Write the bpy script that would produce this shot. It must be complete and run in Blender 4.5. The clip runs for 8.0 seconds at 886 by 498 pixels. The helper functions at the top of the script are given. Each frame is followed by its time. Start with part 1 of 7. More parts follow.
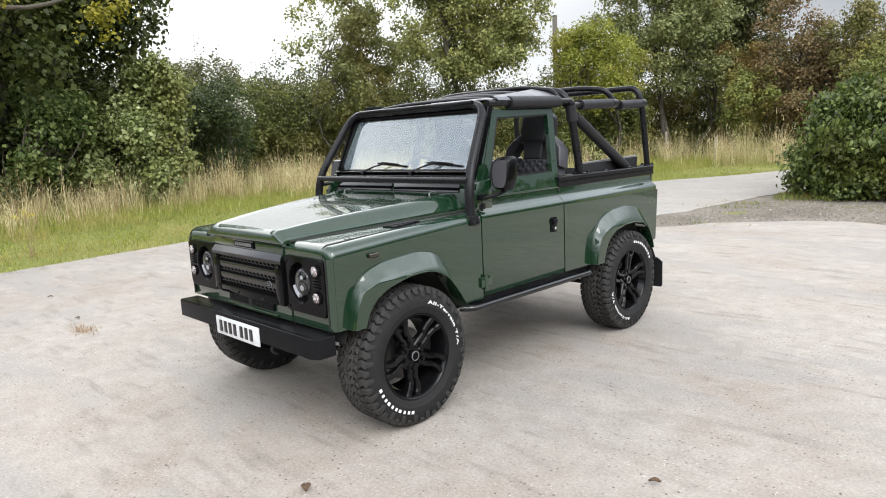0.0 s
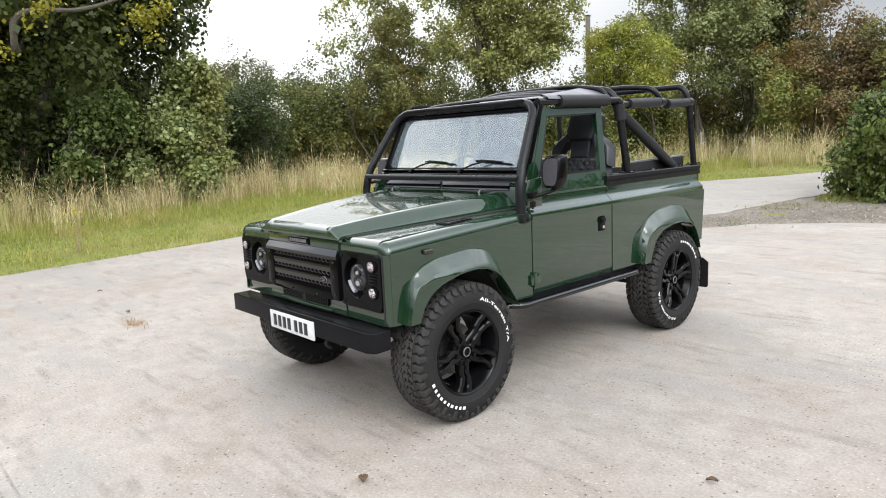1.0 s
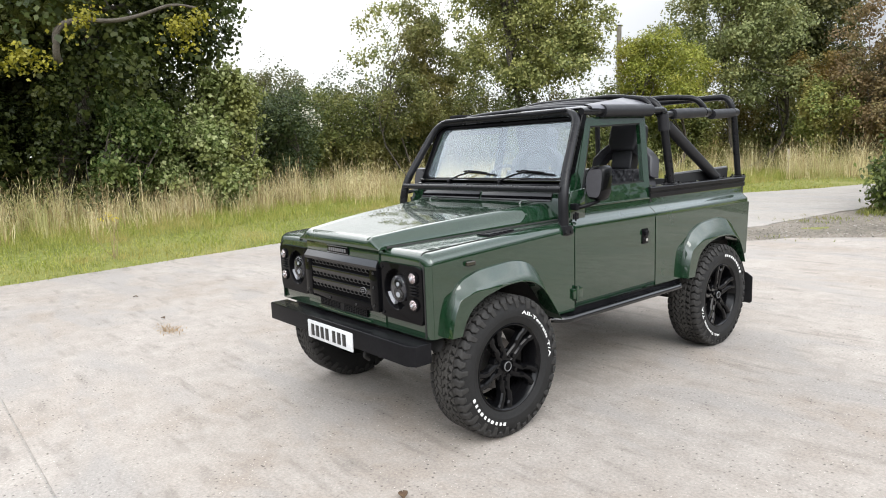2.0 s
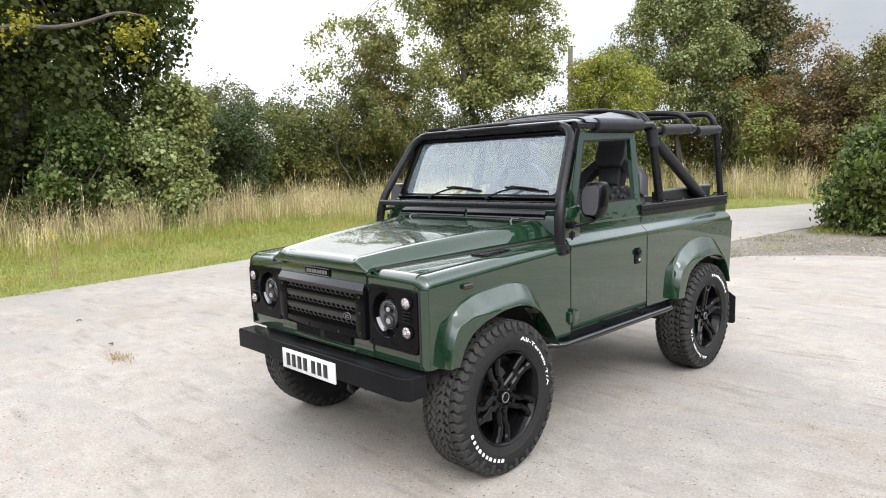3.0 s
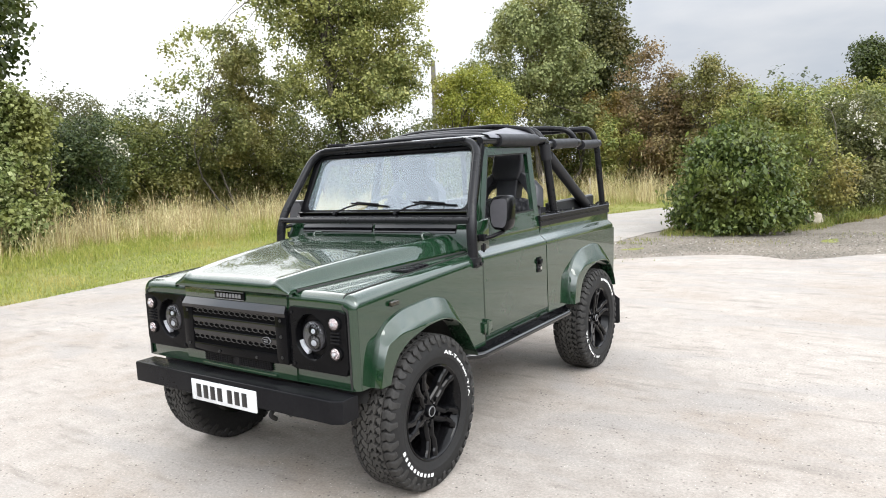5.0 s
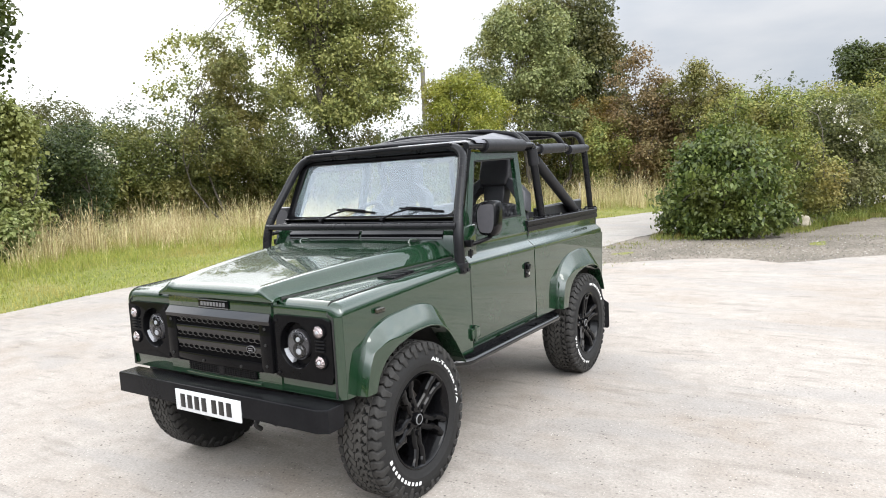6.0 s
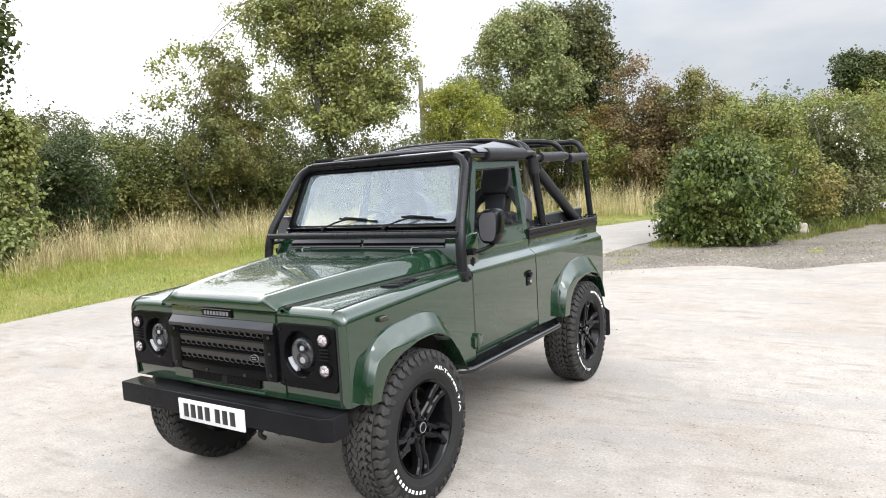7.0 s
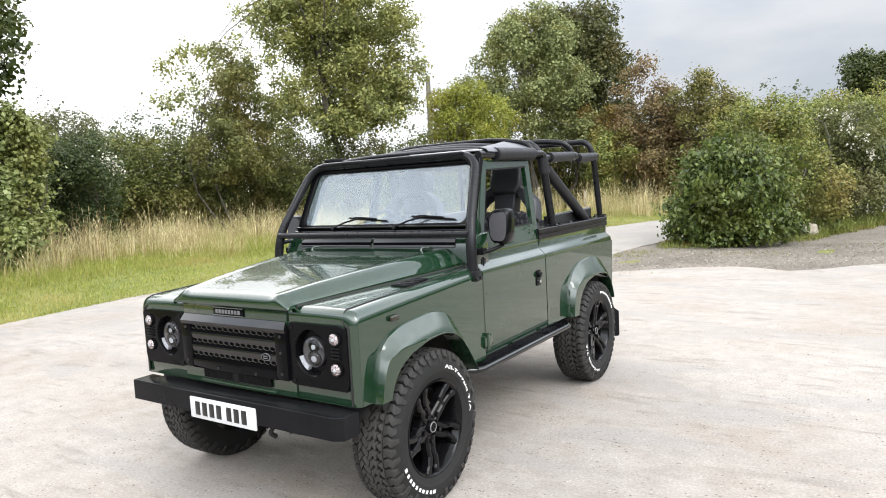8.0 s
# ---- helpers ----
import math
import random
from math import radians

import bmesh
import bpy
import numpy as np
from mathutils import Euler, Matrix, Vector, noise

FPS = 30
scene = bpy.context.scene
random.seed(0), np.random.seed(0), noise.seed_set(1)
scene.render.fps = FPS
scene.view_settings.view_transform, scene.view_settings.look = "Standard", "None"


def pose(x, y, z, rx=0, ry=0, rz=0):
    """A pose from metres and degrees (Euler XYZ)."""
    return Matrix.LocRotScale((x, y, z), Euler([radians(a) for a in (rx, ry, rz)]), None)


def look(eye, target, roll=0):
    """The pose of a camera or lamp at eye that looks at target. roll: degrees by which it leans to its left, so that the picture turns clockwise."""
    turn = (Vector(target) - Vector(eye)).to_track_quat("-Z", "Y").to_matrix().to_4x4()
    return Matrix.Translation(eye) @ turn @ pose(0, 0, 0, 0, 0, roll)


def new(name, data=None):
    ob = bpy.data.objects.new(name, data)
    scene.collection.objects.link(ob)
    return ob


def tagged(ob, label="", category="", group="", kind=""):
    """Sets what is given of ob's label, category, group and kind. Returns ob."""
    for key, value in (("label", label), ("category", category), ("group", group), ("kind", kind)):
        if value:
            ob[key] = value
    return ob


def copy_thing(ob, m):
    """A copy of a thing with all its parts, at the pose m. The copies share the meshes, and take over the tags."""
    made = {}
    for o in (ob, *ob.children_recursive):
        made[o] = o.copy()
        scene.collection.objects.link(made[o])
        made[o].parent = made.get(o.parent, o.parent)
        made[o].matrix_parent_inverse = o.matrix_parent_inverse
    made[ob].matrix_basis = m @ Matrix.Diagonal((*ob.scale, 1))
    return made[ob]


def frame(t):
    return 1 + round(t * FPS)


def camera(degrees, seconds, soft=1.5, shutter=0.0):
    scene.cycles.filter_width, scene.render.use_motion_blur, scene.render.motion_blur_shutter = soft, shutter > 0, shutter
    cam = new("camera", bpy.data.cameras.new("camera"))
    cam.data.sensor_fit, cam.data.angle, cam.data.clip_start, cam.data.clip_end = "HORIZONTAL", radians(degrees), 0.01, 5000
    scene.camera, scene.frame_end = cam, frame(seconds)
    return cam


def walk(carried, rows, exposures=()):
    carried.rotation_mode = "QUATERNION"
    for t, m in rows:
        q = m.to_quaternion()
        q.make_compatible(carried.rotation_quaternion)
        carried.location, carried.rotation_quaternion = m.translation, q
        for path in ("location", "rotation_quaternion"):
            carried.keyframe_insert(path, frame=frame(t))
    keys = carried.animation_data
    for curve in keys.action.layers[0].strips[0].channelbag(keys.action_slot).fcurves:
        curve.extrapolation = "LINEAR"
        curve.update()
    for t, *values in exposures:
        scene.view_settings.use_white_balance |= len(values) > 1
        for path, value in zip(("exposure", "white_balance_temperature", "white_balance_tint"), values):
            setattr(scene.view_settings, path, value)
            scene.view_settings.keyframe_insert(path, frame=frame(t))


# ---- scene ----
cam = camera(67.8, 8.0, soft=1.0)

PATH = [
    (0, (3.498, -2.376, 1.586), (2.099, -0.985, 1.258), -2.7),
    (0.3, (3.483, -2.399, 1.573), (2.08, -1.014, 1.243), -2.7),
    (0.5, (3.48, -2.402, 1.582), (2.067, -1.027, 1.245), -2.6),
    (0.7, (3.462, -2.436, 1.582), (2.043, -1.067, 1.248), -2.5),
    (1, (3.428, -2.502, 1.579), (1.97, -1.171, 1.256), -2.6),
    (1.2, (3.419, -2.532, 1.574), (1.934, -1.229, 1.262), -2.5),
    (1.5, (3.384, -2.548, 1.571), (1.876, -1.269, 1.269), -2.5),
    (1.7, (3.37, -2.542, 1.583), (1.855, -1.271, 1.283), -2.4),
    (2.8, (3.033, -2.47, 1.584), (1.586, -1.112, 1.338), -1.6),
    (3, (2.955, -2.492, 1.57), (1.541, -1.099, 1.325), -1.7),
    (3.2, (2.89, -2.539, 1.568), (1.505, -1.118, 1.312), -1.8),
    (3.5, (2.805, -2.618, 1.582), (1.513, -1.114, 1.317), -2.2),
    (3.7, (2.781, -2.645, 1.597), (1.558, -1.085, 1.333), -2.4),
    (4, (2.767, -2.661, 1.598), (1.617, -1.042, 1.356), -2.8),
    (4.2, (2.761, -2.661, 1.606), (1.634, -1.025, 1.37), -2.9),
    (4.5, (2.747, -2.674, 1.592), (1.64, -1.023, 1.369), -2.7),
    (4.7, (2.747, -2.678, 1.597), (1.641, -1.027, 1.373), -2.6),
    (5.8, (2.759, -2.633, 1.605), (1.667, -0.971, 1.388), -2.9),
    (6, (2.759, -2.635, 1.599), (1.675, -0.967, 1.391), -3.0),
    (6.5, (2.752, -2.645, 1.598), (1.675, -0.971, 1.402), -3.2),
    (7, (2.744, -2.658, 1.601), (1.665, -0.984, 1.418), -3.2),
    (7.5, (2.736, -2.661, 1.602), (1.651, -0.991, 1.421), -3.1),
    (8, (2.728, -2.672, 1.599), (1.632, -1.009, 1.418), -3.1),
]
walk(cam, [(t, look(eye, target, roll)) for t, eye, target, roll in PATH], exposures=[(0, -0.31), (1.5, -0.28), (3, -0.17), (4.5, -0.04), (8, -0.01)])

# ---- world, sun ----
world = bpy.data.worlds.new("overcast_sky")
scene.world = world
world.use_nodes = True
wn, wl = world.node_tree.nodes, world.node_tree.links
wn.clear()
SUN_ELEV, SUN_AZ = radians(46), radians(120)
sky = wn.new("ShaderNodeTexSky")
sky.sky_type, sky.sun_disc = "NISHITA", False
sky.sun_elevation, sky.sun_rotation = SUN_ELEV, SUN_AZ
sky.dust_density = 3.0
bg_sky = wn.new("ShaderNodeBackground")
bg_sky.inputs[1].default_value = 0.1
wl.new(sky.outputs[0], bg_sky.inputs[0])
wtc = wn.new("ShaderNodeTexCoord")
wmap = wn.new("ShaderNodeMapping")
wmap.inputs["Scale"].default_value = (1.0, 1.0, 3.2)
wnoise = wn.new("ShaderNodeTexNoise")
wnoise.inputs["Scale"].default_value, wnoise.inputs["Detail"].default_value = 2.6, 6.0
wramp = wn.new("ShaderNodeValToRGB")
wramp.color_ramp.elements[0].position, wramp.color_ramp.elements[1].position = 0.40, 0.60
wramp.color_ramp.elements[0].color = (0.68, 0.735, 0.82, 1)
wramp.color_ramp.elements[1].color = (0.90, 0.92, 0.96, 1)
wl.new(wtc.outputs["Generated"], wmap.inputs[0])
wl.new(wmap.outputs[0], wnoise.inputs["Vector"])
wl.new(wnoise.outputs["Fac"], wramp.inputs[0])
# the cloud is thinner, so brighter, towards the hidden sun
wdot = wn.new("ShaderNodeVectorMath")
wdot.operation = "DOT_PRODUCT"
wdot.inputs[1].default_value = (-0.93, 0.32, 0.18)
wrange = wn.new("ShaderNodeMapRange")
wrange.inputs["From Min"].default_value, wrange.inputs["From Max"].default_value = 0.60, 0.99
wrange.inputs["To Min"].default_value, wrange.inputs["To Max"].default_value = 0.0, 0.75
wl.new(wtc.outputs["Generated"], wdot.inputs[0])
wl.new(wdot.outputs["Value"], wrange.inputs["Value"])
# and round the place where the sun stands behind it
wdot_b = wn.new("ShaderNodeVectorMath")
wdot_b.operation = "DOT_PRODUCT"
wdot_b.inputs[1].default_value = (math.cos(radians(30)) * math.sin(SUN_AZ), math.cos(radians(30)) * math.cos(SUN_AZ), math.sin(radians(30)))
wrange_b = wn.new("ShaderNodeMapRange")
wrange_b.inputs["From Min"].default_value, wrange_b.inputs["From Max"].default_value = 0.30, 1.0
wrange_b.inputs["To Min"].default_value, wrange_b.inputs["To Max"].default_value = 0.0, 0.9
wl.new(wtc.outputs["Generated"], wdot_b.inputs[0])
wl.new(wdot_b.outputs["Value"], wrange_b.inputs["Value"])
wmix = wn.new("ShaderNodeMixRGB")
wmix.inputs["Color2"].default_value = (2.3, 2.3, 2.28, 1)
wl.new(wrange.outputs[0], wmix.inputs["Fac"])
wmix_b = wn.new("ShaderNodeMixRGB")
wmix_b.inputs["Color2"].default_value = (1.95, 2.02, 2.12, 1)
wl.new(wrange_b.outputs[0], wmix_b.inputs["Fac"])
wl.new(wramp.outputs[0], wmix_b.inputs["Color1"])
wl.new(wmix_b.outputs[0], wmix.inputs["Color1"])
# the thin cloud is brightest half way up
wsep = wn.new("ShaderNodeSeparateXYZ")
wl.new(wtc.outputs["Generated"], wsep.inputs[0])
wzen = wn.new("ShaderNodeFloatCurve")
for p, q in ((0.22, 0.25), (0.32, 0.36), (0.46, 0.96), (0.62, 0.96), (0.82, 0.58)):
    wzen.mapping.curves[0].points.new(p, q)
wzen.mapping.curves[0].points[0].location = (0.0, 0.25)
wzen.mapping.curves[0].points[-1].location = (1.0, 0.50)
wzen.mapping.update()
wl.new(wsep.outputs["Z"], wzen.inputs["Value"])
wgain = wn.new("ShaderNodeMath")
wgain.operation = "MULTIPLY"
wgain.inputs[1].default_value = 4.0
wl.new(wzen.outputs[0], wgain.inputs[0])
bg_cloud = wn.new("ShaderNodeBackground")
wl.new(wgain.outputs[0], bg_cloud.inputs[1])
wl.new(wmix.outputs[0], bg_cloud.inputs[0])
wshade = wn.new("ShaderNodeMixShader")
wshade.inputs[0].default_value = 0.9
wl.new(bg_sky.outputs[0], wshade.inputs[1])
wl.new(bg_cloud.outputs[0], wshade.inputs[2])
wout = wn.new("ShaderNodeOutputWorld")
wl.new(wshade.outputs[0], wout.inputs[0])

sun_data = bpy.data.lights.new("sun", "SUN")
sun_data.energy, sun_data.angle, sun_data.color = 1.5, radians(30), (1.0, 0.97, 0.93)
sun = new("sun", sun_data)
sun.matrix_world = look((20 * math.cos(SUN_ELEV) * math.sin(SUN_AZ), 20 * math.cos(SUN_ELEV) * math.cos(SUN_AZ), 20 * math.sin(SUN_ELEV)), (0, 0, 0))


# ---- materials ----
def mat_new(name):
    m = bpy.data.materials.new(name)
    m.use_nodes = True
    nt = m.node_tree
    return m, nt.nodes, nt.links, nt.nodes["Principled BSDF"]


def coords(n, l, scale=(1, 1, 1), kind="Object"):
    tc = n.new("ShaderNodeTexCoord")
    mp = n.new("ShaderNodeMapping")
    mp.inputs["Scale"].default_value = scale
    l.new(tc.outputs[kind], mp.inputs[0])
    return mp.outputs[0]


def noise_node(n, l, vec, scale, detail=4.0, rough=0.55):
    t = n.new("ShaderNodeTexNoise")
    t.inputs["Scale"].default_value, t.inputs["Detail"].default_value = scale, detail
    t.inputs["Roughness"].default_value = rough
    l.new(vec, t.inputs["Vector"])
    return t.outputs["Fac"]


def ramp(n, l, fac, stops):
    r = n.new("ShaderNodeValToRGB")
    e = r.color_ramp.elements
    while len(e) < len(stops):
        e.new(0.5)
    for el, (p, c) in zip(e, stops):
        el.position, el.color = p, (*c, 1)
    l.new(fac, r.inputs[0])
    return r.outputs[0]


def mixc(n, l, fac, a, b, mode="MIX"):
    m = n.new("ShaderNodeMixRGB")
    m.blend_type = mode
    for sock, v in zip(m.inputs, (fac, a, b)):
        if isinstance(v, (int, float)):
            sock.default_value = v
        elif isinstance(v, tuple):
            sock.default_value = (*v, 1)
        else:
            l.new(v, sock)
    return m.outputs[0]


def bump(n, l, height, strength, dist, bsdf):
    b = n.new("ShaderNodeBump")
    b.inputs["Strength"].default_value, b.inputs["Distance"].default_value = strength, dist
    l.new(height, b.inputs["Height"])
    l.new(b.outputs[0], bsdf.inputs["Normal"])


def simple(name, c1, c2, rough=(0.4, 0.55), metal=0.0, scale=18.0, bump_s=0.1, bump_d=0.001, coat=0.0, spec=0.5, fine=6.0):
    """A surface with blotches and grain: colour between c1 and c2, roughness between the two given."""
    m, n, l, b = mat_new(name)
    v = coords(n, l)
    big, small = noise_node(n, l, v, scale, 5), noise_node(n, l, v, scale * fine, 3)
    fac = mixc(n, l, 0.45, big, small)
    l.new(ramp(n, l, fac, [(0.35, c1), (0.65, c2)]), b.inputs["Base Color"])
    l.new(ramp(n, l, big, [(0.3, (rough[0],) * 3), (0.7, (rough[1],) * 3)]), b.inputs["Roughness"])
    b.inputs["Metallic"].default_value = metal
    b.inputs["Coat Weight"].default_value, b.inputs["Coat Roughness"].default_value = coat, 0.02
    b.inputs["Coat IOR"].default_value = 1.75
    b.inputs["Specular IOR Level"].default_value = spec
    if bump_s:
        bump(n, l, small, bump_s, bump_d, b)
    return m


M = {}
M["paint"] = simple("green_car_paint", (0.0030, 0.0200, 0.0070), (0.0038, 0.0228, 0.0081), (0.40, 0.48), scale=3, bump_s=0.012, bump_d=0.0005, coat=1.0, spec=0.15, fine=14)
M["satin"] = simple("satin_black_metal", (0.006, 0.006, 0.007), (0.010, 0.010, 0.011), (0.18, 0.27), scale=9, bump_s=0.05, bump_d=0.0006, spec=0.10)
M["cage"] = simple("powder_coated_tube", (0.008, 0.008, 0.009), (0.012, 0.012, 0.0135), (0.24, 0.34), scale=9, bump_s=0.05, bump_d=0.0006, spec=0.20)
M["lacquer"] = simple("lacquered_black_trim", (0.003, 0.003, 0.0036), (0.005, 0.005, 0.006), (0.05, 0.09), scale=9, bump_s=0.02, bump_d=0.0004, spec=0.6)
M["shoulder"] = simple("tyre_shoulder_rubber", (0.016, 0.0155, 0.015), (0.034, 0.032, 0.030), (0.65, 0.8), scale=11, bump_s=0.25, bump_d=0.001, spec=0.3)
M["gloss"] = simple("gloss_black_plastic", (0.003, 0.003, 0.0035), (0.005, 0.005, 0.0055), (0.04, 0.07), scale=8, bump_s=0.02, bump_d=0.0004, spec=0.07)
M["alloy"] = simple("gloss_black_alloy", (0.003, 0.003, 0.0034), (0.005, 0.005, 0.0056), (0.07, 0.12), scale=14, bump_s=0.02, bump_d=0.0003, spec=0.18)
M["plastic"] = simple("textured_black_plastic", (0.010, 0.010, 0.011), (0.016, 0.016, 0.017), (0.42, 0.55), scale=30, bump_s=0.2, bump_d=0.0006, spec=0.3)
M["rubber"] = simple("tyre_rubber", (0.010, 0.010, 0.010), (0.018, 0.0175, 0.0175), (0.6, 0.75), scale=12, bump_s=0.2, bump_d=0.0008, spec=0.25)
M["tread"] = simple("dusty_tread_rubber", (0.027, 0.026, 0.0245), (0.058, 0.055, 0.051), (0.7, 0.85), scale=9, bump_s=0.25, bump_d=0.001, spec=0.3)
M["pad"] = simple("foam_sleeve", (0.012, 0.012, 0.014), (0.018, 0.018, 0.0205), (0.45, 0.6), scale=20, bump_s=0.3, bump_d=0.0015, spec=0.3)
M["chrome"] = simple("chrome", (0.55, 0.55, 0.56), (0.68, 0.68, 0.68), (0.06, 0.14), metal=1.0, scale=20, bump_s=0)
M["disc"] = simple("brake_steel", (0.14, 0.13, 0.12), (0.22, 0.21, 0.20), (0.35, 0.5), metal=0.9, scale=30)
M["under"] = simple("chassis_black", (0.006, 0.006, 0.006), (0.014, 0.013, 0.012), (0.7, 0.85), scale=14, bump_s=0.3, bump_d=0.002)
# near-black and dull: the shade of deep openings is put into this colour
M["recess"] = simple("recess_shade_black", (0.0020, 0.0020, 0.0022), (0.0032, 0.0032, 0.0034), (0.85, 0.95), scale=14, bump_s=0.1, bump_d=0.001, spec=0.04)
M["white"] = simple("white_letter_rubber", (0.70, 0.70, 0.69), (0.82, 0.82, 0.81), (0.5, 0.6), scale=60)
M["plate"] = simple("white_plate", (0.56, 0.57, 0.58), (0.62, 0.63, 0.64), (0.2, 0.3), scale=16, bump_s=0.02)
M["ink"] = simple("black_print", (0.008, 0.008, 0.009), (0.014, 0.014, 0.015), (0.3, 0.4), scale=40)
M["grey"] = simple("grey_print", (0.11, 0.11, 0.115), (0.16, 0.16, 0.165), (0.3, 0.4), scale=40)
M["arc"] = simple("silver_finish", (0.34, 0.35, 0.38), (0.46, 0.47, 0.50), (0.2, 0.3), scale=30, bump_s=0)
M["facet"] = simple("faceted_reflector", (0.06, 0.06, 0.062), (0.88, 0.75, 0.76), (0.10, 0.2), metal=1.0, scale=130, bump_s=0.9, bump_d=0.004)
M["wire"] = simple("grey_mesh", (0.034, 0.033, 0.032), (0.06, 0.058, 0.056), (0.3, 0.4), scale=40, bump_s=0)
M["fabric"] = simple("soft_top_cloth", (0.006, 0.006, 0.007), (0.012, 0.012, 0.014), (0.75, 0.85), scale=7, bump_s=0.3, bump_d=0.003, spec=0.1, fine=12)
M["vinyl"] = simple("grey_vinyl", (0.075, 0.075, 0.088), (0.11, 0.11, 0.125), (0.35, 0.5), scale=6, bump_s=0.2, bump_d=0.002)
# pale tone for the sky's sheen on the roof header, put into the colour
M["sky_strip"] = simple("pale_sky_sheen", (0.40, 0.40, 0.42), (0.50, 0.50, 0.52), (0.4, 0.5), scale=10)
M["amber"] = simple("smoked_marker_lens", (0.020, 0.018, 0.012), (0.035, 0.030, 0.020), (0.08, 0.15), scale=60, bump_s=0)
M["shell"] = simple("grained_mirror_shell", (0.038, 0.036, 0.040), (0.052, 0.050, 0.055), (0.4, 0.5), scale=40, bump_s=0.2, bump_d=0.0006)
M["bark"] = simple("bark", (0.040, 0.033, 0.025), (0.105, 0.090, 0.070), (0.85, 0.95), scale=5, bump_s=0.8, bump_d=0.03)
M["timber"] = simple("weathered_pole", (0.13, 0.12, 0.10), (0.24, 0.22, 0.19), (0.8, 0.9), scale=4, bump_s=0.4, bump_d=0.01)
M["stone"] = simple("pale_stone", (0.26, 0.225, 0.17), (0.40, 0.36, 0.29), (0.8, 0.9), scale=7, bump_s=0.6, bump_d=0.02)
M["deadleaf"] = simple("dead_leaf", (0.05, 0.028, 0.014), (0.12, 0.07, 0.035), (0.7, 0.85), scale=30)
M["straw"] = simple("straw", (0.20, 0.15, 0.075), (0.34, 0.27, 0.14), (0.8, 0.9), scale=30)

# quilted seat leather
m, n, l, b = mat_new("quilted_leather")
vq = coords(n, l, (1, 1, 1))
rot = n.new("ShaderNodeMapping")
rot.inputs["Rotation"].default_value = (0, radians(45), 0)
l.new(vq, rot.inputs[0])
wx = n.new("ShaderNodeTexWave")
wx.wave_type, wx.bands_direction, wx.wave_profile = "BANDS", "X", "SIN"
wx.inputs["Scale"].default_value = 6.5
wz = n.new("ShaderNodeTexWave")
wz.wave_type, wz.bands_direction, wz.wave_profile = "BANDS", "Z", "SIN"
wz.inputs["Scale"].default_value = 6.5
l.new(rot.outputs[0], wx.inputs[0])
l.new(rot.outputs[0], wz.inputs[0])
qh = mixc(n, l, 1.0, wx.outputs["Fac"], wz.outputs["Fac"], "MULTIPLY")
l.new(ramp(n, l, noise_node(n, l, vq, 20), [(0.3, (0.024, 0.024, 0.028)), (0.7, (0.036, 0.036, 0.041))]), b.inputs["Base Color"])
b.inputs["Roughness"].default_value = 0.5
bump(n, l, qh, 0.8, 0.012, b)
M["quilt"] = m
M["leather"] = simple("smooth_black_leather", (0.022, 0.022, 0.026), (0.034, 0.034, 0.039), (0.42, 0.55), scale=24, bump_s=0.2, bump_d=0.001)


def glass_mat(name, tint, ior, rough, dust_veil):
    m, n, l, b = mat_new(name)
    b.inputs["Base Color"].default_value = (*tint, 1)
    b.inputs["Transmission Weight"].default_value = 1.0
    b.inputs["IOR"].default_value, b.inputs["Roughness"].default_value = ior, rough
    if dust_veil:
        # bluish diffuse veil: some haze, plus the sky's reflection put into its colour
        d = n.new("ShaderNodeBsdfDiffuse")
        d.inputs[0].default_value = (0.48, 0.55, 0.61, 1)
        f = ramp(n, l, noise_node(n, l, coords(n, l), 3.5, 4), [(0.3, (dust_veil * 0.92,) * 3), (0.7, (dust_veil * 1.08,) * 3)])
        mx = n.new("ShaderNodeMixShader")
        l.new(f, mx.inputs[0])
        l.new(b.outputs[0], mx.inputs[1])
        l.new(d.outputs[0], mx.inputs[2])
        l.new(mx.outputs[0], n["Material Output"].inputs[0])
    return m


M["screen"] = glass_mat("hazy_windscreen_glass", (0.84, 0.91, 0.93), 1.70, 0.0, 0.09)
M["lens"] = glass_mat("clear_lamp_lens", (0.97, 0.98, 1.0), 1.45, 0.02, 0.0)


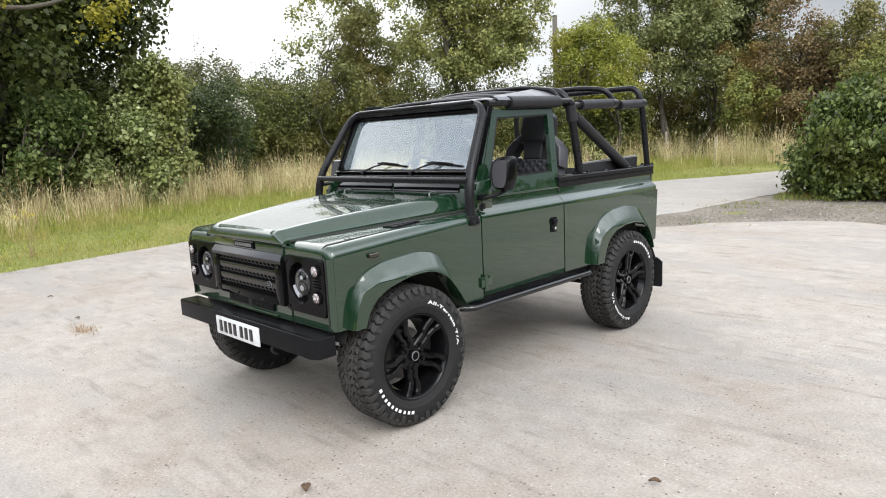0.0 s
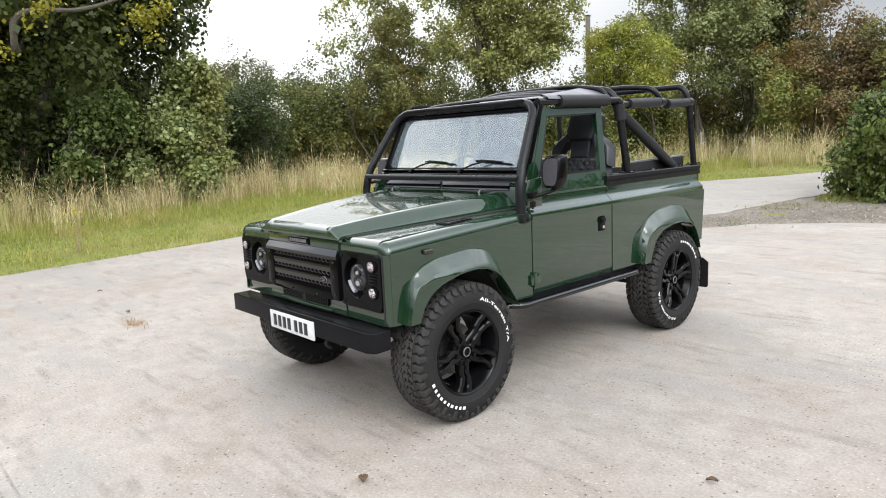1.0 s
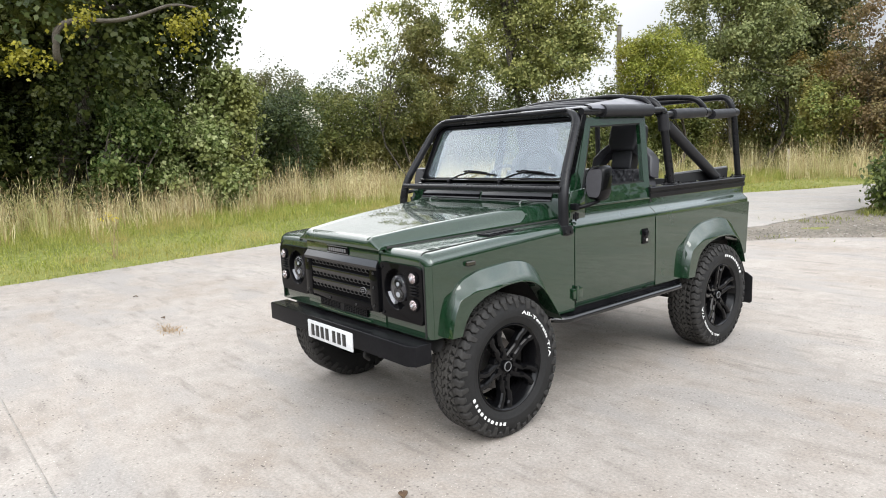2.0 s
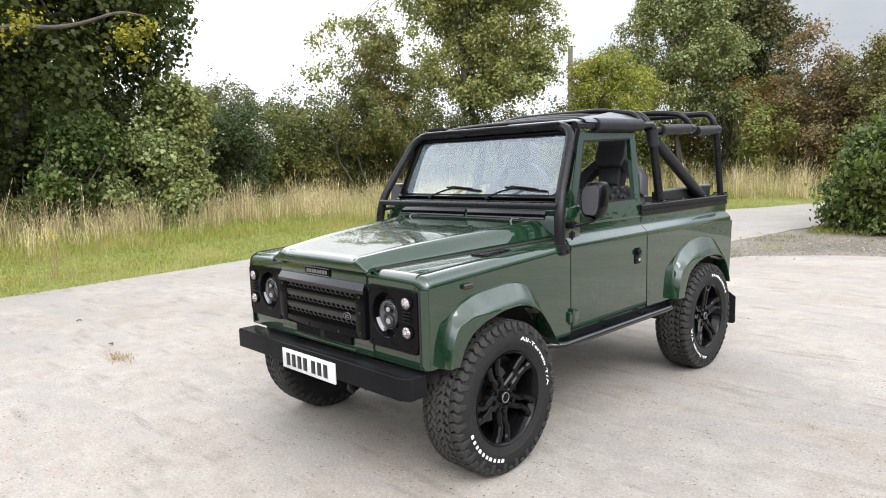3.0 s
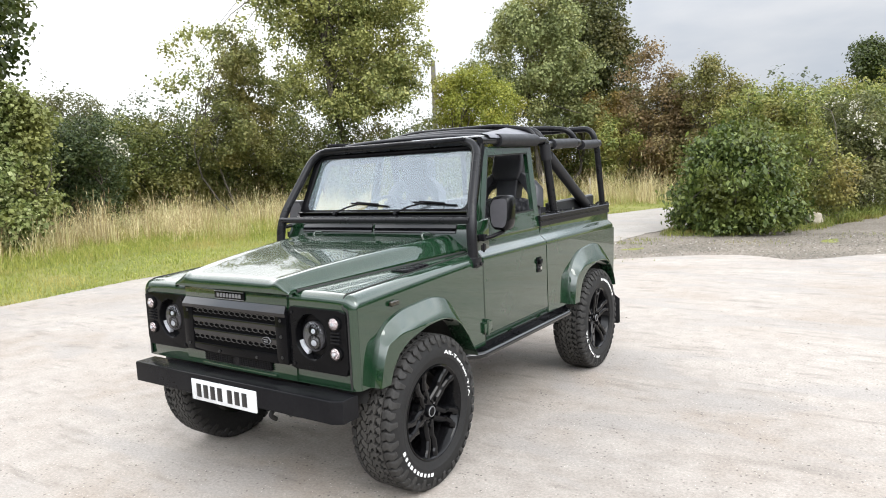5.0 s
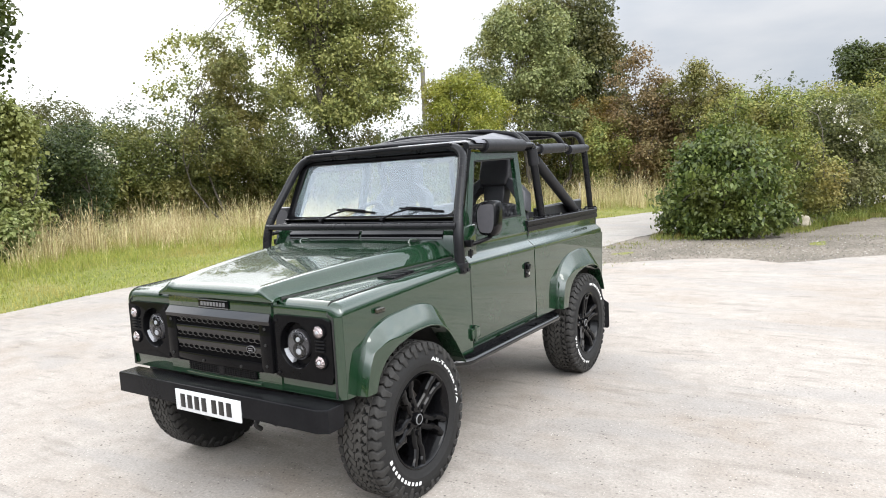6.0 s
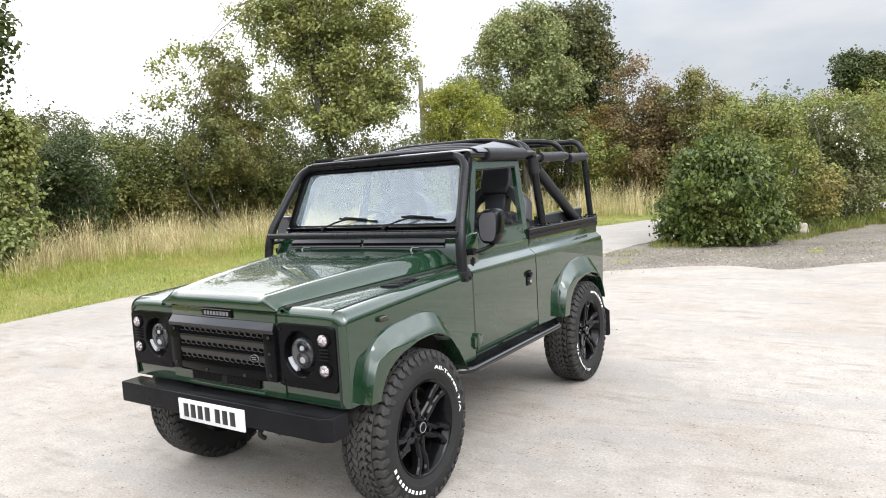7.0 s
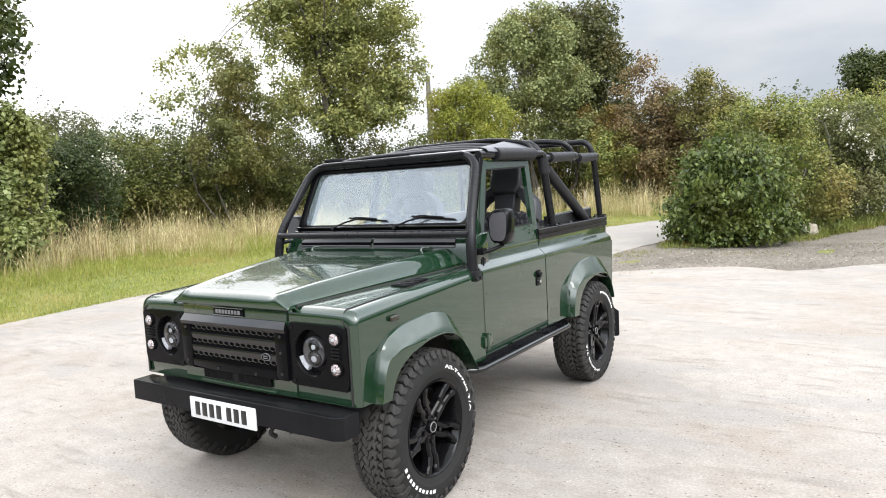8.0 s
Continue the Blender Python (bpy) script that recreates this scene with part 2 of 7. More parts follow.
def concrete_mat(name, c_dark, c_mid, c_light, warm):
    m, n, l, b = mat_new(name)
    v = coords(n, l)
    big = noise_node(n, l, v, 0.28, 6, 0.65)
    mid = noise_node(n, l, v, 1.6, 8, 0.7)
    patchy = noise_node(n, l, v, 6.0, 6, 0.7)
    grain = noise_node(n, l, v, 60, 5, 0.75)
    fac = mixc(n, l, 0.45, mixc(n, l, 0.5, big, mid), patchy)
    col = ramp(n, l, fac, [(0.36, c_dark), (0.50, c_mid), (0.64, c_light)])
    # earth-coloured dust lying in patches
    dust_veil = mixc(n, l, 1.0, ramp(n, l, noise_node(n, l, v, 0.5, 5), [(0.42, (0, 0, 0)), (0.58, (1, 1, 1))]), ramp(n, l, mid, [(0.42, (0.1,) * 3), (0.6, (0.75,) * 3)]), "MULTIPLY")
    col = mixc(n, l, dust_veil, col, warm)
    # greyer bands where traffic has polished the surface
    wv = n.new("ShaderNodeMapping")
    wv.inputs["Rotation"].default_value, wv.inputs["Scale"].default_value = (0, 0, 0.6), (0.7, 1.9, 1.0)
    l.new(v, wv.inputs[0])
    swirl = n.new("ShaderNodeTexNoise")
    swirl.inputs["Scale"].default_value, swirl.inputs["Detail"].default_value, swirl.inputs["Distortion"].default_value = 0.8, 5.0, 0.9
    l.new(wv.outputs[0], swirl.inputs["Vector"])
    col = mixc(n, l, ramp(n, l, swirl.outputs["Fac"], [(0.50, (0, 0, 0)), (0.62, (0.6,) * 3)]), col, tuple(0.5 * (a + c) * k for a, c, k in zip(c_dark, c_mid, (0.94, 0.985, 1.04))))
    # scuffs left by turning wheels
    for rot, scl, off in ((0.35, 1.6, 0.0), (-0.5, 1.3, 4.0)):
        mv = n.new("ShaderNodeMapping")
        mv.inputs["Rotation"].default_value = (0, 0, rot)
        mv.inputs["Scale"].default_value = (1.0, 5.5, 1.0)
        mv.inputs["Location"].default_value = (off, off, 0)
        l.new(v, mv.inputs[0])
        mark = ramp(n, l, noise_node(n, l, mv.outputs[0], scl, 3, 0.5), [(0.56, (0, 0, 0)), (0.67, (0.50,) * 3)])
        broken = ramp(n, l, noise_node(n, l, v, 2.4, 4), [(0.42, (0, 0, 0)), (0.6, (1, 1, 1))])
        col = mixc(n, l, mixc(n, l, 1.0, mark, broken, "MULTIPLY"), col, tuple(c * 0.72 for c in c_dark))
    # exposed aggregate, dark and pale
    for scl, tone, lim, amount in ((34, tuple(c * 0.26 for c in c_dark), 0.28, 0.95), (55, tuple(min(c * 1.8, 0.8) for c in c_light), 0.22, 0.8), (16, tuple(c * 0.40 for c in c_dark), 0.14, 0.9)):
        vor = n.new("ShaderNodeTexVoronoi")
        vor.inputs["Scale"].default_value = scl
        l.new(v, vor.inputs["Vector"])
        pit = ramp(n, l, vor.outputs["Distance"], [(lim * 0.5, (1, 1, 1)), (lim, (0, 0, 0))])
        pick = ramp(n, l, vor.outputs["Color"], [(0.60, (0, 0, 0)), (0.66, (amount,) * 3)])
        few = ramp(n, l, mid, [(0.40, (0.12,) * 3), (0.58, (0.9,) * 3)])
        col = mixc(n, l, mixc(n, l, 1.0, mixc(n, l, 1.0, pit, pick, "MULTIPLY"), few, "MULTIPLY"), col, tone)
    col = mixc(n, l, 0.38, col, ramp(n, l, grain, [(0.3, (0.18, 0.17, 0.16)), (0.7, (0.82, 0.80, 0.77))]), "OVERLAY")
    l.new(col, b.inputs["Base Color"])
    b.inputs["Roughness"].default_value = 0.88
    b.inputs["Specular IOR Level"].default_value = 0.3
    bump(n, l, mixc(n, l, 0.5, grain, patchy), 0.5, 0.008, b)
    return m


M["concrete"] = concrete_mat("worn_concrete", (0.246, 0.222, 0.200), (0.318, 0.290, 0.263), (0.380, 0.352, 0.323), (0.246, 0.208, 0.175))
M["road"] = concrete_mat("road_concrete", (0.25, 0.232, 0.212), (0.31, 0.289, 0.267), (0.36, 0.339, 0.316), (0.272, 0.248, 0.220))

# earth and thatch below the grass
m, n, l, b = mat_new("grassy_earth")
v = coords(n, l)
c1 = ramp(n, l, noise_node(n, l, v, 0.5, 6), [(0.35, (0.12, 0.15, 0.032)), (0.52, (0.19, 0.20, 0.055)), (0.7, (0.28, 0.25, 0.10))])
c2 = ramp(n, l, noise_node(n, l, v, 14, 5), [(0.3, (0.08, 0.10, 0.022)), (0.7, (0.26, 0.26, 0.09))])
l.new(mixc(n, l, 0.5, c1, c2), b.inputs["Base Color"])
b.inputs["Roughness"].default_value = 0.95
b.inputs["Specular IOR Level"].default_value = 0.15
bump(n, l, noise_node(n, l, v, 20, 5), 0.8, 0.04, b)
M["earth"] = m

m, n, l, b = mat_new("gravel_ground")
v = coords(n, l)
vo = n.new("ShaderNodeTexVoronoi")
vo.inputs["Scale"].default_value = 26
l.new(v, vo.inputs["Vector"])
g1 = ramp(n, l, vo.outputs["Color"], [(0.2, (0.070, 0.060, 0.047)), (0.55, (0.140, 0.121, 0.098)), (0.9, (0.27, 0.238, 0.198))])
g2 = ramp(n, l, noise_node(n, l, v, 0.8, 6), [(0.35, (0.105, 0.089, 0.066)), (0.62, (0.215, 0.185, 0.148))])
l.new(mixc(n, l, 0.5, g1, g2), b.inputs["Base Color"])
b.inputs["Roughness"].default_value = 0.92
bump(n, l, vo.outputs["Distance"], 0.8, 0.02, b)
M["gravel"] = m

m, n, l, b = mat_new("pebbles")
gi = n.new("ShaderNodeNewGeometry")
l.new(ramp(n, l, gi.outputs["Random Per Island"], [(0.0, (0.11, 0.097, 0.082)), (0.75, (0.20, 0.18, 0.152)), (1.0, (0.46, 0.43, 0.39))]), b.inputs["Base Color"])
b.inputs["Roughness"].default_value = 0.85
M["pebble"] = m


def leaf_mat(name, stops, patch=None, scale=0.6, trans=0.30, rough=0.5):
    """Leaves: colour by leaf, with patches of a second tone through the crown, and some light through the blade."""
    m, n, l, b = mat_new(name)
    gi = n.new("ShaderNodeNewGeometry")
    col = ramp(n, l, gi.outputs["Random Per Island"], stops)
    if patch:
        f = ramp(n, l, noise_node(n, l, coords(n, l), scale, 3), [(0.48, (0, 0, 0)), (0.64, (0.85,) * 3)])
        col = mixc(n, l, f, col, patch)
    l.new(col, b.inputs["Base Color"])
    b.inputs["Roughness"].default_value = rough
    b.inputs["Specular IOR Level"].default_value = 0.32
    tr = n.new("ShaderNodeBsdfTranslucent")
    l.new(col, tr.inputs[0])
    mx = n.new("ShaderNodeMixShader")
    mx.inputs[0].default_value = trans
    l.new(b.outputs[0], mx.inputs[1])
    l.new(tr.outputs[0], mx.inputs[2])
    l.new(mx.outputs[0], n["Material Output"].inputs[0])
    return m


L = {}
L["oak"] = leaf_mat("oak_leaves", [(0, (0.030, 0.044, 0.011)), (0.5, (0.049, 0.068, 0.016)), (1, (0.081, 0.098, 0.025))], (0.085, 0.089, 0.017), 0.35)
L["maple"] = leaf_mat("sycamore_leaves", [(0, (0.050, 0.086, 0.021)), (0.6, (0.105, 0.152, 0.038)), (1, (0.290, 0.330, 0.130))], (0.140, 0.165, 0.040), 0.8)
L["dark"] = leaf_mat("dark_shrub_leaves", [(0, (0.034, 0.054, 0.020)), (0.5, (0.061, 0.086, 0.029)), (1, (0.108, 0.130, 0.045))])
L["olive"] = leaf_mat("hedge_leaves", [(0, (0.070, 0.090, 0.022)), (0.5, (0.127, 0.147, 0.038)), (1, (0.198, 0.211, 0.061))], (0.178, 0.158, 0.045), 0.45)
L["ash"] = leaf_mat("ash_leaves", [(0, (0.115, 0.140, 0.042)), (0.5, (0.211, 0.231, 0.071)), (1, (0.380, 0.368, 0.137))], (0.268, 0.265, 0.074), 0.5)
L["yellow"] = leaf_mat("field_maple_leaves", [(0, (0.141, 0.172, 0.023)), (0.5, (0.225, 0.246, 0.035)), (1, (0.325, 0.317, 0.054))], (0.278, 0.225, 0.039), 0.5)
L["golden"] = leaf_mat("golden_oak_leaves", [(0, (0.150, 0.143, 0.014)), (1, (0.286, 0.258, 0.024))])
L["ragwort"] = leaf_mat("ragwort_petals", [(0, (0.62, 0.50, 0.02)), (1, (0.75, 0.62, 0.05))])
L["willow"] = leaf_mat("willow_leaves", [(0, (0.101, 0.126, 0.043)), (0.5, (0.186, 0.214, 0.080)), (1, (0.324, 0.345, 0.148))], (0.231, 0.214, 0.065), 0.4)
L["fir"] = leaf_mat("tall_dark_leaves", [(0, (0.049, 0.058, 0.019)), (0.6, (0.086, 0.092, 0.030)), (1, (0.132, 0.132, 0.044))], (0.114, 0.092, 0.030), 0.4)
L["russet"] = leaf_mat("russet_hawthorn_leaves", [(0, (0.106, 0.078, 0.037)), (0.5, (0.203, 0.134, 0.062)), (1, (0.298, 0.217, 0.103))], (0.146, 0.139, 0.046), 0.5)
L["rust"] = leaf_mat("rust_leaves", [(0, (0.184, 0.127, 0.032)), (1, (0.287, 0.200, 0.058))], (0.171, 0.170, 0.040), 0.6)
L["dogwood"] = leaf_mat("dogwood_leaves", [(0, (0.028, 0.046, 0.010)), (0.5, (0.066, 0.098, 0.020)), (1, (0.190, 0.232, 0.062))], (0.098, 0.112, 0.023), 0.9, rough=0.42)
L["scrub"] = leaf_mat("mixed_scrub_leaves", [(0, (0.090, 0.125, 0.027)), (0.5, (0.179, 0.208, 0.047)), (1, (0.314, 0.316, 0.090))], (0.241, 0.190, 0.056), 0.7)
L["pale"] = leaf_mat("pale_sycamore_leaves", [(0, (0.080, 0.112, 0.028)), (0.5, (0.190, 0.235, 0.072)), (1, (0.46, 0.49, 0.24))], (0.225, 0.230, 0.066), 0.6)
L["slender"] = leaf_mat("slender_tree_leaves", [(0, (0.080, 0.092, 0.026)), (0.5, (0.140, 0.150, 0.042)), (1, (0.220, 0.222, 0.072))], (0.165, 0.140, 0.042), 0.6)
L["hedge"] = leaf_mat("hawthorn_leaves", [(0, (0.050, 0.068, 0.020)), (0.5, (0.092, 0.112, 0.031)), (1, (0.150, 0.166, 0.050))], (0.128, 0.122, 0.036), 0.45)
L["russet_green"] = leaf_mat("browning_hawthorn_leaves", [(0, (0.070, 0.066, 0.026)), (0.5, (0.120, 0.110, 0.042)), (1, (0.170, 0.160, 0.064))], (0.090, 0.100, 0.034), 0.5)
L["scrubby"] = leaf_mat("scrubby_hedge_leaves", [(0, (0.070, 0.078, 0.022)), (0.5, (0.125, 0.130, 0.038)), (1, (0.195, 0.192, 0.062))], (0.140, 0.110, 0.040), 0.6)
L["olive_gold"] = leaf_mat("olive_gold_leaves", [(0, (0.092, 0.096, 0.026)), (0.5, (0.160, 0.158, 0.045)), (1, (0.245, 0.230, 0.075))], (0.190, 0.140, 0.044), 0.6)
L["thicket"] = leaf_mat("dark_thicket_leaves", [(0, (0.052, 0.064, 0.022)), (0.5, (0.115, 0.132, 0.042)), (1, (0.210, 0.225, 0.080))], (0.140, 0.130, 0.050), 0.6)
L["bright"] = leaf_mat("bright_field_leaves", [(0, (0.092, 0.125, 0.024)), (0.5, (0.160, 0.192, 0.040)), (1, (0.250, 0.272, 0.070))], (0.190, 0.180, 0.040), 0.6)
L["flower"] = leaf_mat("seed_head", [(0, (0.50, 0.48, 0.38)), (1, (0.72, 0.70, 0.62))])
L["far"] = leaf_mat("far_wood_leaves", [(0, (0.056, 0.073, 0.047)), (1, (0.112, 0.127, 0.080))], (0.108, 0.108, 0.071), 0.12)
L["hay"] = leaf_mat("dry_grass", [(0, (0.26, 0.20, 0.085)), (0.5, (0.56, 0.475, 0.255)), (1, (0.80, 0.715, 0.45))], (0.36, 0.36, 0.13), 0.7)
L["stalk"] = leaf_mat("seeded_grass_stalks", [(0, (0.246, 0.157, 0.077)), (1, (0.451, 0.323, 0.180))], (0.349, 0.254, 0.126), 0.5)
L["turf"] = leaf_mat("green_grass", [(0, (0.151, 0.186, 0.032)), (0.5, (0.243, 0.272, 0.052)), (1, (0.378, 0.362, 0.097))], (0.356, 0.297, 0.103), 0.55)


# ---- mesh helpers ----
def link_mesh(name, me, mat, parent=None, label="", smooth=40):
    me.materials.append(mat)
    if smooth:
        me.shade_smooth()
        me.set_sharp_from_angle(angle=radians(smooth))
    ob = new(name, me)
    if parent:
        ob.parent = parent
    if label:
        tagged(ob, label)
    return ob


def part(name, bm, mat, parent, label="", smooth=40, recalc=True):
    """One mesh object from bm, under a thing or a part."""
    if recalc:
        bmesh.ops.recalc_face_normals(bm, faces=bm.faces)
    me = bpy.data.meshes.new(name)
    bm.to_mesh(me)
    bm.free()
    return link_mesh(name, me, mat, parent, label, smooth)


def box(bm, x0, x1, y0, y1, z0, z1, bev=0.0, seg=2):
    v = [bm.verts.new((x, y, z)) for x in (x0, x1) for y in (y0, y1) for z in (z0, z1)]
    faces = [bm.faces.new([v[i] for i in q]) for q in ((0, 1, 3, 2), (4, 6, 7, 5), (0, 4, 5, 1), (2, 3, 7, 6), (0, 2, 6, 4), (1, 5, 7, 3))]
    if bev:
        edges = list({e for f in faces for e in f.edges})
        bmesh.ops.bevel(bm, geom=edges, offset=bev, segments=seg, profile=0.5, affect="EDGES")
    return bm


def bx(*a, **k):
    return box(bmesh.new(), *a, **k)


def prism(bm, outline, axis, a, b, bev=0.0, seg=2):
    """A flat outline drawn along axis ('x': outline is y, z; 'y': x, z; 'z': x, y) from a to b."""
    place = {"x": lambda p, t: (t, p[0], p[1]), "y": lambda p, t: (p[0], t, p[1]), "z": lambda p, t: (p[0], p[1], t)}[axis]
    lo = [bm.verts.new(place(p, a)) for p in outline]
    hi = [bm.verts.new(place(p, b)) for p in outline]
    n = len(outline)
    faces = [bm.faces.new(lo), bm.faces.new(hi[::-1])]
    faces += [bm.faces.new((lo[i], hi[i], hi[(i + 1) % n], lo[(i + 1) % n])) for i in range(n)]
    if bev:
        edges = list(faces[1].edges)
        bmesh.ops.bevel(bm, geom=edges, offset=bev, segments=seg, profile=0.5, affect="EDGES")
    return bm


def grid(bm, rows, close=False):
    """A skin over rows of points."""
    vs = [[bm.verts.new(p) for p in r] for r in rows]
    n = len(vs[0])
    for a, b in zip(vs, vs[1:]):
        for i in range(n if close else n - 1):
            j = (i + 1) % n
            bm.faces.new((a[i], a[j], b[j], b[i]))
    return vs


def lathe(bm, prof, seg=64, axis_x=True):
    """Turns (radius, offset) pairs about the x axis."""
    rows = []
    for r, x in prof:
        rows.append([(x, r * math.sin(2 * math.pi * i / seg), r * math.cos(2 * math.pi * i / seg)) for i in range(seg)])
    return grid(bm, rows, True)


def rounded(pts, bend, steps=6):
    """A polyline with its corners rounded."""
    pts = [Vector(p) for p in pts]
    out = [pts[0]]
    for a, b, c in zip(pts, pts[1:], pts[2:]):
        r = min(bend, (a - b).length * 0.49, (c - b).length * 0.49)
        p, q = b + (a - b).normalized() * r, b + (c - b).normalized() * r
        for i in range(steps + 1):
            t = i / steps
            out.append(p * (1 - t) ** 2 + b * 2 * t * (1 - t) + q * t * t)
    out.append(pts[-1])
    return out


def tube(bm, pts, r, bend=0.0, seg=14, radii=None, cap=True):
    pts = rounded(pts, bend) if bend else [Vector(p) for p in pts]
    up = Vector((0, 0, 1))
    rows, side = [], None
    for i, p in enumerate(pts):
        d = (pts[min(i + 1, len(pts) - 1)] - pts[max(i - 1, 0)]).normalized()
        if side is None:
            side = d.cross(up if abs(d.z) < 0.9 else Vector((1, 0, 0))).normalized()
        side = (side - d * side.dot(d)).normalized()
        other = d.cross(side)
        rr = radii[i] if radii else r
        rows.append([p + (side * math.cos(a) + other * math.sin(a)) * rr for a in (2 * math.pi * k / seg for k in range(seg))])
    vs = grid(bm, rows, True)
    if cap:
        bm.faces.new(vs[0][::-1])
        bm.faces.new(vs[-1])
    return bm


def tb(pts, r, bend=0.0, seg=14):
    return tube(bmesh.new(), pts, r, bend, seg)


def smooth_curve(pts, n):
    """n points along a curve through pts (two numbers each)."""
    p = np.array(pts, float)
    t = np.concatenate([[0], np.cumsum(np.hypot(*(p[1:] - p[:-1]).T))])
    s = np.linspace(0, t[-1], n)
    q = np.stack([np.interp(s, t, p[:, k]) for k in range(2)], 1)
    for _ in range(2):
        q[1:-1] = 0.25 * q[:-2] + 0.5 * q[1:-1] + 0.25 * q[2:]
    return [tuple(a) for a in q]


def soup(name, verts, faces_per, mat, parent=None, label=""):
    """Many loose faces at once: verts is (count, corners, 3)."""
    k = verts.shape[1]
    nfaces = len(verts)
    me = bpy.data.meshes.new(name)
    me.vertices.add(nfaces * k)
    me.vertices.foreach_set("co", np.ascontiguousarray(verts, dtype=np.float32).ravel())
    me.loops.add(nfaces * k)
    me.loops.foreach_set("vertex_index", np.arange(nfaces * k, dtype=np.int32))
    me.polygons.add(nfaces)
    me.polygons.foreach_set("loop_start", np.arange(0, nfaces * k, k, dtype=np.int32))
    me.polygons.foreach_set("loop_total", np.full(nfaces, k, dtype=np.int32))
    me.update(calc_edges=True)
    me.validate()
    return link_mesh(name, me, mat, parent, label, 0)


# ---- ground, pavement, gravel ----
EDGE_Y = [-60, -20, -6, -0.5, 1.4, 2.3, 4.0, 9.0, 13.0, 16.2, 18.0, 20.8, 21.3]
EDGE_X = [-6.2, -6.5, -7.2, -7.9, -8.28, -8.42, -8.82, -8.85, -8.3, -7.65, -7.15, -5.85, -5.65]


def verge_x(y):
    return float(np.interp(y, EDGE_Y, EDGE_X))


def wobble(p, amp=0.05, f=1.7, dim=0.0):
    return amp * noise.noise(Vector((p[0] * f, p[1] * f, dim)))


def jitter_line(pts, step=0.25, amp=0.05):
    out = []
    for (x0, y0), (x1, y1) in zip(pts, pts[1:]):
        k = max(1, int(math.hypot(x1 - x0, y1 - y0) / step))
        for i in range(k):
            t = i / k
            x, y = x0 + (x1 - x0) * t, y0 + (y1 - y0) * t
            out.append((x + wobble((x, y), amp), y + wobble((y, x), amp, 1.9, 4.0)))
    return out + [pts[-1]]


def in_lane(x, y):
    """Whether a point far along lies on the lane."""
    return np.interp(y, [21.3, 23.2, 25, 28, 31, 34, 39], [-5.65, -5.2, -4.3, -2.6, 0, 5, 14]) < x < np.interp(y, [14.3, 17.5, 21, 25, 28.5, 31, 36], [-2.3, -1.9, -0.9, 1, 4, 8, 18])


def ground_z(x, y):
    far = math.hypot(x - 2, y - 2)
    z = -0.03
    if x < verge_x(y) or y > 21.2:
        d = max(0.0, verge_x(y) - x) if y < 21 else 1.0
        z += min(d, 1.0) * 0.05 + min(max(d - 2, 0), 8) * 0.018
        z += 0.04 * noise.noise(Vector((x * 0.35, y * 0.35, 0)))
    if y > 20.5 and in_lane(x, y) or in_lane(x + 1.3, y) or in_lane(x - 1.3, y):
        z = -0.03
    if far > 60:
        z += (far - 60) * 0.012
    return z


bm = bmesh.new()
ax = sorted(set([-900, -500, -300, -180, -110, -80, -60] + [-45 + i * 1.25 for i in range(60)] + [32, 40, 60, 90, 160, 300, 500, 900]))
ay = sorted(set([-900, -400, -200, -100, -50, -30] + [-20 + i * 1.25 for i in range(58)] + [55, 62, 75, 100, 160, 300, 500, 900]))
grid(bm, [[(x, y, ground_z(x, y)) for y in ay] for x in ax])
ground = part("ground", bm, M["earth"], None)
tagged(ground, "grassy earth and field reaching to the horizon", "ground", kind="structure")

JOINTS = [-7.15, -2.14, 2.85, 7.75]


def slab(name, outline, mat, label, top=0.0):
    bm = prism(bmesh.new(), outline, "z", top - 0.12, top)
    ob = part(name, bm, mat, None, smooth=0)
    return tagged(ob, label, "pavement", kind="structure")


left = jitter_line([(verge_x(y), y) for y in (-22, -12, -7.16)], 0.3)
slab("pavement", left + [(25, -7.16), (25, -22)], M["concrete"], "pale worn concrete yard slab with scuffs and dust")
for a, b in zip(JOINTS, JOINTS[1:]):
    ys = np.linspace(a + 0.002, b - 0.002, 9)
    left = jitter_line([(verge_x(y), y) for y in ys], 0.25)
    slab("pavement", left + [(16, b - 0.002), (16, a + 0.002)], M["concrete"], "pale worn concrete yard slab with scuffs and dust")
# the pad's broken far edge beside the gravel
pad_edge = jitter_line([(-2.3, 7.756), (-1.97, 8.2), (-1.65, 8.65), (-1.45, 9.0), (-0.95, 9.4), (-0.5, 9.7), (0.0, 9.98), (0.38, 10.09), (0.77, 9.96), (1.34, 9.6), (1.73, 9.86), (2.1, 10.27), (2.64, 10.8), (6, 13.2), (12, 16.5)], 0.15, 0.07)
slab("pavement", pad_edge + [(16, 16.5), (16, 7.756)], M["concrete"], "broken-edged concrete apron beside the gravel")
# the lane that leaves the yard and bends away behind the bushes
lane_left = jitter_line([(verge_x(y), y) for y in (7.756, 10, 13, 16.2, 18.0, 20.8, 21.3)] + [(-5.2, 23.2), (-4.3, 25), (-2.6, 28), (0, 31), (5.0, 34), (14, 39)], 0.3, 0.06)
lane_right = jitter_line([(18, 36), (8, 31), (4, 28.5), (1, 25), (-0.9, 21), (-1.9, 17.5), (-2.36, 14.3), (-2.5, 12.8), (-2.58, 11.5), (-2.58, 10.6), (-2.8, 9.8), (-2.6, 8.6), (-2.315, 7.756)], 0.25, 0.08)
tagged(part("road", prism(bmesh.new(), lane_left + lane_right, "z", -0.12, -0.004), M["road"], None, smooth=0), "pale grey concrete lane bending away past the bushes", "road", kind="structure")

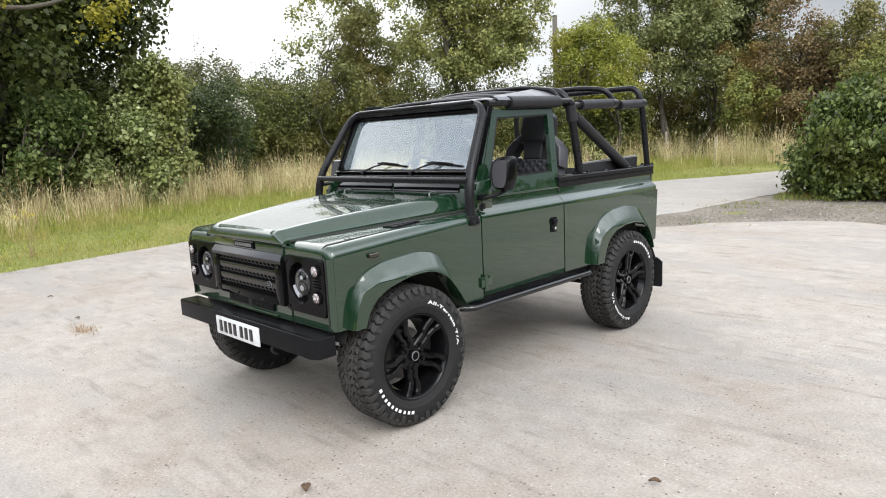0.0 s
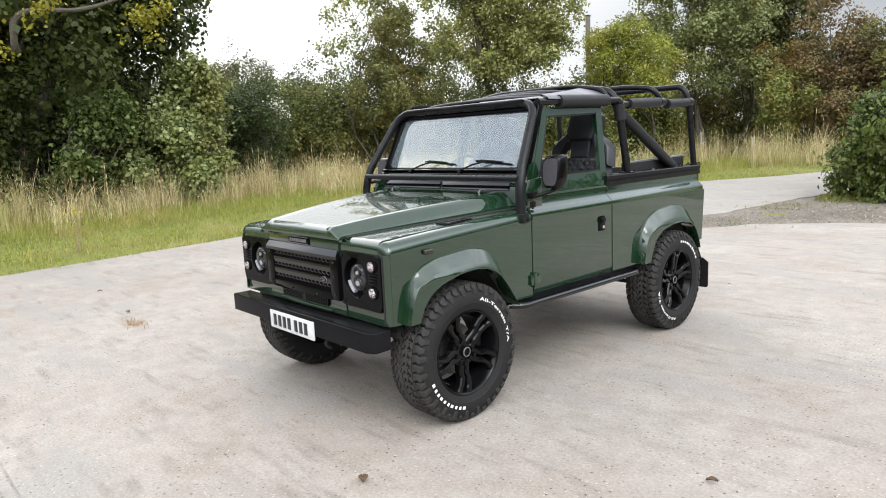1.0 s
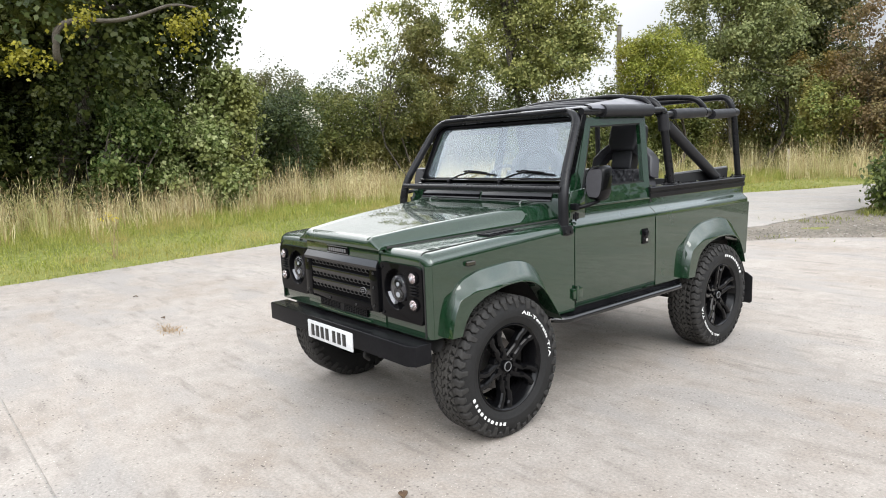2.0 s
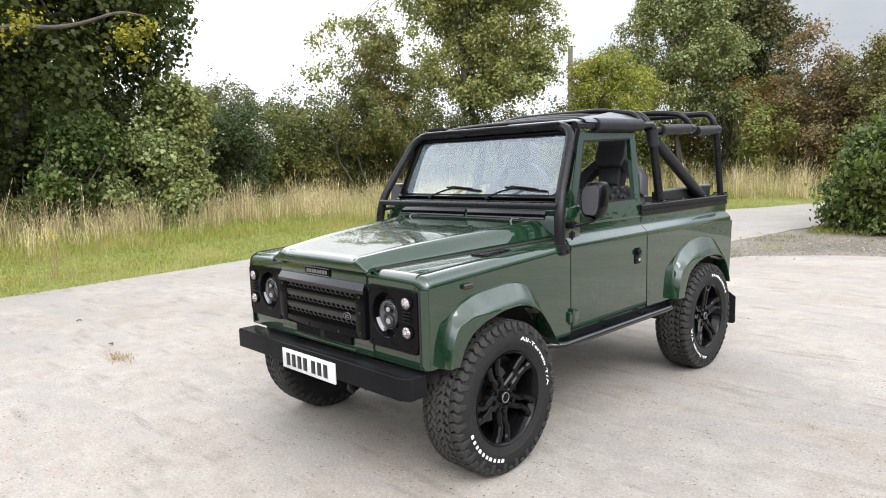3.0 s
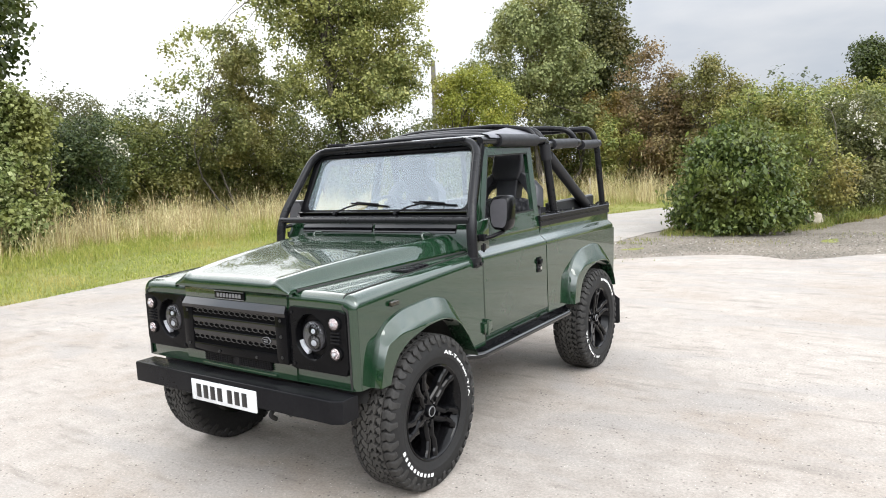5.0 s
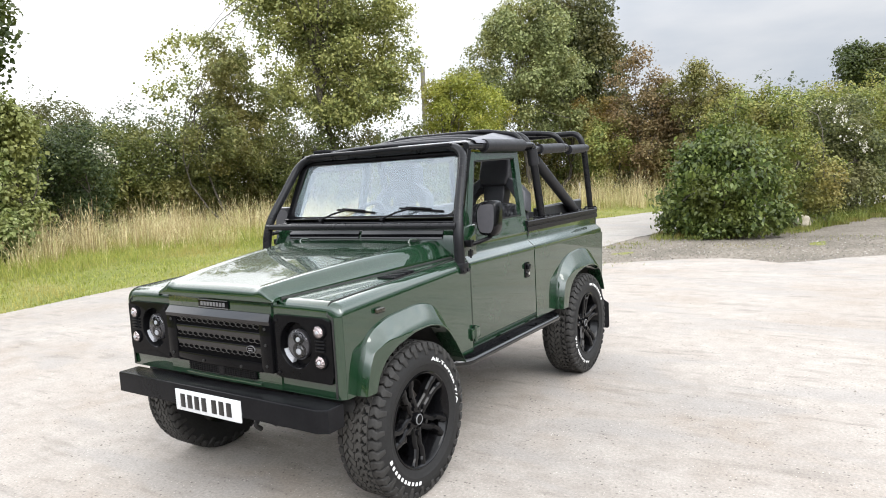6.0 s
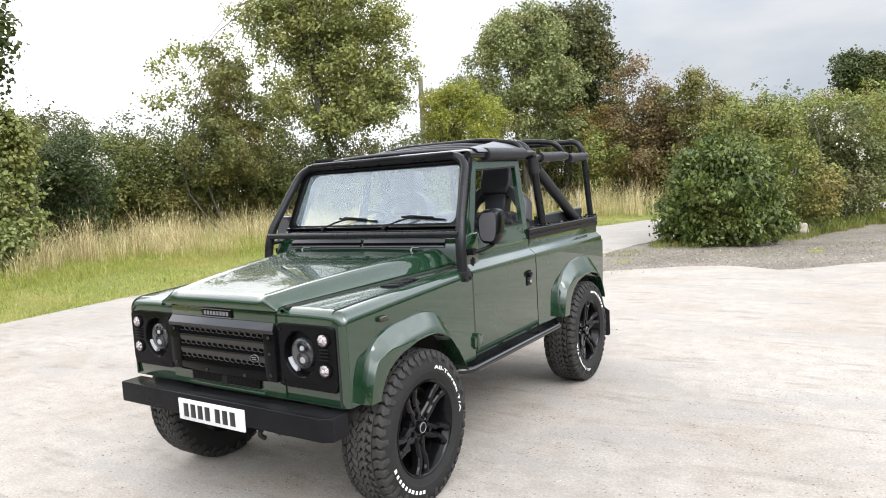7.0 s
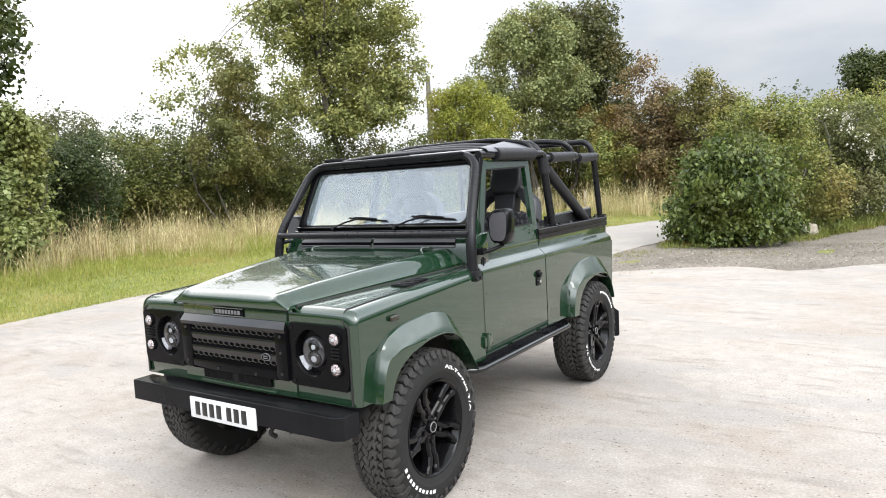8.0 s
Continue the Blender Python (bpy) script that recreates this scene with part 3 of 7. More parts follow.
bm = bmesh.new()
for y in JOINTS:
    box(bm, verge_x(y) + 0.1, 15.9, y - 0.03, y + 0.03, -0.05, -0.006)
tagged(part("joint_filler", bm, M["road"], None, smooth=0), "dirt packed in the slab joints", "pavement", kind="structure")

# gravel strip between the apron and the bushes
bm = bmesh.new()
gx, gy = np.linspace(-3.4, 14, 90), np.linspace(7.4, 21, 76)
grid(bm, [[(x, y, -0.020 + 0.016 * noise.noise(Vector((x * 0.9, y * 0.9, 3))) + 0.005 * noise.noise(Vector((x * 2.1, y * 2.1, 5)))) for y in gy] for x in gx])
tagged(part("gravel_ground", bm, M["gravel"], None), "grey gravel and dirt strip beside the apron", "ground", kind="structure")

rng = np.random.default_rng(7)


def pebbles(name, pts, sizes, mat, label):
    """Small stones, each a squashed, uneven octahedron."""
    dirs = np.array([(1, 0, 0), (0, 1, 0), (-1, 0, 0), (0, -1, 0), (0, 0, 0.7), (0, 0, -0.5)])
    tri = [(0, 1, 4), (1, 2, 4), (2, 3, 4), (3, 0, 4), (1, 0, 5), (2, 1, 5), (3, 2, 5), (0, 3, 5)]
    verts, faces = [], []
    for p, s in zip(pts, sizes):
        a = rng.random() * 6.28
        c, sn = math.cos(a), math.sin(a)
        base = len(verts)
        for d in dirs:
            q = d * s * (0.65 + 0.6 * rng.random(3))
            verts.append((p[0] + q[0] * c - q[1] * sn, p[1] + q[0] * sn + q[1] * c, p[2] + q[2]))
        faces += [tuple(base + i for i in t) for t in tri]
    me = bpy.data.meshes.new(name)
    me.from_pydata(verts, [], faces)
    return tagged(link_mesh(name, me, mat, None, "", 0), label, "stones", kind="stuff")


pts = []
while len(pts) < 5200:
    x, y = rng.uniform(-2.4, 8), rng.uniform(8.0, 15)
    lim = float(np.interp(x, [-2.4, -1.97, -1.45, -0.5, 0.38, 0.77, 1.34, 2.1, 2.64, 6, 12], [8.0, 8.25, 9.05, 9.75, 10.15, 10.0, 9.65, 10.3, 10.85, 13.25, 16.5]))
    if lim < y < lim + 4.5:
        pts.append((x, y, -0.012))
pebbles("gravel_stones", pts, 0.005 + 0.016 * rng.random(len(pts)) ** 2, M["pebble"], "loose grey stones in the gravel strip")
pts = [(rng.uniform(-6.5, 7), rng.uniform(-4, 8.5), 0.001) for _ in range(1500)]
pebbles("yard_grit", pts, 0.0025 + 0.008 * rng.random(len(pts)) ** 3, M["pebble"], "scattered grit and small stones on the concrete")


# ---- the vehicle: front axle at y 0, facing -y, centred on x 0 ----
car = new("off_road_vehicle")
tagged(car, "dark green off-road vehicle with black roll cage and open tub", "car")
BODY = 0.822
SHOULDER = [(0.000, 1.120), (-0.0015, 1.129), (-0.006, 1.137), (-0.020, 1.152), (-0.033, 1.166), (-0.038, 1.173), (-0.041, 1.182)]


def mirrored(bm, s):
    if s < 0:
        for v in bm.verts:
            v.co.x = -v.co.x
    return bm


# wheel arch curves: the line on the body and the outer lip (y, z)
F_BODY = [(-0.475, 0.640), (-0.455, 0.75), (-0.41, 0.855), (-0.34, 0.93), (-0.20, 0.975), (0.08, 0.995), (0.19, 0.975), (0.265, 0.925), (0.32, 0.84), (0.38, 0.70), (0.425, 0.59)]
F_LIP = [(-0.385, 0.640), (-0.355, 0.71), (-0.30, 0.775), (-0.21, 0.83), (-0.06, 0.868), (0.08, 0.875), (0.18, 0.855), (0.26, 0.80), (0.32, 0.72), (0.375, 0.64), (0.415, 0.585)]
R_BODY = [(1.785, 0.60), (1.80, 0.72), (1.84, 0.85), (1.915, 0.95), (2.05, 1.0), (2.29, 1.02), (2.42, 1.005), (2.52, 0.95), (2.59, 0.86), (2.64, 0.76), (2.67, 0.66)]
R_LIP = [(1.885, 0.60), (1.915, 0.70), (1.96, 0.78), (2.04, 0.838), (2.17, 0.868), (2.33, 0.872), (2.45, 0.85), (2.54, 0.795), (2.585, 0.71), (2.615, 0.65), (2.625, 0.61)]


def arch(body, lip, s, name):
    n = 44
    b, q = smooth_curve(body, n), smooth_curve(lip, n)
    rows = []
    for i, ((by, bz), (ly, lz)) in enumerate(zip(b, q)):
        f = i / (len(b) - 1)
        # the sloping upper face runs out to a point above the front foot; below it the face is flat
        edge = float(np.interp(f, [0, 0.17, 0.21, 0.32, 0.45, 0.62, 1], [0.12, 0.14, 0.40, 0.74, 0.90, 0.95, 0.92]))
        out = float(np.interp(f, [0, 0.17, 0.24, 0.36, 1], [0.060, 0.066, 0.072, 0.079, 0.079]))
        at = lambda t, x: (BODY + x, by + (ly - by) * t, bz + (lz - bz) * t)
        rows.append([at(-0.03, -0.012), at(0.0, 0.003), at(edge * 0.03, 0.012), at(edge * 0.35, out * 0.46), at(edge * 0.70, out * 0.79), at(edge * 0.95, out * 0.985), at(edge, out),
                     at(edge + (1 - edge) * 0.12, out + 0.001), at(0.985, out + 0.001), at(1.0, out - 0.003), at(1.01, out - 0.018), at(0.99, 0.03), at(0.9, -0.03)])
    bm = bmesh.new()
    grid(bm, rows)
    return part(name, mirrored(bm, s), M["paint"], car, "green moulded wheel arch flare", 22)


def wing_top(y):
    return float(np.interp(y, [-0.56, 0.62], [1.100, 1.160]))


NOSE, CORNER, ROLL = 0.044, 0.034, 0.058


def wing_nose(y):
    """How far the top drops and the side draws in towards the front edge."""
    k = min(max((-0.562 + NOSE - y) / NOSE, 0), 1)
    c = min(max((-0.562 + CORNER - y) / CORNER, 0), 1)
    return NOSE * (1 - math.sqrt(1 - k * k)), CORNER * (1 - math.sqrt(1 - c * c))


def front_wing(s):
    bm = bmesh.new()
    # flat side with the wheel opening
    lip = [(0.5 * (a[0] + c[0]), 0.5 * (a[1] + c[1])) for a, c in zip(smooth_curve(F_BODY, 26), smooth_curve(F_LIP, 26))]
    ys = [0.628] + list(np.linspace(0.62, -0.50, 10)) + [-0.540]
    outline = [(0.628, 0.585)] + [(y, wing_top(y) - ROLL) for y in ys] + [(-0.540, 0.640)] + lip
    prism(bm, outline, "x", BODY - 0.03, BODY)
    # flat top with a rolled outer edge and a crisp front edge
    rows = []
    for y in [0.628] + list(np.linspace(0.5, -0.50, 9)) + [-0.562 + NOSE - NOSE * math.sin(a) for a in np.linspace(0, math.pi / 2, 14)]:
        drop, inset = wing_nose(y)
        zt, xo = wing_top(y) - drop, BODY - inset
        row = [(0.40, y, zt + 0.004), (0.60, y, zt + 0.004), (xo - ROLL - 0.02, y, zt + 0.0015)]
        row += [(xo - ROLL * (1 - math.sin(a)), y, zt - ROLL * (1 - math.cos(a))) for a in np.linspace(0.0, math.pi / 2, 9)]
        rows.append(row)
    grid(bm, rows)
    last = rows[-1]
    bm.faces.new([bm.verts.new(p) for p in last] + [bm.verts.new((BODY - CORNER, -0.562, 1.01)), bm.verts.new((0.40, -0.562, 1.01))])
    # rounded front corner down the side of the lamp panel
    rows = []
    for z in np.linspace(0.64, wing_top(-0.56) - ROLL - 0.004, 10):
        rows.append([(BODY - CORNER * (1 - math.cos(a)), -0.562 + CORNER - CORNER * math.sin(a), z) for a in np.linspace(0, math.pi / 2, 9)] + [(0.78, -0.562, z)])
    grid(bm, rows)
    # bottom return
    box(bm, 0.42, BODY - 0.03, -0.555, -0.45, 0.636, 0.642)
    wing = part("front_wing", mirrored(bm, s), M["paint"], car)
    # the seam between the top, the front and the side
    zt = wing_top(-0.56)
    seam = [(BODY - CORNER, -0.5630, 0.645), (BODY - CORNER, -0.5630, zt - ROLL - 0.004), (BODY - ROLL - CORNER * 0.5 + 0.012, -0.5625, zt - NOSE - 0.008), (BODY - ROLL - 0.006, -0.540, zt + 0.0005), (BODY - ROLL, -0.50, wing_top(-0.5) + 0.0005), (BODY - ROLL, 0.61, wing_top(0.61) + 0.0005)]
    part("panel_seam", mirrored(tb(rounded(seam, 0.03), 0.0048, seg=6), s), M["under"], wing, "dark seam between wing panels")
    return wing


for s in (1, -1):
    front_wing(s)
    arch(F_BODY, F_LIP, s, "front_wheel_arch")
    arch(R_BODY, R_LIP, s, "rear_wheel_arch")
    # wing-top vent
    bm = bmesh.new()
    for k in range(5):
        y = 0.02 + k * 0.038
        box(bm, 0.665 + k * 0.004, 0.755, y, y + 0.022, wing_top(y) + 0.002, wing_top(y) + 0.014, bev=0.004)
    box(bm, 0.655, 0.765, 0.0, 0.215, wing_top(0.1) - 0.004, wing_top(0.1) + 0.006)
    part("wing_vent", mirrored(bm, s), M["satin"], car, "black slatted air vent")
    bm = bx(BODY, BODY + 0.022, -0.285, -0.215, 1.008, 1.036, bev=0.009, seg=3)
    part("side_marker", mirrored(bm, s), M["amber"], car, "smoked side repeater lamp")
    # wheel well
    for cy in (0.0, 2.3):
        bm = bmesh.new()
        rows = [[(x, cy + 0.50 * math.cos(a), 0.42 + 0.46 * math.sin(a)) for x in (0.40, 0.60, 0.80)] for a in np.linspace(0.3, math.pi - 0.3, 18)]
        grid(bm, rows)
        prism(bm, [(cy - 0.46, 0.58), (cy - 0.46, 0.88), (cy + 0.46, 0.88), (cy + 0.46, 0.58)], "x", 0.39, 0.40)
        part("wheel_well", mirrored(bm, s), M["under"], car)


# bonnet
def bonnet_z(x, y):
    t = (y + 0.60) / 1.17
    w, a = 0.455 + 0.265 * t, 0.375 + 0.225 * t
    ze, zp = 1.112 + 0.072 * t, 1.170 + 0.082 * t - 0.020 * (1 - t) ** 3
    u = min(max((abs(x) - a) / (w - a), 0), 1)
    u = 0.5 * u + 0.5 * u * u * (3 - 2 * u)
    crown = 0.006 * (1 - (x / w) ** 2)
    rib = 0.007 * math.exp(-((abs(x) - a + 0.015) / 0.02) ** 2)
    return zp + (ze - zp) * u + crown + rib


rows = []
us = np.linspace(-1, 1, 49)
for y in [-0.60, -0.597, -0.592, -0.585, -0.576, -0.566, -0.558, -0.54, -0.51] + list(np.linspace(-0.46, 0.615, 18)):
    t = (y + 0.60) / 1.17
    w = 0.455 + 0.265 * t
    lead = max(0.0, 1 - (y + 0.60) / 0.042)
    drop = 0.042 * (1 - math.sqrt(max(0.0, 1 - lead * lead)))
    under = 0.028 if y > -0.56 else 0.016
    row = [(-w - 0.001, y, bonnet_z(w, y) - under - drop * 0.3), (-w - 0.001, y, bonnet_z(w, y) - 0.006 - drop * 0.3)]
    row += [(u * w, y, bonnet_z(u * w, y) - drop * (1 - 0.6 * abs(u) ** 4)) for u in us]
    row += [(w + 0.001, y, bonnet_z(w, y) - 0.006 - drop * 0.3), (w + 0.001, y, bonnet_z(w, y) - under - drop * 0.3)]
    rows.append(row)
first = [(x, -0.598, min(1.092, z - 0.004)) for x, y, z in rows[0]]
bm = bmesh.new()
grid(bm, [[(x, -0.575, z) for x, y, z in first], first] + rows)
part("bonnet", bm, M["paint"], car, "glossy dark green bonnet with a raised centre")
for s in (1, -1):
    line = [(s * (0.455 + 0.265 * (y + 0.60) / 1.17 + 0.004), y, wing_top(y) + 0.004) for y in np.linspace(-0.555, 0.60, 12)]
    part("bonnet_gap", tb(line, 0.0085, seg=6), M["under"], car, "dark shut line beside the bonnet")
for x in (0.47, -0.47):
    bm = bmesh.new()
    tube(bm, [(x - 0.02, 0.555, 1.235), (x - 0.02, 0.575, 1.272), (x + 0.02, 0.595, 1.272), (x + 0.02, 0.615, 1.24)], 0.008, 0.015)
    box(bm, x - 0.045, x + 0.045, 0.535, 0.61, 1.235, 1.248, bev=0.004)
    part("bonnet_hinge", bm, M["paint"], car)

# front panel, badge bar, grille
bm = bmesh.new()
box(bm, -0.41, 0.41, -0.572, -0.53, 1.015, 1.088, bev=0.004, seg=2)
box(bm, -0.44, 0.44, -0.565, -0.53, 0.640, 1.03)
box(bm, -0.80, 0.80, -0.557, -0.48, 0.640, 0.725, bev=0.006)
box(bm, -0.30, 0.30, -0.576, -0.55, 0.640, 0.660, bev=0.004)
part("front_panel", bm, M["paint"], car)
badge = part("badge", bx(-0.02 - 0.120, -0.02 + 0.120, -0.581, -0.57, 1.036, 1.078, bev=0.002), M["gloss"], car, "dark maker's name strip")
for k in range(8):
    x = -0.02 - 0.098 + k * 0.0252
    part("badge_bar", bx(x, x + 0.018, -0.5835, -0.580, 1.047, 1.067, bev=0.001), M["grey"], badge)
for z in (1.0365, 1.0755):
    part("badge_edge", bx(-0.138, 0.098, -0.5825, -0.580, z, z + 0.003), M["grey"], badge)

grille = part("grille", bx(-0.40, 0.40, -0.578, -0.56, 0.735, 1.02), M["recess"], car, "black slatted grille with honeycomb mesh")
bm = bmesh.new()
for x in (-0.415, 0.335):
    box(bm, x, x + 0.08, -0.593, -0.57, 0.725, 0.985, bev=0.003)
box(bm, -0.335, 0.335, -0.592, -0.57, 0.722, 0.772, bev=0.003)
part("grille_frame", bm, M["gloss"], grille)
bm = bmesh.new()
prism(bm, [(-0.585, 0.975), (-0.596, 0.975), (-0.599, 0.994), (-0.576, 1.030), (-0.565, 1.032), (-0.565, 0.985)], "x", -0.413, 0.413, bev=0.002)
for v in bm.verts:
    if v.co.z > 1.01:
        v.co.x *= 0.975
part("grille_cap", bm, M["lacquer"], grille, "bevelled gloss black grille cap", 25)
for z in (0.838, 0.912):
    bm = bmesh.new()
    prism(bm, [(-0.582, z - 0.020), (-0.587, z - 0.018), (-0.591, z + 0.012), (-0.589, z + 0.017), (-0.574, z + 0.020), (-0.574, z - 0.020)], "x", -0.335, 0.335)
    part("slat", bm, M["lacquer"], grille)
bm = bmesh.new()
for z in (0.818, 0.892, 0.968):
    for i in range(15):
        for j in range(2):
            cx, cz = -0.318 + i * 0.0445 + j * 0.02225, z - 0.010 + j * 0.0195
            ring = [(cx + 0.0257 * math.sin(math.pi / 3 * k), cz + 0.0130 * math.cos(math.pi / 3 * k)) for k in range(6)]
            hole = [(cx + 0.0227 * math.sin(math.pi / 3 * k), cz + 0.0112 * math.cos(math.pi / 3 * k)) for k in range(6)]
            o = [bm.verts.new((x, -0.5835, y)) for x, y in ring]
            n_ = [bm.verts.new((x, -0.5835, y)) for x, y in hole]
            d_ = [bm.verts.new((x, -0.579, y)) for x, y in hole]
            for k in range(6):
                bm.faces.new((o[k], o[(k + 1) % 6], n_[(k + 1) % 6], n_[k]))
                bm.faces.new((n_[k], n_[(k + 1) % 6], d_[(k + 1) % 6], d_[k]))
bmesh.ops.delete(bm, geom=[f for f in bm.faces if abs(f.calc_center_median().x) > 0.336], context="FACES")
tagged(part("honeycomb", bm, M["wire"], grille, smooth=0), kind="stuff")


def disc(cx, cz, y0, y1, r, sx=1.0, seg=28, bev=0.0):
    ring = [(cx + r * sx * math.cos(2 * math.pi * k / seg), cz + r * math.sin(2 * math.pi * k / seg)) for k in range(seg)]
    return prism(bmesh.new(), ring, "y", y1, y0, bev=bev)


oval = part("grille_badge", disc(0.262, 0.838, -0.5945, -0.586, 0.0195, 1.65), M["grey"], grille, "small oval badge")
part("badge_face", disc(0.262, 0.838, -0.5955, -0.594, 0.0168, 1.7), M["gloss"], oval)
for z in (0.830, 0.841):
    part("badge_line", bx(0.246, 0.278, -0.5963, -0.595, z, z + 0.005), M["grey"], oval)
for x, z in ((0.375, 0.76), (0.375, 0.87), (0.375, 0.955), (-0.375, 0.76), (-0.375, 0.955), (0.18, 0.738), (-0.12, 0.738)):
    part("bolt", disc(x, z, -0.598, -0.590, 0.008, seg=10), M["under"], grille)
# lower air intake
intake = part("air_intake", bx(-0.27, 0.27, -0.572, -0.55, 0.672, 0.716, bev=0.003), M["recess"], car)
bm = bmesh.new()
for i in range(28):
    box(bm, -0.266 + i * 0.0193, -0.2615 + i * 0.0193, -0.577, -0.570, 0.672, 0.716)
for k in range(5):
    box(bm, -0.27, 0.27, -0.579, -0.571, 0.673 + k * 0.0098, 0.676 + k * 0.0098)
box(bm, -0.022, 0.022, -0.580, -0.570, 0.670, 0.718, bev=0.002)
part("intake_mesh", bm, M["satin"], intake, smooth=0)

# lamp panels
for s in (1, -1):
    x0, x1 = sorted((s * 0.418, s * 0.786))
    hx, hz = s * 0.562, 0.885
    ring = [(hx + 0.100 * math.cos(a), hz + 0.115 * math.sin(a)) for a in np.linspace(0, 2 * math.pi, 40, endpoint=False)]
    # a plate with a round opening
    bm = bmesh.new()
    corners = []
    for px, pz in ring:
        dx, dz = px - hx, pz - hz
        k = min(((x1 if dx > 0 else x0) - hx) / dx if abs(dx) > 1e-6 else 9e9, ((1.032 if dz > 0 else 0.710) - hz) / dz if abs(dz) > 1e-6 else 9e9)
        corners.append((hx + dx * k, hz + dz * k))
    lay = [[(p[0], -0.560, p[1]) for p in corners], [(p[0], -0.576, p[1]) for p in corners], [(hx + (p[0] - hx) * 1.04, -0.578, hz + (p[1] - hz) * 1.04) for p in ring],
           [(p[0], -0.574, p[1]) for p in ring], [(hx + (p[0] - hx) * 0.93, -0.535, hz + (p[1] - hz) * 0.93) for p in ring]]
    grid(bm, lay, True)
    panel = part("lamp_panel", bm, M["gloss"], car, "black gloss headlamp surround", 30)
    head = part("headlight", disc(hx, hz, -0.538, -0.50, 0.112, 0.98, 40), M["gloss"], panel, "round LED headlight with two projector lenses")
    part("lamp_bezel", disc(hx, hz, -0.556, -0.538, 0.076, 0.90, 40, 0.004), M["shell"], head)
    for dz, rr, led in ((0.033, 0.025, 0.012), (-0.027, 0.032, 0.016)):
        part("lens_ring", disc(hx + 0.010, hz + dz, -0.560, -0.552, rr + 0.006, 1.0, 24), M["satin"], head)
        bm = bmesh.new()
        bmesh.ops.create_uvsphere(bm, u_segments=20, v_segments=12, radius=rr)
        for v in bm.verts:
            v.co = Vector((v.co.x + hx + 0.010, v.co.y * 0.30 - 0.560, v.co.z + hz + dz))
        part("projector_lens", bm, M["lacquer"], head)
        part("led", disc(hx + 0.012, hz + dz - 0.004, -0.572, -0.566, led, 1.0, 16, 0.002), M["arc"], head)
    # silver arc at the lower left of both bowls, not mirrored
    ringm = bmesh.new()
    for k in range(8):
        a0, a1 = math.radians(196 + k * 6), math.radians(202 + k * 6)
        prism(ringm, [(hx + r_ * math.cos(a), hz + r_ * 1.12 * math.sin(a)) for r_, a in ((0.074, a0), (0.0955, a0), (0.0955, a1), (0.074, a1))], "y", -0.562, -0.538)
    part("reflector_arc", ringm, M["arc"], head, smooth=60)
    bm = bmesh.new()
    bmesh.ops.create_uvsphere(bm, u_segments=32, v_segments=16, radius=0.074)
    for v in bm.verts:
        v.co = Vector((v.co.x * 0.92 + hx, v.co.y * 0.30 - 0.556, v.co.z * 1.06 + hz))
    cover = part("lens_cover", bm, M["lens"], head)
    cover.visible_shadow = False
    for nm, z in (("indicator", 0.968), ("side_light", 0.818)):
        lx = s * 0.722
        lamp = part(nm, disc(lx, z, -0.588, -0.575, 0.037, 1.0, 28, 0.003), M["gloss"], panel, "small round clear lamp")
        bm = bmesh.new()
        bmesh.ops.create_uvsphere(bm, u_segments=9, v_segments=7, radius=0.030)
        for v in bm.verts:
            v.co = Vector((v.co.x + lx, v.co.y * 0.4 - 0.586, v.co.z + z))
        part("reflector", bm, M["facet"], lamp, smooth=0)
        part("bulb", disc(lx, z, -0.602, -0.596, 0.008, 1.0, 12, 0.002), M["arc"], lamp)
    for k in range(4):
        part("vent_rib", bx(s * 0.722 - 0.026, s * 0.722 + 0.026, -0.588, -0.574, 0.868 + k * 0.017, 0.877 + k * 0.017, bev=0.002), M["satin"], panel)
    for px, pz in ((s * 0.445, 1.005), (s * 0.445, 0.735)):
        part("screw", disc(px, pz, -0.582, -0.575, 0.008, seg=10), M["satin"], panel)

# bumper and plate
bump_ob = part("bumper", prism(bmesh.new(), [(-0.792, -0.672), (-0.784, -0.680), (0.755, -0.680), (0.800, -0.652), (0.800, -0.545), (-0.792, -0.545)], "z", 0.515, 0.622, bev=0.006, seg=3), M["satin"], car, "satin black steel front bumper")
for x in (-0.40, 0.42):
    part("bumper_bracket", bx(x - 0.05, x + 0.05, -0.60, -0.30, 0.47, 0.56, bev=0.008), M["under"], bump_ob)
    part("bolt", disc(x, 0.49, -0.612, -0.60, 0.016, seg=10), M["under"], bump_ob)
plate = part("number_plate", bx(-0.260, 0.260, -0.692, -0.681, 0.488, 0.598, bev=0.004), M["plate"], car, "white number plate with dark characters")
for k in range(7):
    cx = -0.195 + k * 0.058 + (0.022 if k > 3 else 0)
    part("character_bar", bx(cx - 0.019, cx + 0.019, -0.6945, -0.6915, 0.508, 0.578, bev=0.001), M["ink"], plate)

# scuttle, screen
bm = bmesh.new()
prism(bm, [(0.615, 1.05), (0.615, 1.225), (0.655, 1.335), (0.78, 1.345), (0.78, 1.05)], "x", -0.79, 0.79, bev=0.008)
part("scuttle", bm, M["paint"], car)
for x0, x1 in ((-0.655, -0.012), (0.012, 0.655)):
    bm = bmesh.new()
    prism(bm, [(0.628, 1.268), (0.622, 1.272), (0.637, 1.318), (0.643, 1.322), (0.655, 1.322)], "x", x0, x1, bev=0.002)
    part("vent_flap", bm, M["lacquer"], car, "long dark ventilator flap")
LEAN = 0.40


def on_screen(x, h, out=0.0):
    """A point on the leaning windscreen: across, up the slope in z, and outward."""
    return (x, 0.685 + (h - 1.345) * LEAN - out * 0.93, h + out * 0.37)


wind = bmesh.new()


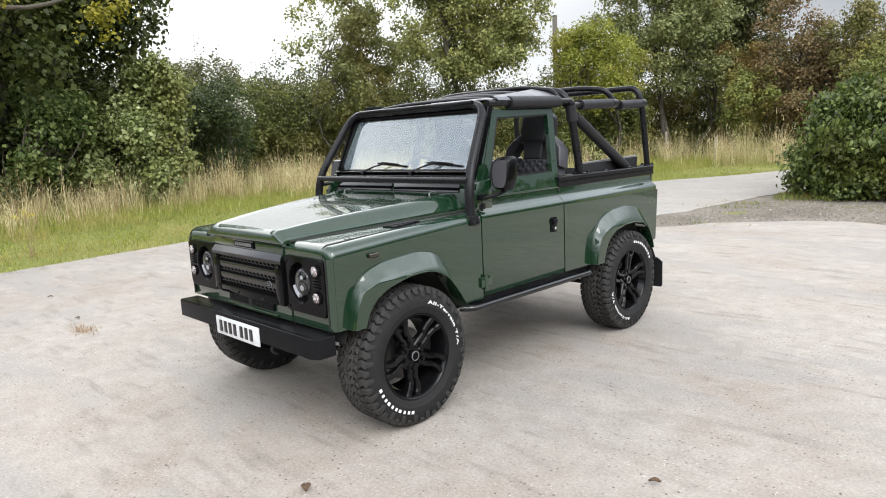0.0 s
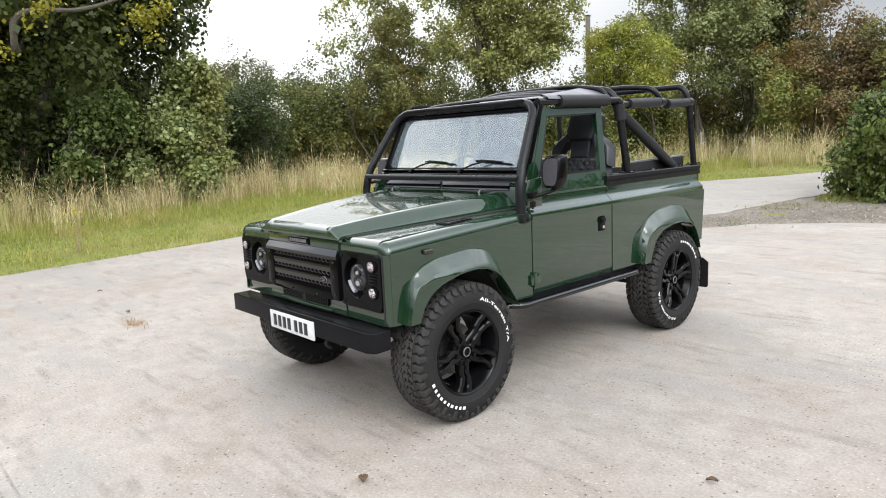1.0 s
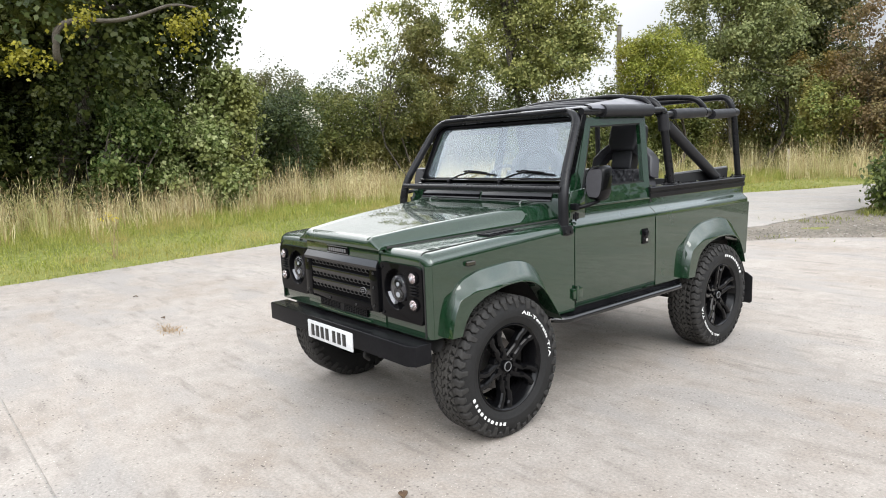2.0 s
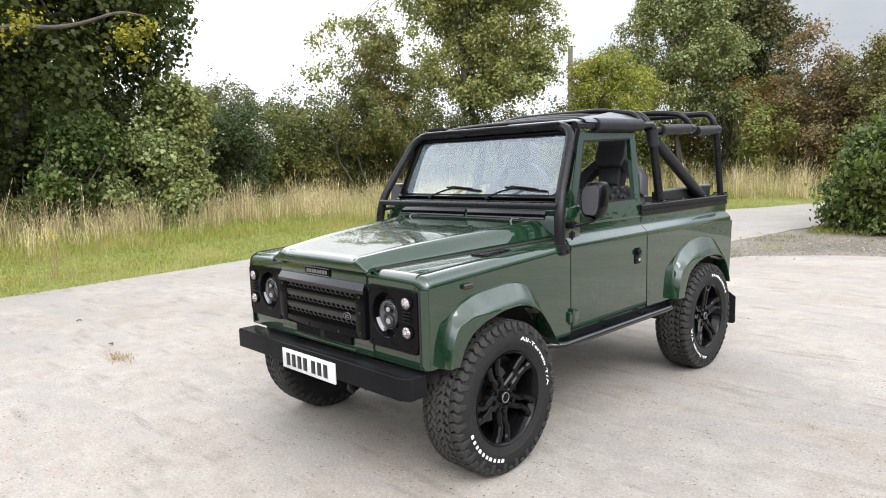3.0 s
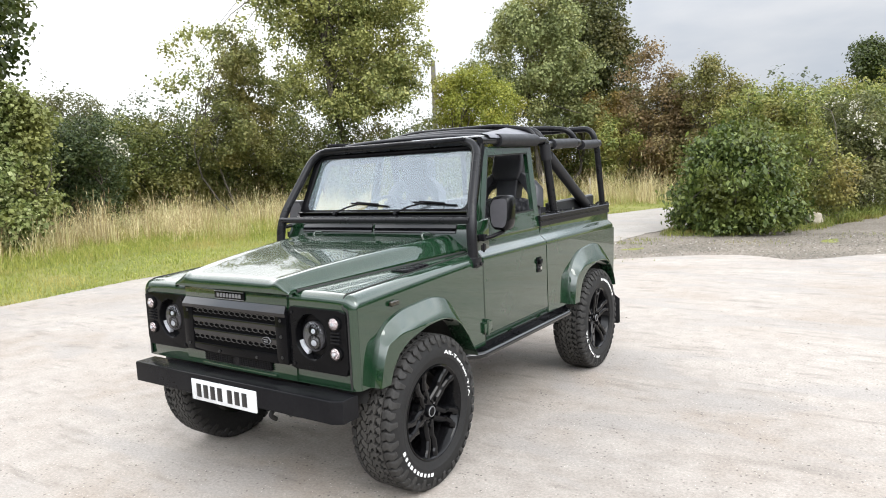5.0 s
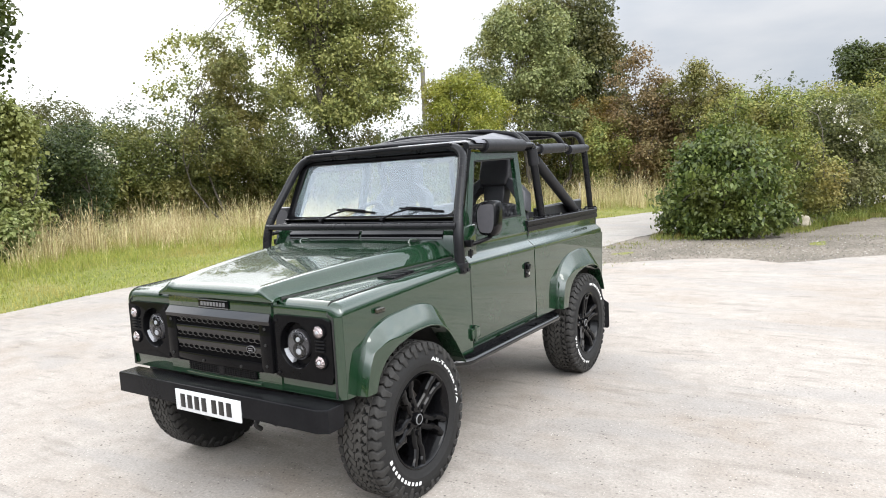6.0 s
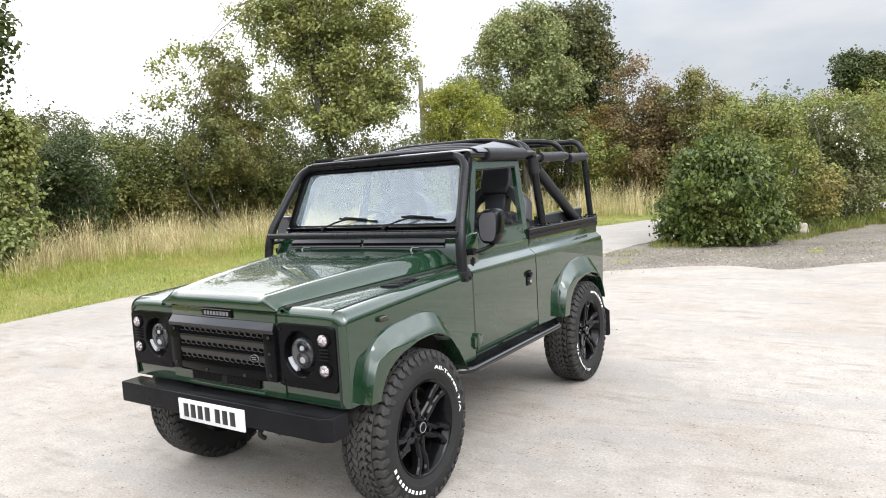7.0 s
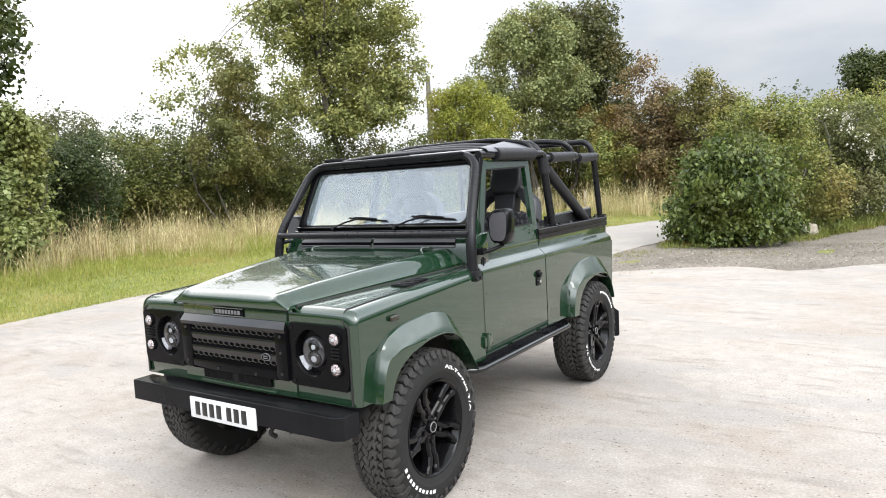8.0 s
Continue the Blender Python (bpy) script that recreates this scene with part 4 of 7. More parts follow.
def screen_loop(xb, xt, h0, h1, rad):
    """A leaning rectangle, narrower at the top, with round corners."""
    out = []
    for sx, x, h, sh, a0 in ((1, xb, h0, 1, -90), (1, xt, h1, -1, 0), (-1, xt, h1, -1, 90), (-1, xb, h0, 1, 180)):
        for a in np.linspace(radians(a0), radians(a0 + 90), 8):
            out.append((sx * (x - rad) + rad * math.cos(a), h + sh * rad + rad * math.sin(a)))
    return out


inner, outer = screen_loop(0.690, 0.662, 1.408, 1.768, 0.045), screen_loop(0.748, 0.718, 1.335, 1.815, 0.02)
seat_in = screen_loop(0.702, 0.674, 1.396, 1.780, 0.05)
lay = [[on_screen(x, h, -0.02) for x, h in outer], [on_screen(x, h, 0.016) for x, h in outer], [on_screen(x * 0.994, h, 0.020) for x, h in outer], [on_screen(x, h, 0.020) for x, h in seat_in],
       [on_screen(x, h, 0.014) for x, h in inner], [on_screen(x, h, -0.02) for x, h in inner], [on_screen(x, h, -0.02) for x, h in outer]]
grid(wind, lay, True)
frame_ob = part("windscreen_frame", wind, M["gloss"], car, "black windscreen frame", 30)
for h, o in ((1.386, 0.026), (1.356, 0.034)):
    part("screen_rail", tb([on_screen(-0.735, h, o), on_screen(0.735, h, o)], 0.007, seg=8), M["lacquer"], frame_ob)
for h, o0, o1 in ((1.393, 0.018, 0.044), (1.366, 0.022, 0.056)):
    bm = bmesh.new()
    rows = [[(x, on_screen(x, h, o)[1], on_screen(x, h, 0.02)[2] + dz) for o, dz in ((o0, 0.0), (o1, -0.002), (o1, -0.008), (o0, -0.006))] for x in (-0.735, 0.735)]
    grid(bm, rows, True)
    part("screen_ledge", bm, M["lacquer"], frame_ob, smooth=20)
g = screen_loop(0.700, 0.672, 1.398, 1.778, 0.05)
bm = bmesh.new()
lo = [bm.verts.new(on_screen(x, h, 0.002)) for x, h in g]
hi = [bm.verts.new(on_screen(x, h, 0.007)) for x, h in g]
bm.faces.new(lo)
bm.faces.new(hi[::-1])
for i in range(len(g)):
    j = (i + 1) % len(g)
    bm.faces.new((lo[i], hi[i], hi[j], lo[j]))
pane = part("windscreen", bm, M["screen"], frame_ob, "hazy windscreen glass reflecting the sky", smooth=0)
pane.visible_shadow = False
for x0 in (-0.37, 0.175):
    wip = part("wiper", tb([on_screen(x0, 1.375, 0.03), on_screen(x0, 1.375, 0.055)], 0.013), M["satin"], car, "black wiper arm and blade")
    part("arm", tb([on_screen(x0, 1.377, 0.05), on_screen(x0 + 0.10, 1.415, 0.045), on_screen(x0 + 0.22, 1.445, 0.035)], 0.006, 0.03), M["satin"], wip)
    bm = tb([on_screen(x0 + 0.10, 1.452, 0.014), on_screen(x0 + 0.44, 1.428, 0.014)], 0.0065)
    tube(bm, [on_screen(x0 + 0.16, 1.452, 0.026), on_screen(x0 + 0.36, 1.438, 0.026)], 0.007)
    part("blade", bm, M["satin"], wip)
for x in (-0.60, -0.2, 0.2, 0.62):
    part("screen_bracket", bx(x - 0.05, x + 0.05, 0.64, 0.685, 1.338, 1.366, bev=0.006), M["satin"], frame_ob)
part("washer_jet", bx(-0.02, 0.02, 0.635, 0.67, 1.335, 1.372, bev=0.006), M["satin"], frame_ob)


# doors, with glass in a leaning frame
def side_profile(low, high):
    """(x, z) up the side of the body to the rolled shoulder."""
    return [(BODY - 0.006, low), (BODY, low + 0.02), (BODY, 1.10)] + [(BODY + dx, z) for dx, z in SHOULDER] + [(BODY - 0.044, high)]


def side_skin(bm, y0, y1, low, high):
    prof = side_profile(low, high)
    ys = [y0, y0 + 0.004, y1 - 0.004, y1]
    rows = []
    for k, y in enumerate(ys):
        off = 0.006 if k in (0, 3) else 0
        rows.append([(x - off, y, z) for x, z in prof])
    grid(bm, rows)
    rows = [[(BODY - 0.07, y, z) for x, z in prof] for y in (y0, y1)]
    grid(bm, rows)
    for y in (y0, y1):
        grid(bm, [[(x - 0.006, y, z) for x, z in prof], [(BODY - 0.07, y, z) for x, z in prof]])


def upper_x(z):
    return BODY - 0.044 - max(0, z - 1.22) * 0.15


def door(s):
    bm = bmesh.new()
    side_skin(bm, 0.638, 1.452, 0.600, 1.232)
    d = part("door", mirrored(bm, s), M["paint"], car, "dark green door with its window wound down")
    # frame round the glass
    front = lambda z: 0.685 + (z - 1.23) * 0.40
    bm = bmesh.new()
    out = [(front(1.232), 1.232), (front(1.79), 1.79), (1.535, 1.805), (1.475, 1.232)]
    inn = [(front(1.34) + 0.055, 1.335), (front(1.735) + 0.050, 1.735), (1.462, 1.755), (1.418, 1.345)]
    def ring(pts, dx):
        return [(upper_x(z) + dx, y, z) for y, z in pts]
    lay = [ring(out, -0.03), ring(out, 0.0), ring(inn, 0.0), ring(inn, -0.03), ring(out, -0.03)]
    grid(bm, lay, True)
    part("window_frame", mirrored(bm, s), M["paint"], d, smooth=20)
    bm = bmesh.new()
    grid(bm, [[(upper_x(z) - 0.004, y, z) for y, z in inn], [(upper_x(z) - 0.004, 1.0 + (y - 1.0) * 0.975 + 0.01, 1.54 + (z - 1.54) * 0.95) for y, z in inn]], True)
    part("window_seal", mirrored(bm, s), M["plastic"], d, smooth=0)
    bm = bx(BODY - 0.05, BODY - 0.038, 0.66, 1.47, 1.226, 1.238, bev=0.003)
    part("waist_strip", mirrored(bm, s), M["paint"], d)
    # handle in its recess
    bm = bx(BODY - 0.004, BODY + 0.006, 1.285, 1.355, 0.925, 1.035, bev=0.008)
    hd = part("door_handle", mirrored(bm, s), M["gloss"], d, "black push-button door handle")
    bm = bx(BODY + 0.006, BODY + 0.026, 1.298, 1.342, 0.985, 1.022, bev=0.008)
    part("handle_grip", mirrored(bm, s), M["satin"], hd)
    bm = mirrored(tb([(BODY + 0.004, 1.32, 0.955), (BODY + 0.018, 1.32, 0.955)], 0.012), s)
    part("lock", bm, M["chrome"], hd)
    for z in (0.690, 1.185):
        k = 1.0 if z < 1 else 0.55
        bm = bx(BODY, BODY + 0.016 * k, 0.638 - 0.038 * k, 0.638 + 0.052 * k, z - 0.030 * k, z + 0.035 * k, bev=0.004)
        tube(bm, [(BODY + 0.014 * k, 0.638, z - 0.045 * k), (BODY + 0.014 * k, 0.638, z + 0.05 * k)], 0.011 * k)
        part("hinge", mirrored(bm, s), M["paint"] if z < 1 else M["satin"], d)
    # mirror
    bm = tb([(BODY - 0.01, 0.665, 1.235), (BODY + 0.03, 0.70, 1.245), (BODY + 0.058, 0.79, 1.268), (BODY + 0.06, 0.80, 1.31)], 0.012, 0.03)
    box(bm, BODY - 0.035, BODY + 0.008, 0.645, 0.685, 1.222, 1.262, bev=0.006)
    mr = part("mirror_arm", mirrored(bm, s), M["satin"], d)
    shape = [(0.060, 1.2585), (0.112, 1.255), (0.136, 1.30), (0.134, 1.40), (0.124, 1.462), (-0.012, 1.455), (-0.030, 1.40), (-0.016, 1.30), (0.006, 1.262)]
    shape = [(0.042 + (x - 0.054) * 0.87, 1.380 + (z - 1.36) * 1.06) for x, z in shape]
    glass = rounded([(BODY + x, 0.0, z) for x, z in shape] + [(BODY + shape[0][0], 0.0, shape[0][1])], 0.03)
    loop = lambda k, y: [(BODY + 0.042 + (p[0] - BODY - 0.042) * k, y + (p[2] - 1.38) * 0.12, 1.38 + (p[2] - 1.38) * k) for p in glass[:-1]]
    bm = bmesh.new()
    grid(bm, [loop(0.80, 0.758), loop(0.90, 0.762), loop(0.97, 0.775), loop(1.0, 0.795), loop(1.0, 0.83), loop(0.97, 0.838)], True)
    part("mirror_housing", mirrored(bm, s), M["alloy"], mr, "black plastic door mirror", 50)
    bm = bmesh.new()
    bm.faces.new([bm.verts.new(p) for p in loop(0.80, 0.758)])
    grid(bm, [loop(0.80, 0.758), loop(0.80, 0.765)], True)
    part("mirror_backplate", mirrored(bm, s), M["shell"], mr)
    bm = bmesh.new()
    bm.faces.new([bm.verts.new(p) for p in loop(0.97, 0.838)])
    grid(bm, [loop(0.97, 0.838), loop(0.97, 0.830)], True)
    part("mirror_glass", mirrored(bm, s), M["chrome"], mr)
    return d


for s in (1, -1):
    door(s)
    # A post beside the screen
    bm = bmesh.new()
    v = []
    for z in (1.25, 1.80):
        y = 0.655 + (z - 1.30) * 0.40
        v.append([(upper_x(z) - 0.05, y, z), (upper_x(z) - 0.004, y + 0.01, z), (upper_x(z) - 0.004, y + 0.055, z), (upper_x(z) - 0.05, y + 0.055, z)])
    grid(bm, v, True)
    part("screen_pillar", mirrored(bm, s), M["paint"], car)


# rear tub
def tub_side(s):
    bm = bmesh.new()
    mid = [(0.5 * (a[0] + c[0]), 0.5 * (a[1] + c[1])) for a, c in zip(smooth_curve(R_BODY, 26), smooth_curve(R_LIP, 26))]
    outline = [(1.460, 0.60)] + mid + [(2.80, 0.655), (2.832, 1.10), (1.460, 1.10)]
    prism(bm, outline, "x", BODY - 0.03, BODY)
    rows = []
    for y, o in ((1.460, 0.006), (1.464, 0), (2.80, 0), (2.815, 0.004), (2.828, 0.014), (2.834, 0.03)):
        rows.append([(BODY - o, y, 1.10)] + [(BODY + dx - o, y, z) for dx, z in SHOULDER] + [(BODY - 0.044 - o, y, 1.240)])
    grid(bm, rows)
    return part("tub_side", mirrored(bm, s), M["paint"], car, "dark green rear body side")


for s in (1, -1):
    tub_side(s)
    bm = bmesh.new()
    prism(bm, [(BODY - 0.045, 1.226), (BODY - 0.036, 1.230), (BODY - 0.035, 1.260), (BODY - 0.040, 1.264), (BODY - 0.040, 1.270), (BODY - 0.035, 1.274), (BODY - 0.034, 1.298), (BODY - 0.040, 1.304), (BODY - 0.16, 1.304), (BODY - 0.16, 1.19)], "y", 1.462, 2.842)
    cap = part("capping_rail", mirrored(bm, s), M["satin"], car, "black capping rail along the tub")
    for y in (1.56, 1.78, 2.2, 2.55, 2.76):
        part("bolt", mirrored(tb([(BODY - 0.10, y, 1.300), (BODY - 0.10, y, 1.312)], 0.012, seg=8), s), M["chrome"], cap)
    # step bar below the sill
    bm = bx(BODY - 0.10, BODY - 0.012, 0.47, 1.80, 0.545, 0.600, bev=0.006)
    part("sill", mirrored(bm, s), M["satin"], car)
    bm = tb([(BODY - 0.02, 0.43, 0.562), (BODY + 0.055, 0.50, 0.560), (BODY + 0.060, 1.70, 0.560), (BODY - 0.02, 1.78, 0.562)], 0.019, 0.05)
    stp = part("step_bar", mirrored(bm, s), M["lacquer"], car, "black tubular side step")
    part("step_plate", mirrored(bx(BODY - 0.03, BODY + 0.05, 0.53, 1.70, 0.557, 0.561), s), M["lacquer"], stp)
    part("step_edge", mirrored(bx(BODY - 0.036, BODY - 0.031, 0.50, 1.74, 0.556, 0.568), s), M["arc"], stp, "bright inner edge")
    for y in (0.60, 1.00, 1.40, 1.68):
        bm = bx(BODY - 0.03, BODY + 0.05, y - 0.02, y + 0.02, 0.556, 0.566, bev=0.002)
        tube(bm, [(BODY + 0.02, y, 0.563), (BODY + 0.02, y, 0.578)], 0.010, seg=8)
        part("step_bracket", mirrored(bm, s), M["satin"], stp)
    bm = bmesh.new()
    prism(bm, [(0.60, 0.215), (0.60, 0.47), (0.80, 0.475), (0.845, 0.44), (0.845, 0.23), (0.83, 0.215)], "y", 2.925, 2.938)
    flap = part("mud_flap", mirrored(bm, s), M["plastic"], car, "black rubber mud flap")
    for x in (0.66, 0.78):
        part("flap_bracket", mirrored(tb([(x, 2.935, 0.46), (x, 2.80, 0.60)], 0.012), s), M["under"], flap)
# tub inside
bm = bmesh.new()
box(bm, -0.78, 0.78, 1.47, 2.82, 0.80, 0.84)
box(bm, -0.67, -0.45, 1.75, 2.80, 0.84, 1.10, bev=0.01)
box(bm, 0.45, 0.67, 1.75, 2.80, 0.84, 1.10, bev=0.01)
box(bm, -0.78, 0.78, 2.80, 2.83, 0.66, 1.285, bev=0.005)
box(bm, -0.78, 0.78, 1.465, 1.485, 0.84, 1.24)
part("tub_floor", bm, M["plastic"], car)
for s in (1, -1):
    bm = bmesh.new()
    prism(bm, [(1.91, 1.10), (1.90, 1.368), (2.78, 1.385), (2.74, 1.10)], "x", 0.625, 0.675, bev=0.008)
    bench = part("rear_bench", mirrored(bm, s), M["plastic"], car, "black side-facing bench in the tub")
    part("bench_trim", mirrored(tb([(0.65, 1.90, 1.370), (0.65, 2.79, 1.388)], 0.008), s), M["grey"], bench)
    part("bench_cushion", mirrored(bx(0.36, 0.625, 1.92, 2.72, 1.10, 1.18, bev=0.03, seg=3), s), M["leather"], bench)
part("rear_crossmember", bx(-0.76, 0.76, 2.80, 2.90, 0.55, 0.66, bev=0.006), M["under"], car)
for s in (1, -1):
    part("rear_lamp", mirrored(tb([(0.70, 2.83, 0.72), (0.70, 2.86, 0.72)], 0.04), s), M["amber"], car)

# chassis and axles
bm = bmesh.new()
for x in (-0.42, 0.34):
    box(bm, x, x + 0.08, -0.50, 2.85, 0.46, 0.60)
box(bm, -0.40, 0.40, -0.46, 0.55, 0.60, 1.02)
box(bm, -0.78, 0.78, 0.55, 1.50, 0.58, 0.64)
box(bm, -0.30, 0.30, 0.5, 1.3, 0.42, 0.60, bev=0.03)
part("chassis", bm, M["under"], car)
for y in (0.0, 2.36):
    bm = tb([(-0.62, y, 0.395), (0.62, y, 0.395)], 0.045)
    bmesh.ops.create_icosphere(bm, subdivisions=2, radius=0.14, matrix=Matrix.Translation((-0.18, y, 0.39)))
    tube(bm, [(-0.6, y - 0.12, 0.36), (0.6, y - 0.12, 0.36)], 0.016)
    part("axle", bm, M["under"], car)
part("tow_eye", tb([(0.30, -0.60, 0.50), (0.30, -0.64, 0.47), (0.30, -0.60, 0.44)], 0.012, 0.02), M["under"], car)

# cabin
bm = bmesh.new()
prism(bm, [(0.66, 1.34), (0.98, 1.30), (1.02, 1.24), (1.00, 1.02), (0.66, 1.02)], "x", -0.74, 0.74, bev=0.015)
dash = part("dashboard", bm, M["plastic"], car)
part("instrument_binnacle", bx(-0.58, -0.26, 0.84, 1.02, 1.29, 1.375, bev=0.02, seg=3), M["plastic"], dash)
bm = bmesh.new()
cx, cy, cz = -0.42, 1.16, 1.31
tilt = Matrix.Translation((cx, cy, cz)) @ Matrix.Rotation(radians(60), 4, "X")
pts = [tilt @ Vector((0.19 * math.cos(a), 0.19 * math.sin(a), 0)) for a in np.linspace(0, 2 * math.pi, 33)]
tube(bm, pts, 0.015, seg=10, cap=False)
for a in (0.3, math.pi - 0.3, -math.pi / 2):
    tube(bm, [tilt @ Vector((0, 0, 0.02)), tilt @ Vector((0.18 * math.cos(a), 0.18 * math.sin(a), 0))], 0.011)
tube(bm, [tilt @ Vector((0, 0, 0.03)), tilt @ Vector((0, 0, -0.22))], 0.028)
part("steering_wheel", bm, M["leather"], car)
part("cubby_box", bx(-0.13, 0.13, 1.22, 1.70, 0.85, 1.16, bev=0.03, seg=3), M["leather"], car)
part("seat_base", bx(-0.74, 0.74, 1.14, 1.62, 0.62, 0.92, bev=0.02), M["plastic"], car)


def seat(cx):
    lean = Matrix.Translation((cx, 1.51, 1.02)) @ Matrix.Rotation(radians(-12), 4, "X")
    tf = lambda bm: (bmesh.ops.transform(bm, matrix=lean, verts=bm.verts), bm)[1]
    bm = bmesh.new()
    prism(bm, [(-0.20, 0.0), (-0.225, 0.20), (-0.215, 0.36), (-0.15, 0.42), (0.15, 0.42), (0.215, 0.36), (0.225, 0.20), (0.20, 0.0)], "y", 0.10, -0.02, bev=0.03, seg=3)
    st = part("seat", tf(bm), M["quilt"], car, "black quilted leather bucket seat")
    for k in (-1, 1):
        bm = bmesh.new()
        prism(bm, [(k * 0.165, 0.0), (k * 0.265, 0.02), (k * 0.275, 0.24), (k * 0.235, 0.40), (k * 0.175, 0.37), (k * 0.17, 0.2)], "y", 0.10, -0.09, bev=0.025, seg=3)
        part("side_bolster", tf(bm), M["quilt"], st)
        bm = bmesh.new()
        prism(bm, [(k * 0.115, 0.62), (k * 0.205, 0.560), (k * 0.262, 0.50), (k * 0.275, 0.36), (k * 0.215, 0.37), (k * 0.205, 0.455), (k * 0.170, 0.50), (k * 0.095, 0.535)], "y", 0.095, -0.01, bev=0.018, seg=3)
        part("shoulder_wing", tf(bm), M["leather"], st)
    bm = bmesh.new()
    prism(bm, [(-0.085, 0.42), (-0.095, 0.56), (0.095, 0.56), (0.085, 0.42)], "y", 0.095, 0.0, bev=0.02, seg=3)
    part("neck_pad", tf(bm), M["leather"], st)
    bm = bmesh.new()
    prism(bm, [(-0.10, 0.55), (-0.135, 0.62), (-0.125, 0.75), (-0.09, 0.785), (0.09, 0.785), (0.125, 0.75), (0.135, 0.62), (0.10, 0.55)], "y", 0.11, -0.02, bev=0.03, seg=3)
    part("headrest", tf(bm), M["leather"], st)
    part("cushion", bx(cx - 0.24, cx + 0.24, 1.08, 1.50, 0.92, 1.06, bev=0.045, seg=4), M["quilt"], st)
    return st


seat(0.44)
seat(-0.44)

# roll cage
CAGE = [
    ("front_hoop", [(0.812, 0.555, 1.08), (0.800, 0.560, 1.345), (0.705, 0.835, 1.828), (-0.705, 0.835, 1.828), (-0.800, 0.560, 1.345), (-0.812, 0.555, 1.08)], 0.027, 0.13),
    ("front_crossbar", [(-0.795, 0.562, 1.352), (0.795, 0.562, 1.352)], 0.021, 0),
    ("main_hoop", [(0.735, 1.815, 1.29), (0.715, 1.725, 1.80), (0.66, 1.70, 1.915), (0.40, 1.70, 1.955), (-0.40, 1.70, 1.955), (-0.66, 1.70, 1.915), (-0.715, 1.725, 1.80), (-0.735, 1.815, 1.29)], 0.029, 0.10),
    ("roof_bow", [(0.715, 1.60, 1.84), (0.66, 1.595, 1.925), (0.40, 1.59, 1.968), (-0.40, 1.59, 1.968), (-0.66, 1.595, 1.925), (-0.715, 1.60, 1.84)], 0.018, 0.09),
    ("rear_bow", [(0.70, 2.37, 1.835), (0.655, 2.31, 1.945), (0.45, 2.28, 1.972), (-0.45, 2.28, 1.972), (-0.655, 2.31, 1.945), (-0.70, 2.37, 1.835)], 0.023, 0.09),
    ("rear_hoop", [(0.725, 2.865, 1.29), (0.700, 2.80, 1.83), (0.660, 2.785, 1.970), (-0.660, 2.785, 1.970), (-0.700, 2.80, 1.83), (-0.725, 2.865, 1.29)], 0.026, 0.10),
]
for nm, pts, r_, bend in CAGE:
    part(nm, tb(pts, r_, bend, 16), M["cage"], car, "black steel roll cage tube")
for s in (1, -1):
    part("roof_rail", tb([(s * 0.705, 0.85, 1.826), (s * 0.715, 1.72, 1.845)], 0.024), M["cage"], car)
    part("rail_sleeve", tb([(s * 0.708, 1.04, 1.832), (s * 0.714, 1.56, 1.842)], 0.043, seg=18), M["pad"], car, "padded black rail sleeve")
    part("side_rail", tb([(s * 0.712, 1.73, 1.815), (s * 0.700, 2.81, 1.838)], 0.022), M["cage"], car)
    for y0, y1 in ((1.86, 2.30), (2.42, 2.76)):
        part("rail_sleeve", tb([(s * 0.710, y0, 1.818), (s * 0.703, y1, 1.834)], 0.038, seg=18), M["pad"], car, "padded black rail sleeve")
    part("diagonal_brace", tb([(s * 0.705, 1.80, 1.735), (s * 0.715, 2.50, 1.315)], 0.040, seg=18), M["pad"], car, "padded diagonal cage brace")
    part("post_sleeve", tb([(s * 0.717, 1.745, 1.70), (s * 0.713, 1.725, 1.815)], 0.040, seg=18), M["pad"], car)
    for x, y in ((0.735, 1.815), (0.725, 2.865), (0.715, 2.515)):
        bm = bx(s * x - 0.05, s * x + 0.05, y - 0.055, y + 0.055, 1.300, 1.312, bev=0.003)
        for dx, dy in ((0.035, 0.04), (-0.035, 0.04), (0.035, -0.04), (-0.035, -0.04)):
            tube(bm, [(s * x + dx, y + dy, 1.31), (s * x + dx, y + dy, 1.324)], 0.009, seg=8)
        part("foot_plate", bm, M["cage"], car)
    for y, z in ((2.345, 1.835), (2.80, 1.838), (1.72, 1.83)):
        part("cage_clamp", tb([(s * 0.704, y - 0.03, z), (s * 0.704, y + 0.03, z)], 0.034, seg=16), M["cage"], car)
    # front hoop foot on the wing
    bm = bx(s * 0.820 - 0.022, s * 0.820 + 0.018, 0.525, 0.600, 1.082, 1.140, bev=0.006)
    tube(bm, [(s * 0.838, 0.540, 1.10), (s * 0.846, 0.540, 1.10)], 0.012, seg=8)
    tube(bm, [(s * 0.838, 0.585, 1.10), (s * 0.846, 0.585, 1.10)], 0.012, seg=8)
    part("hoop_bracket", bm, M["cage"], car)
    part("hoop_stay", tb([(s * 0.80, 0.57, 1.30), (s * 0.775, 0.635, 1.31)], 0.014), M["cage"], car)

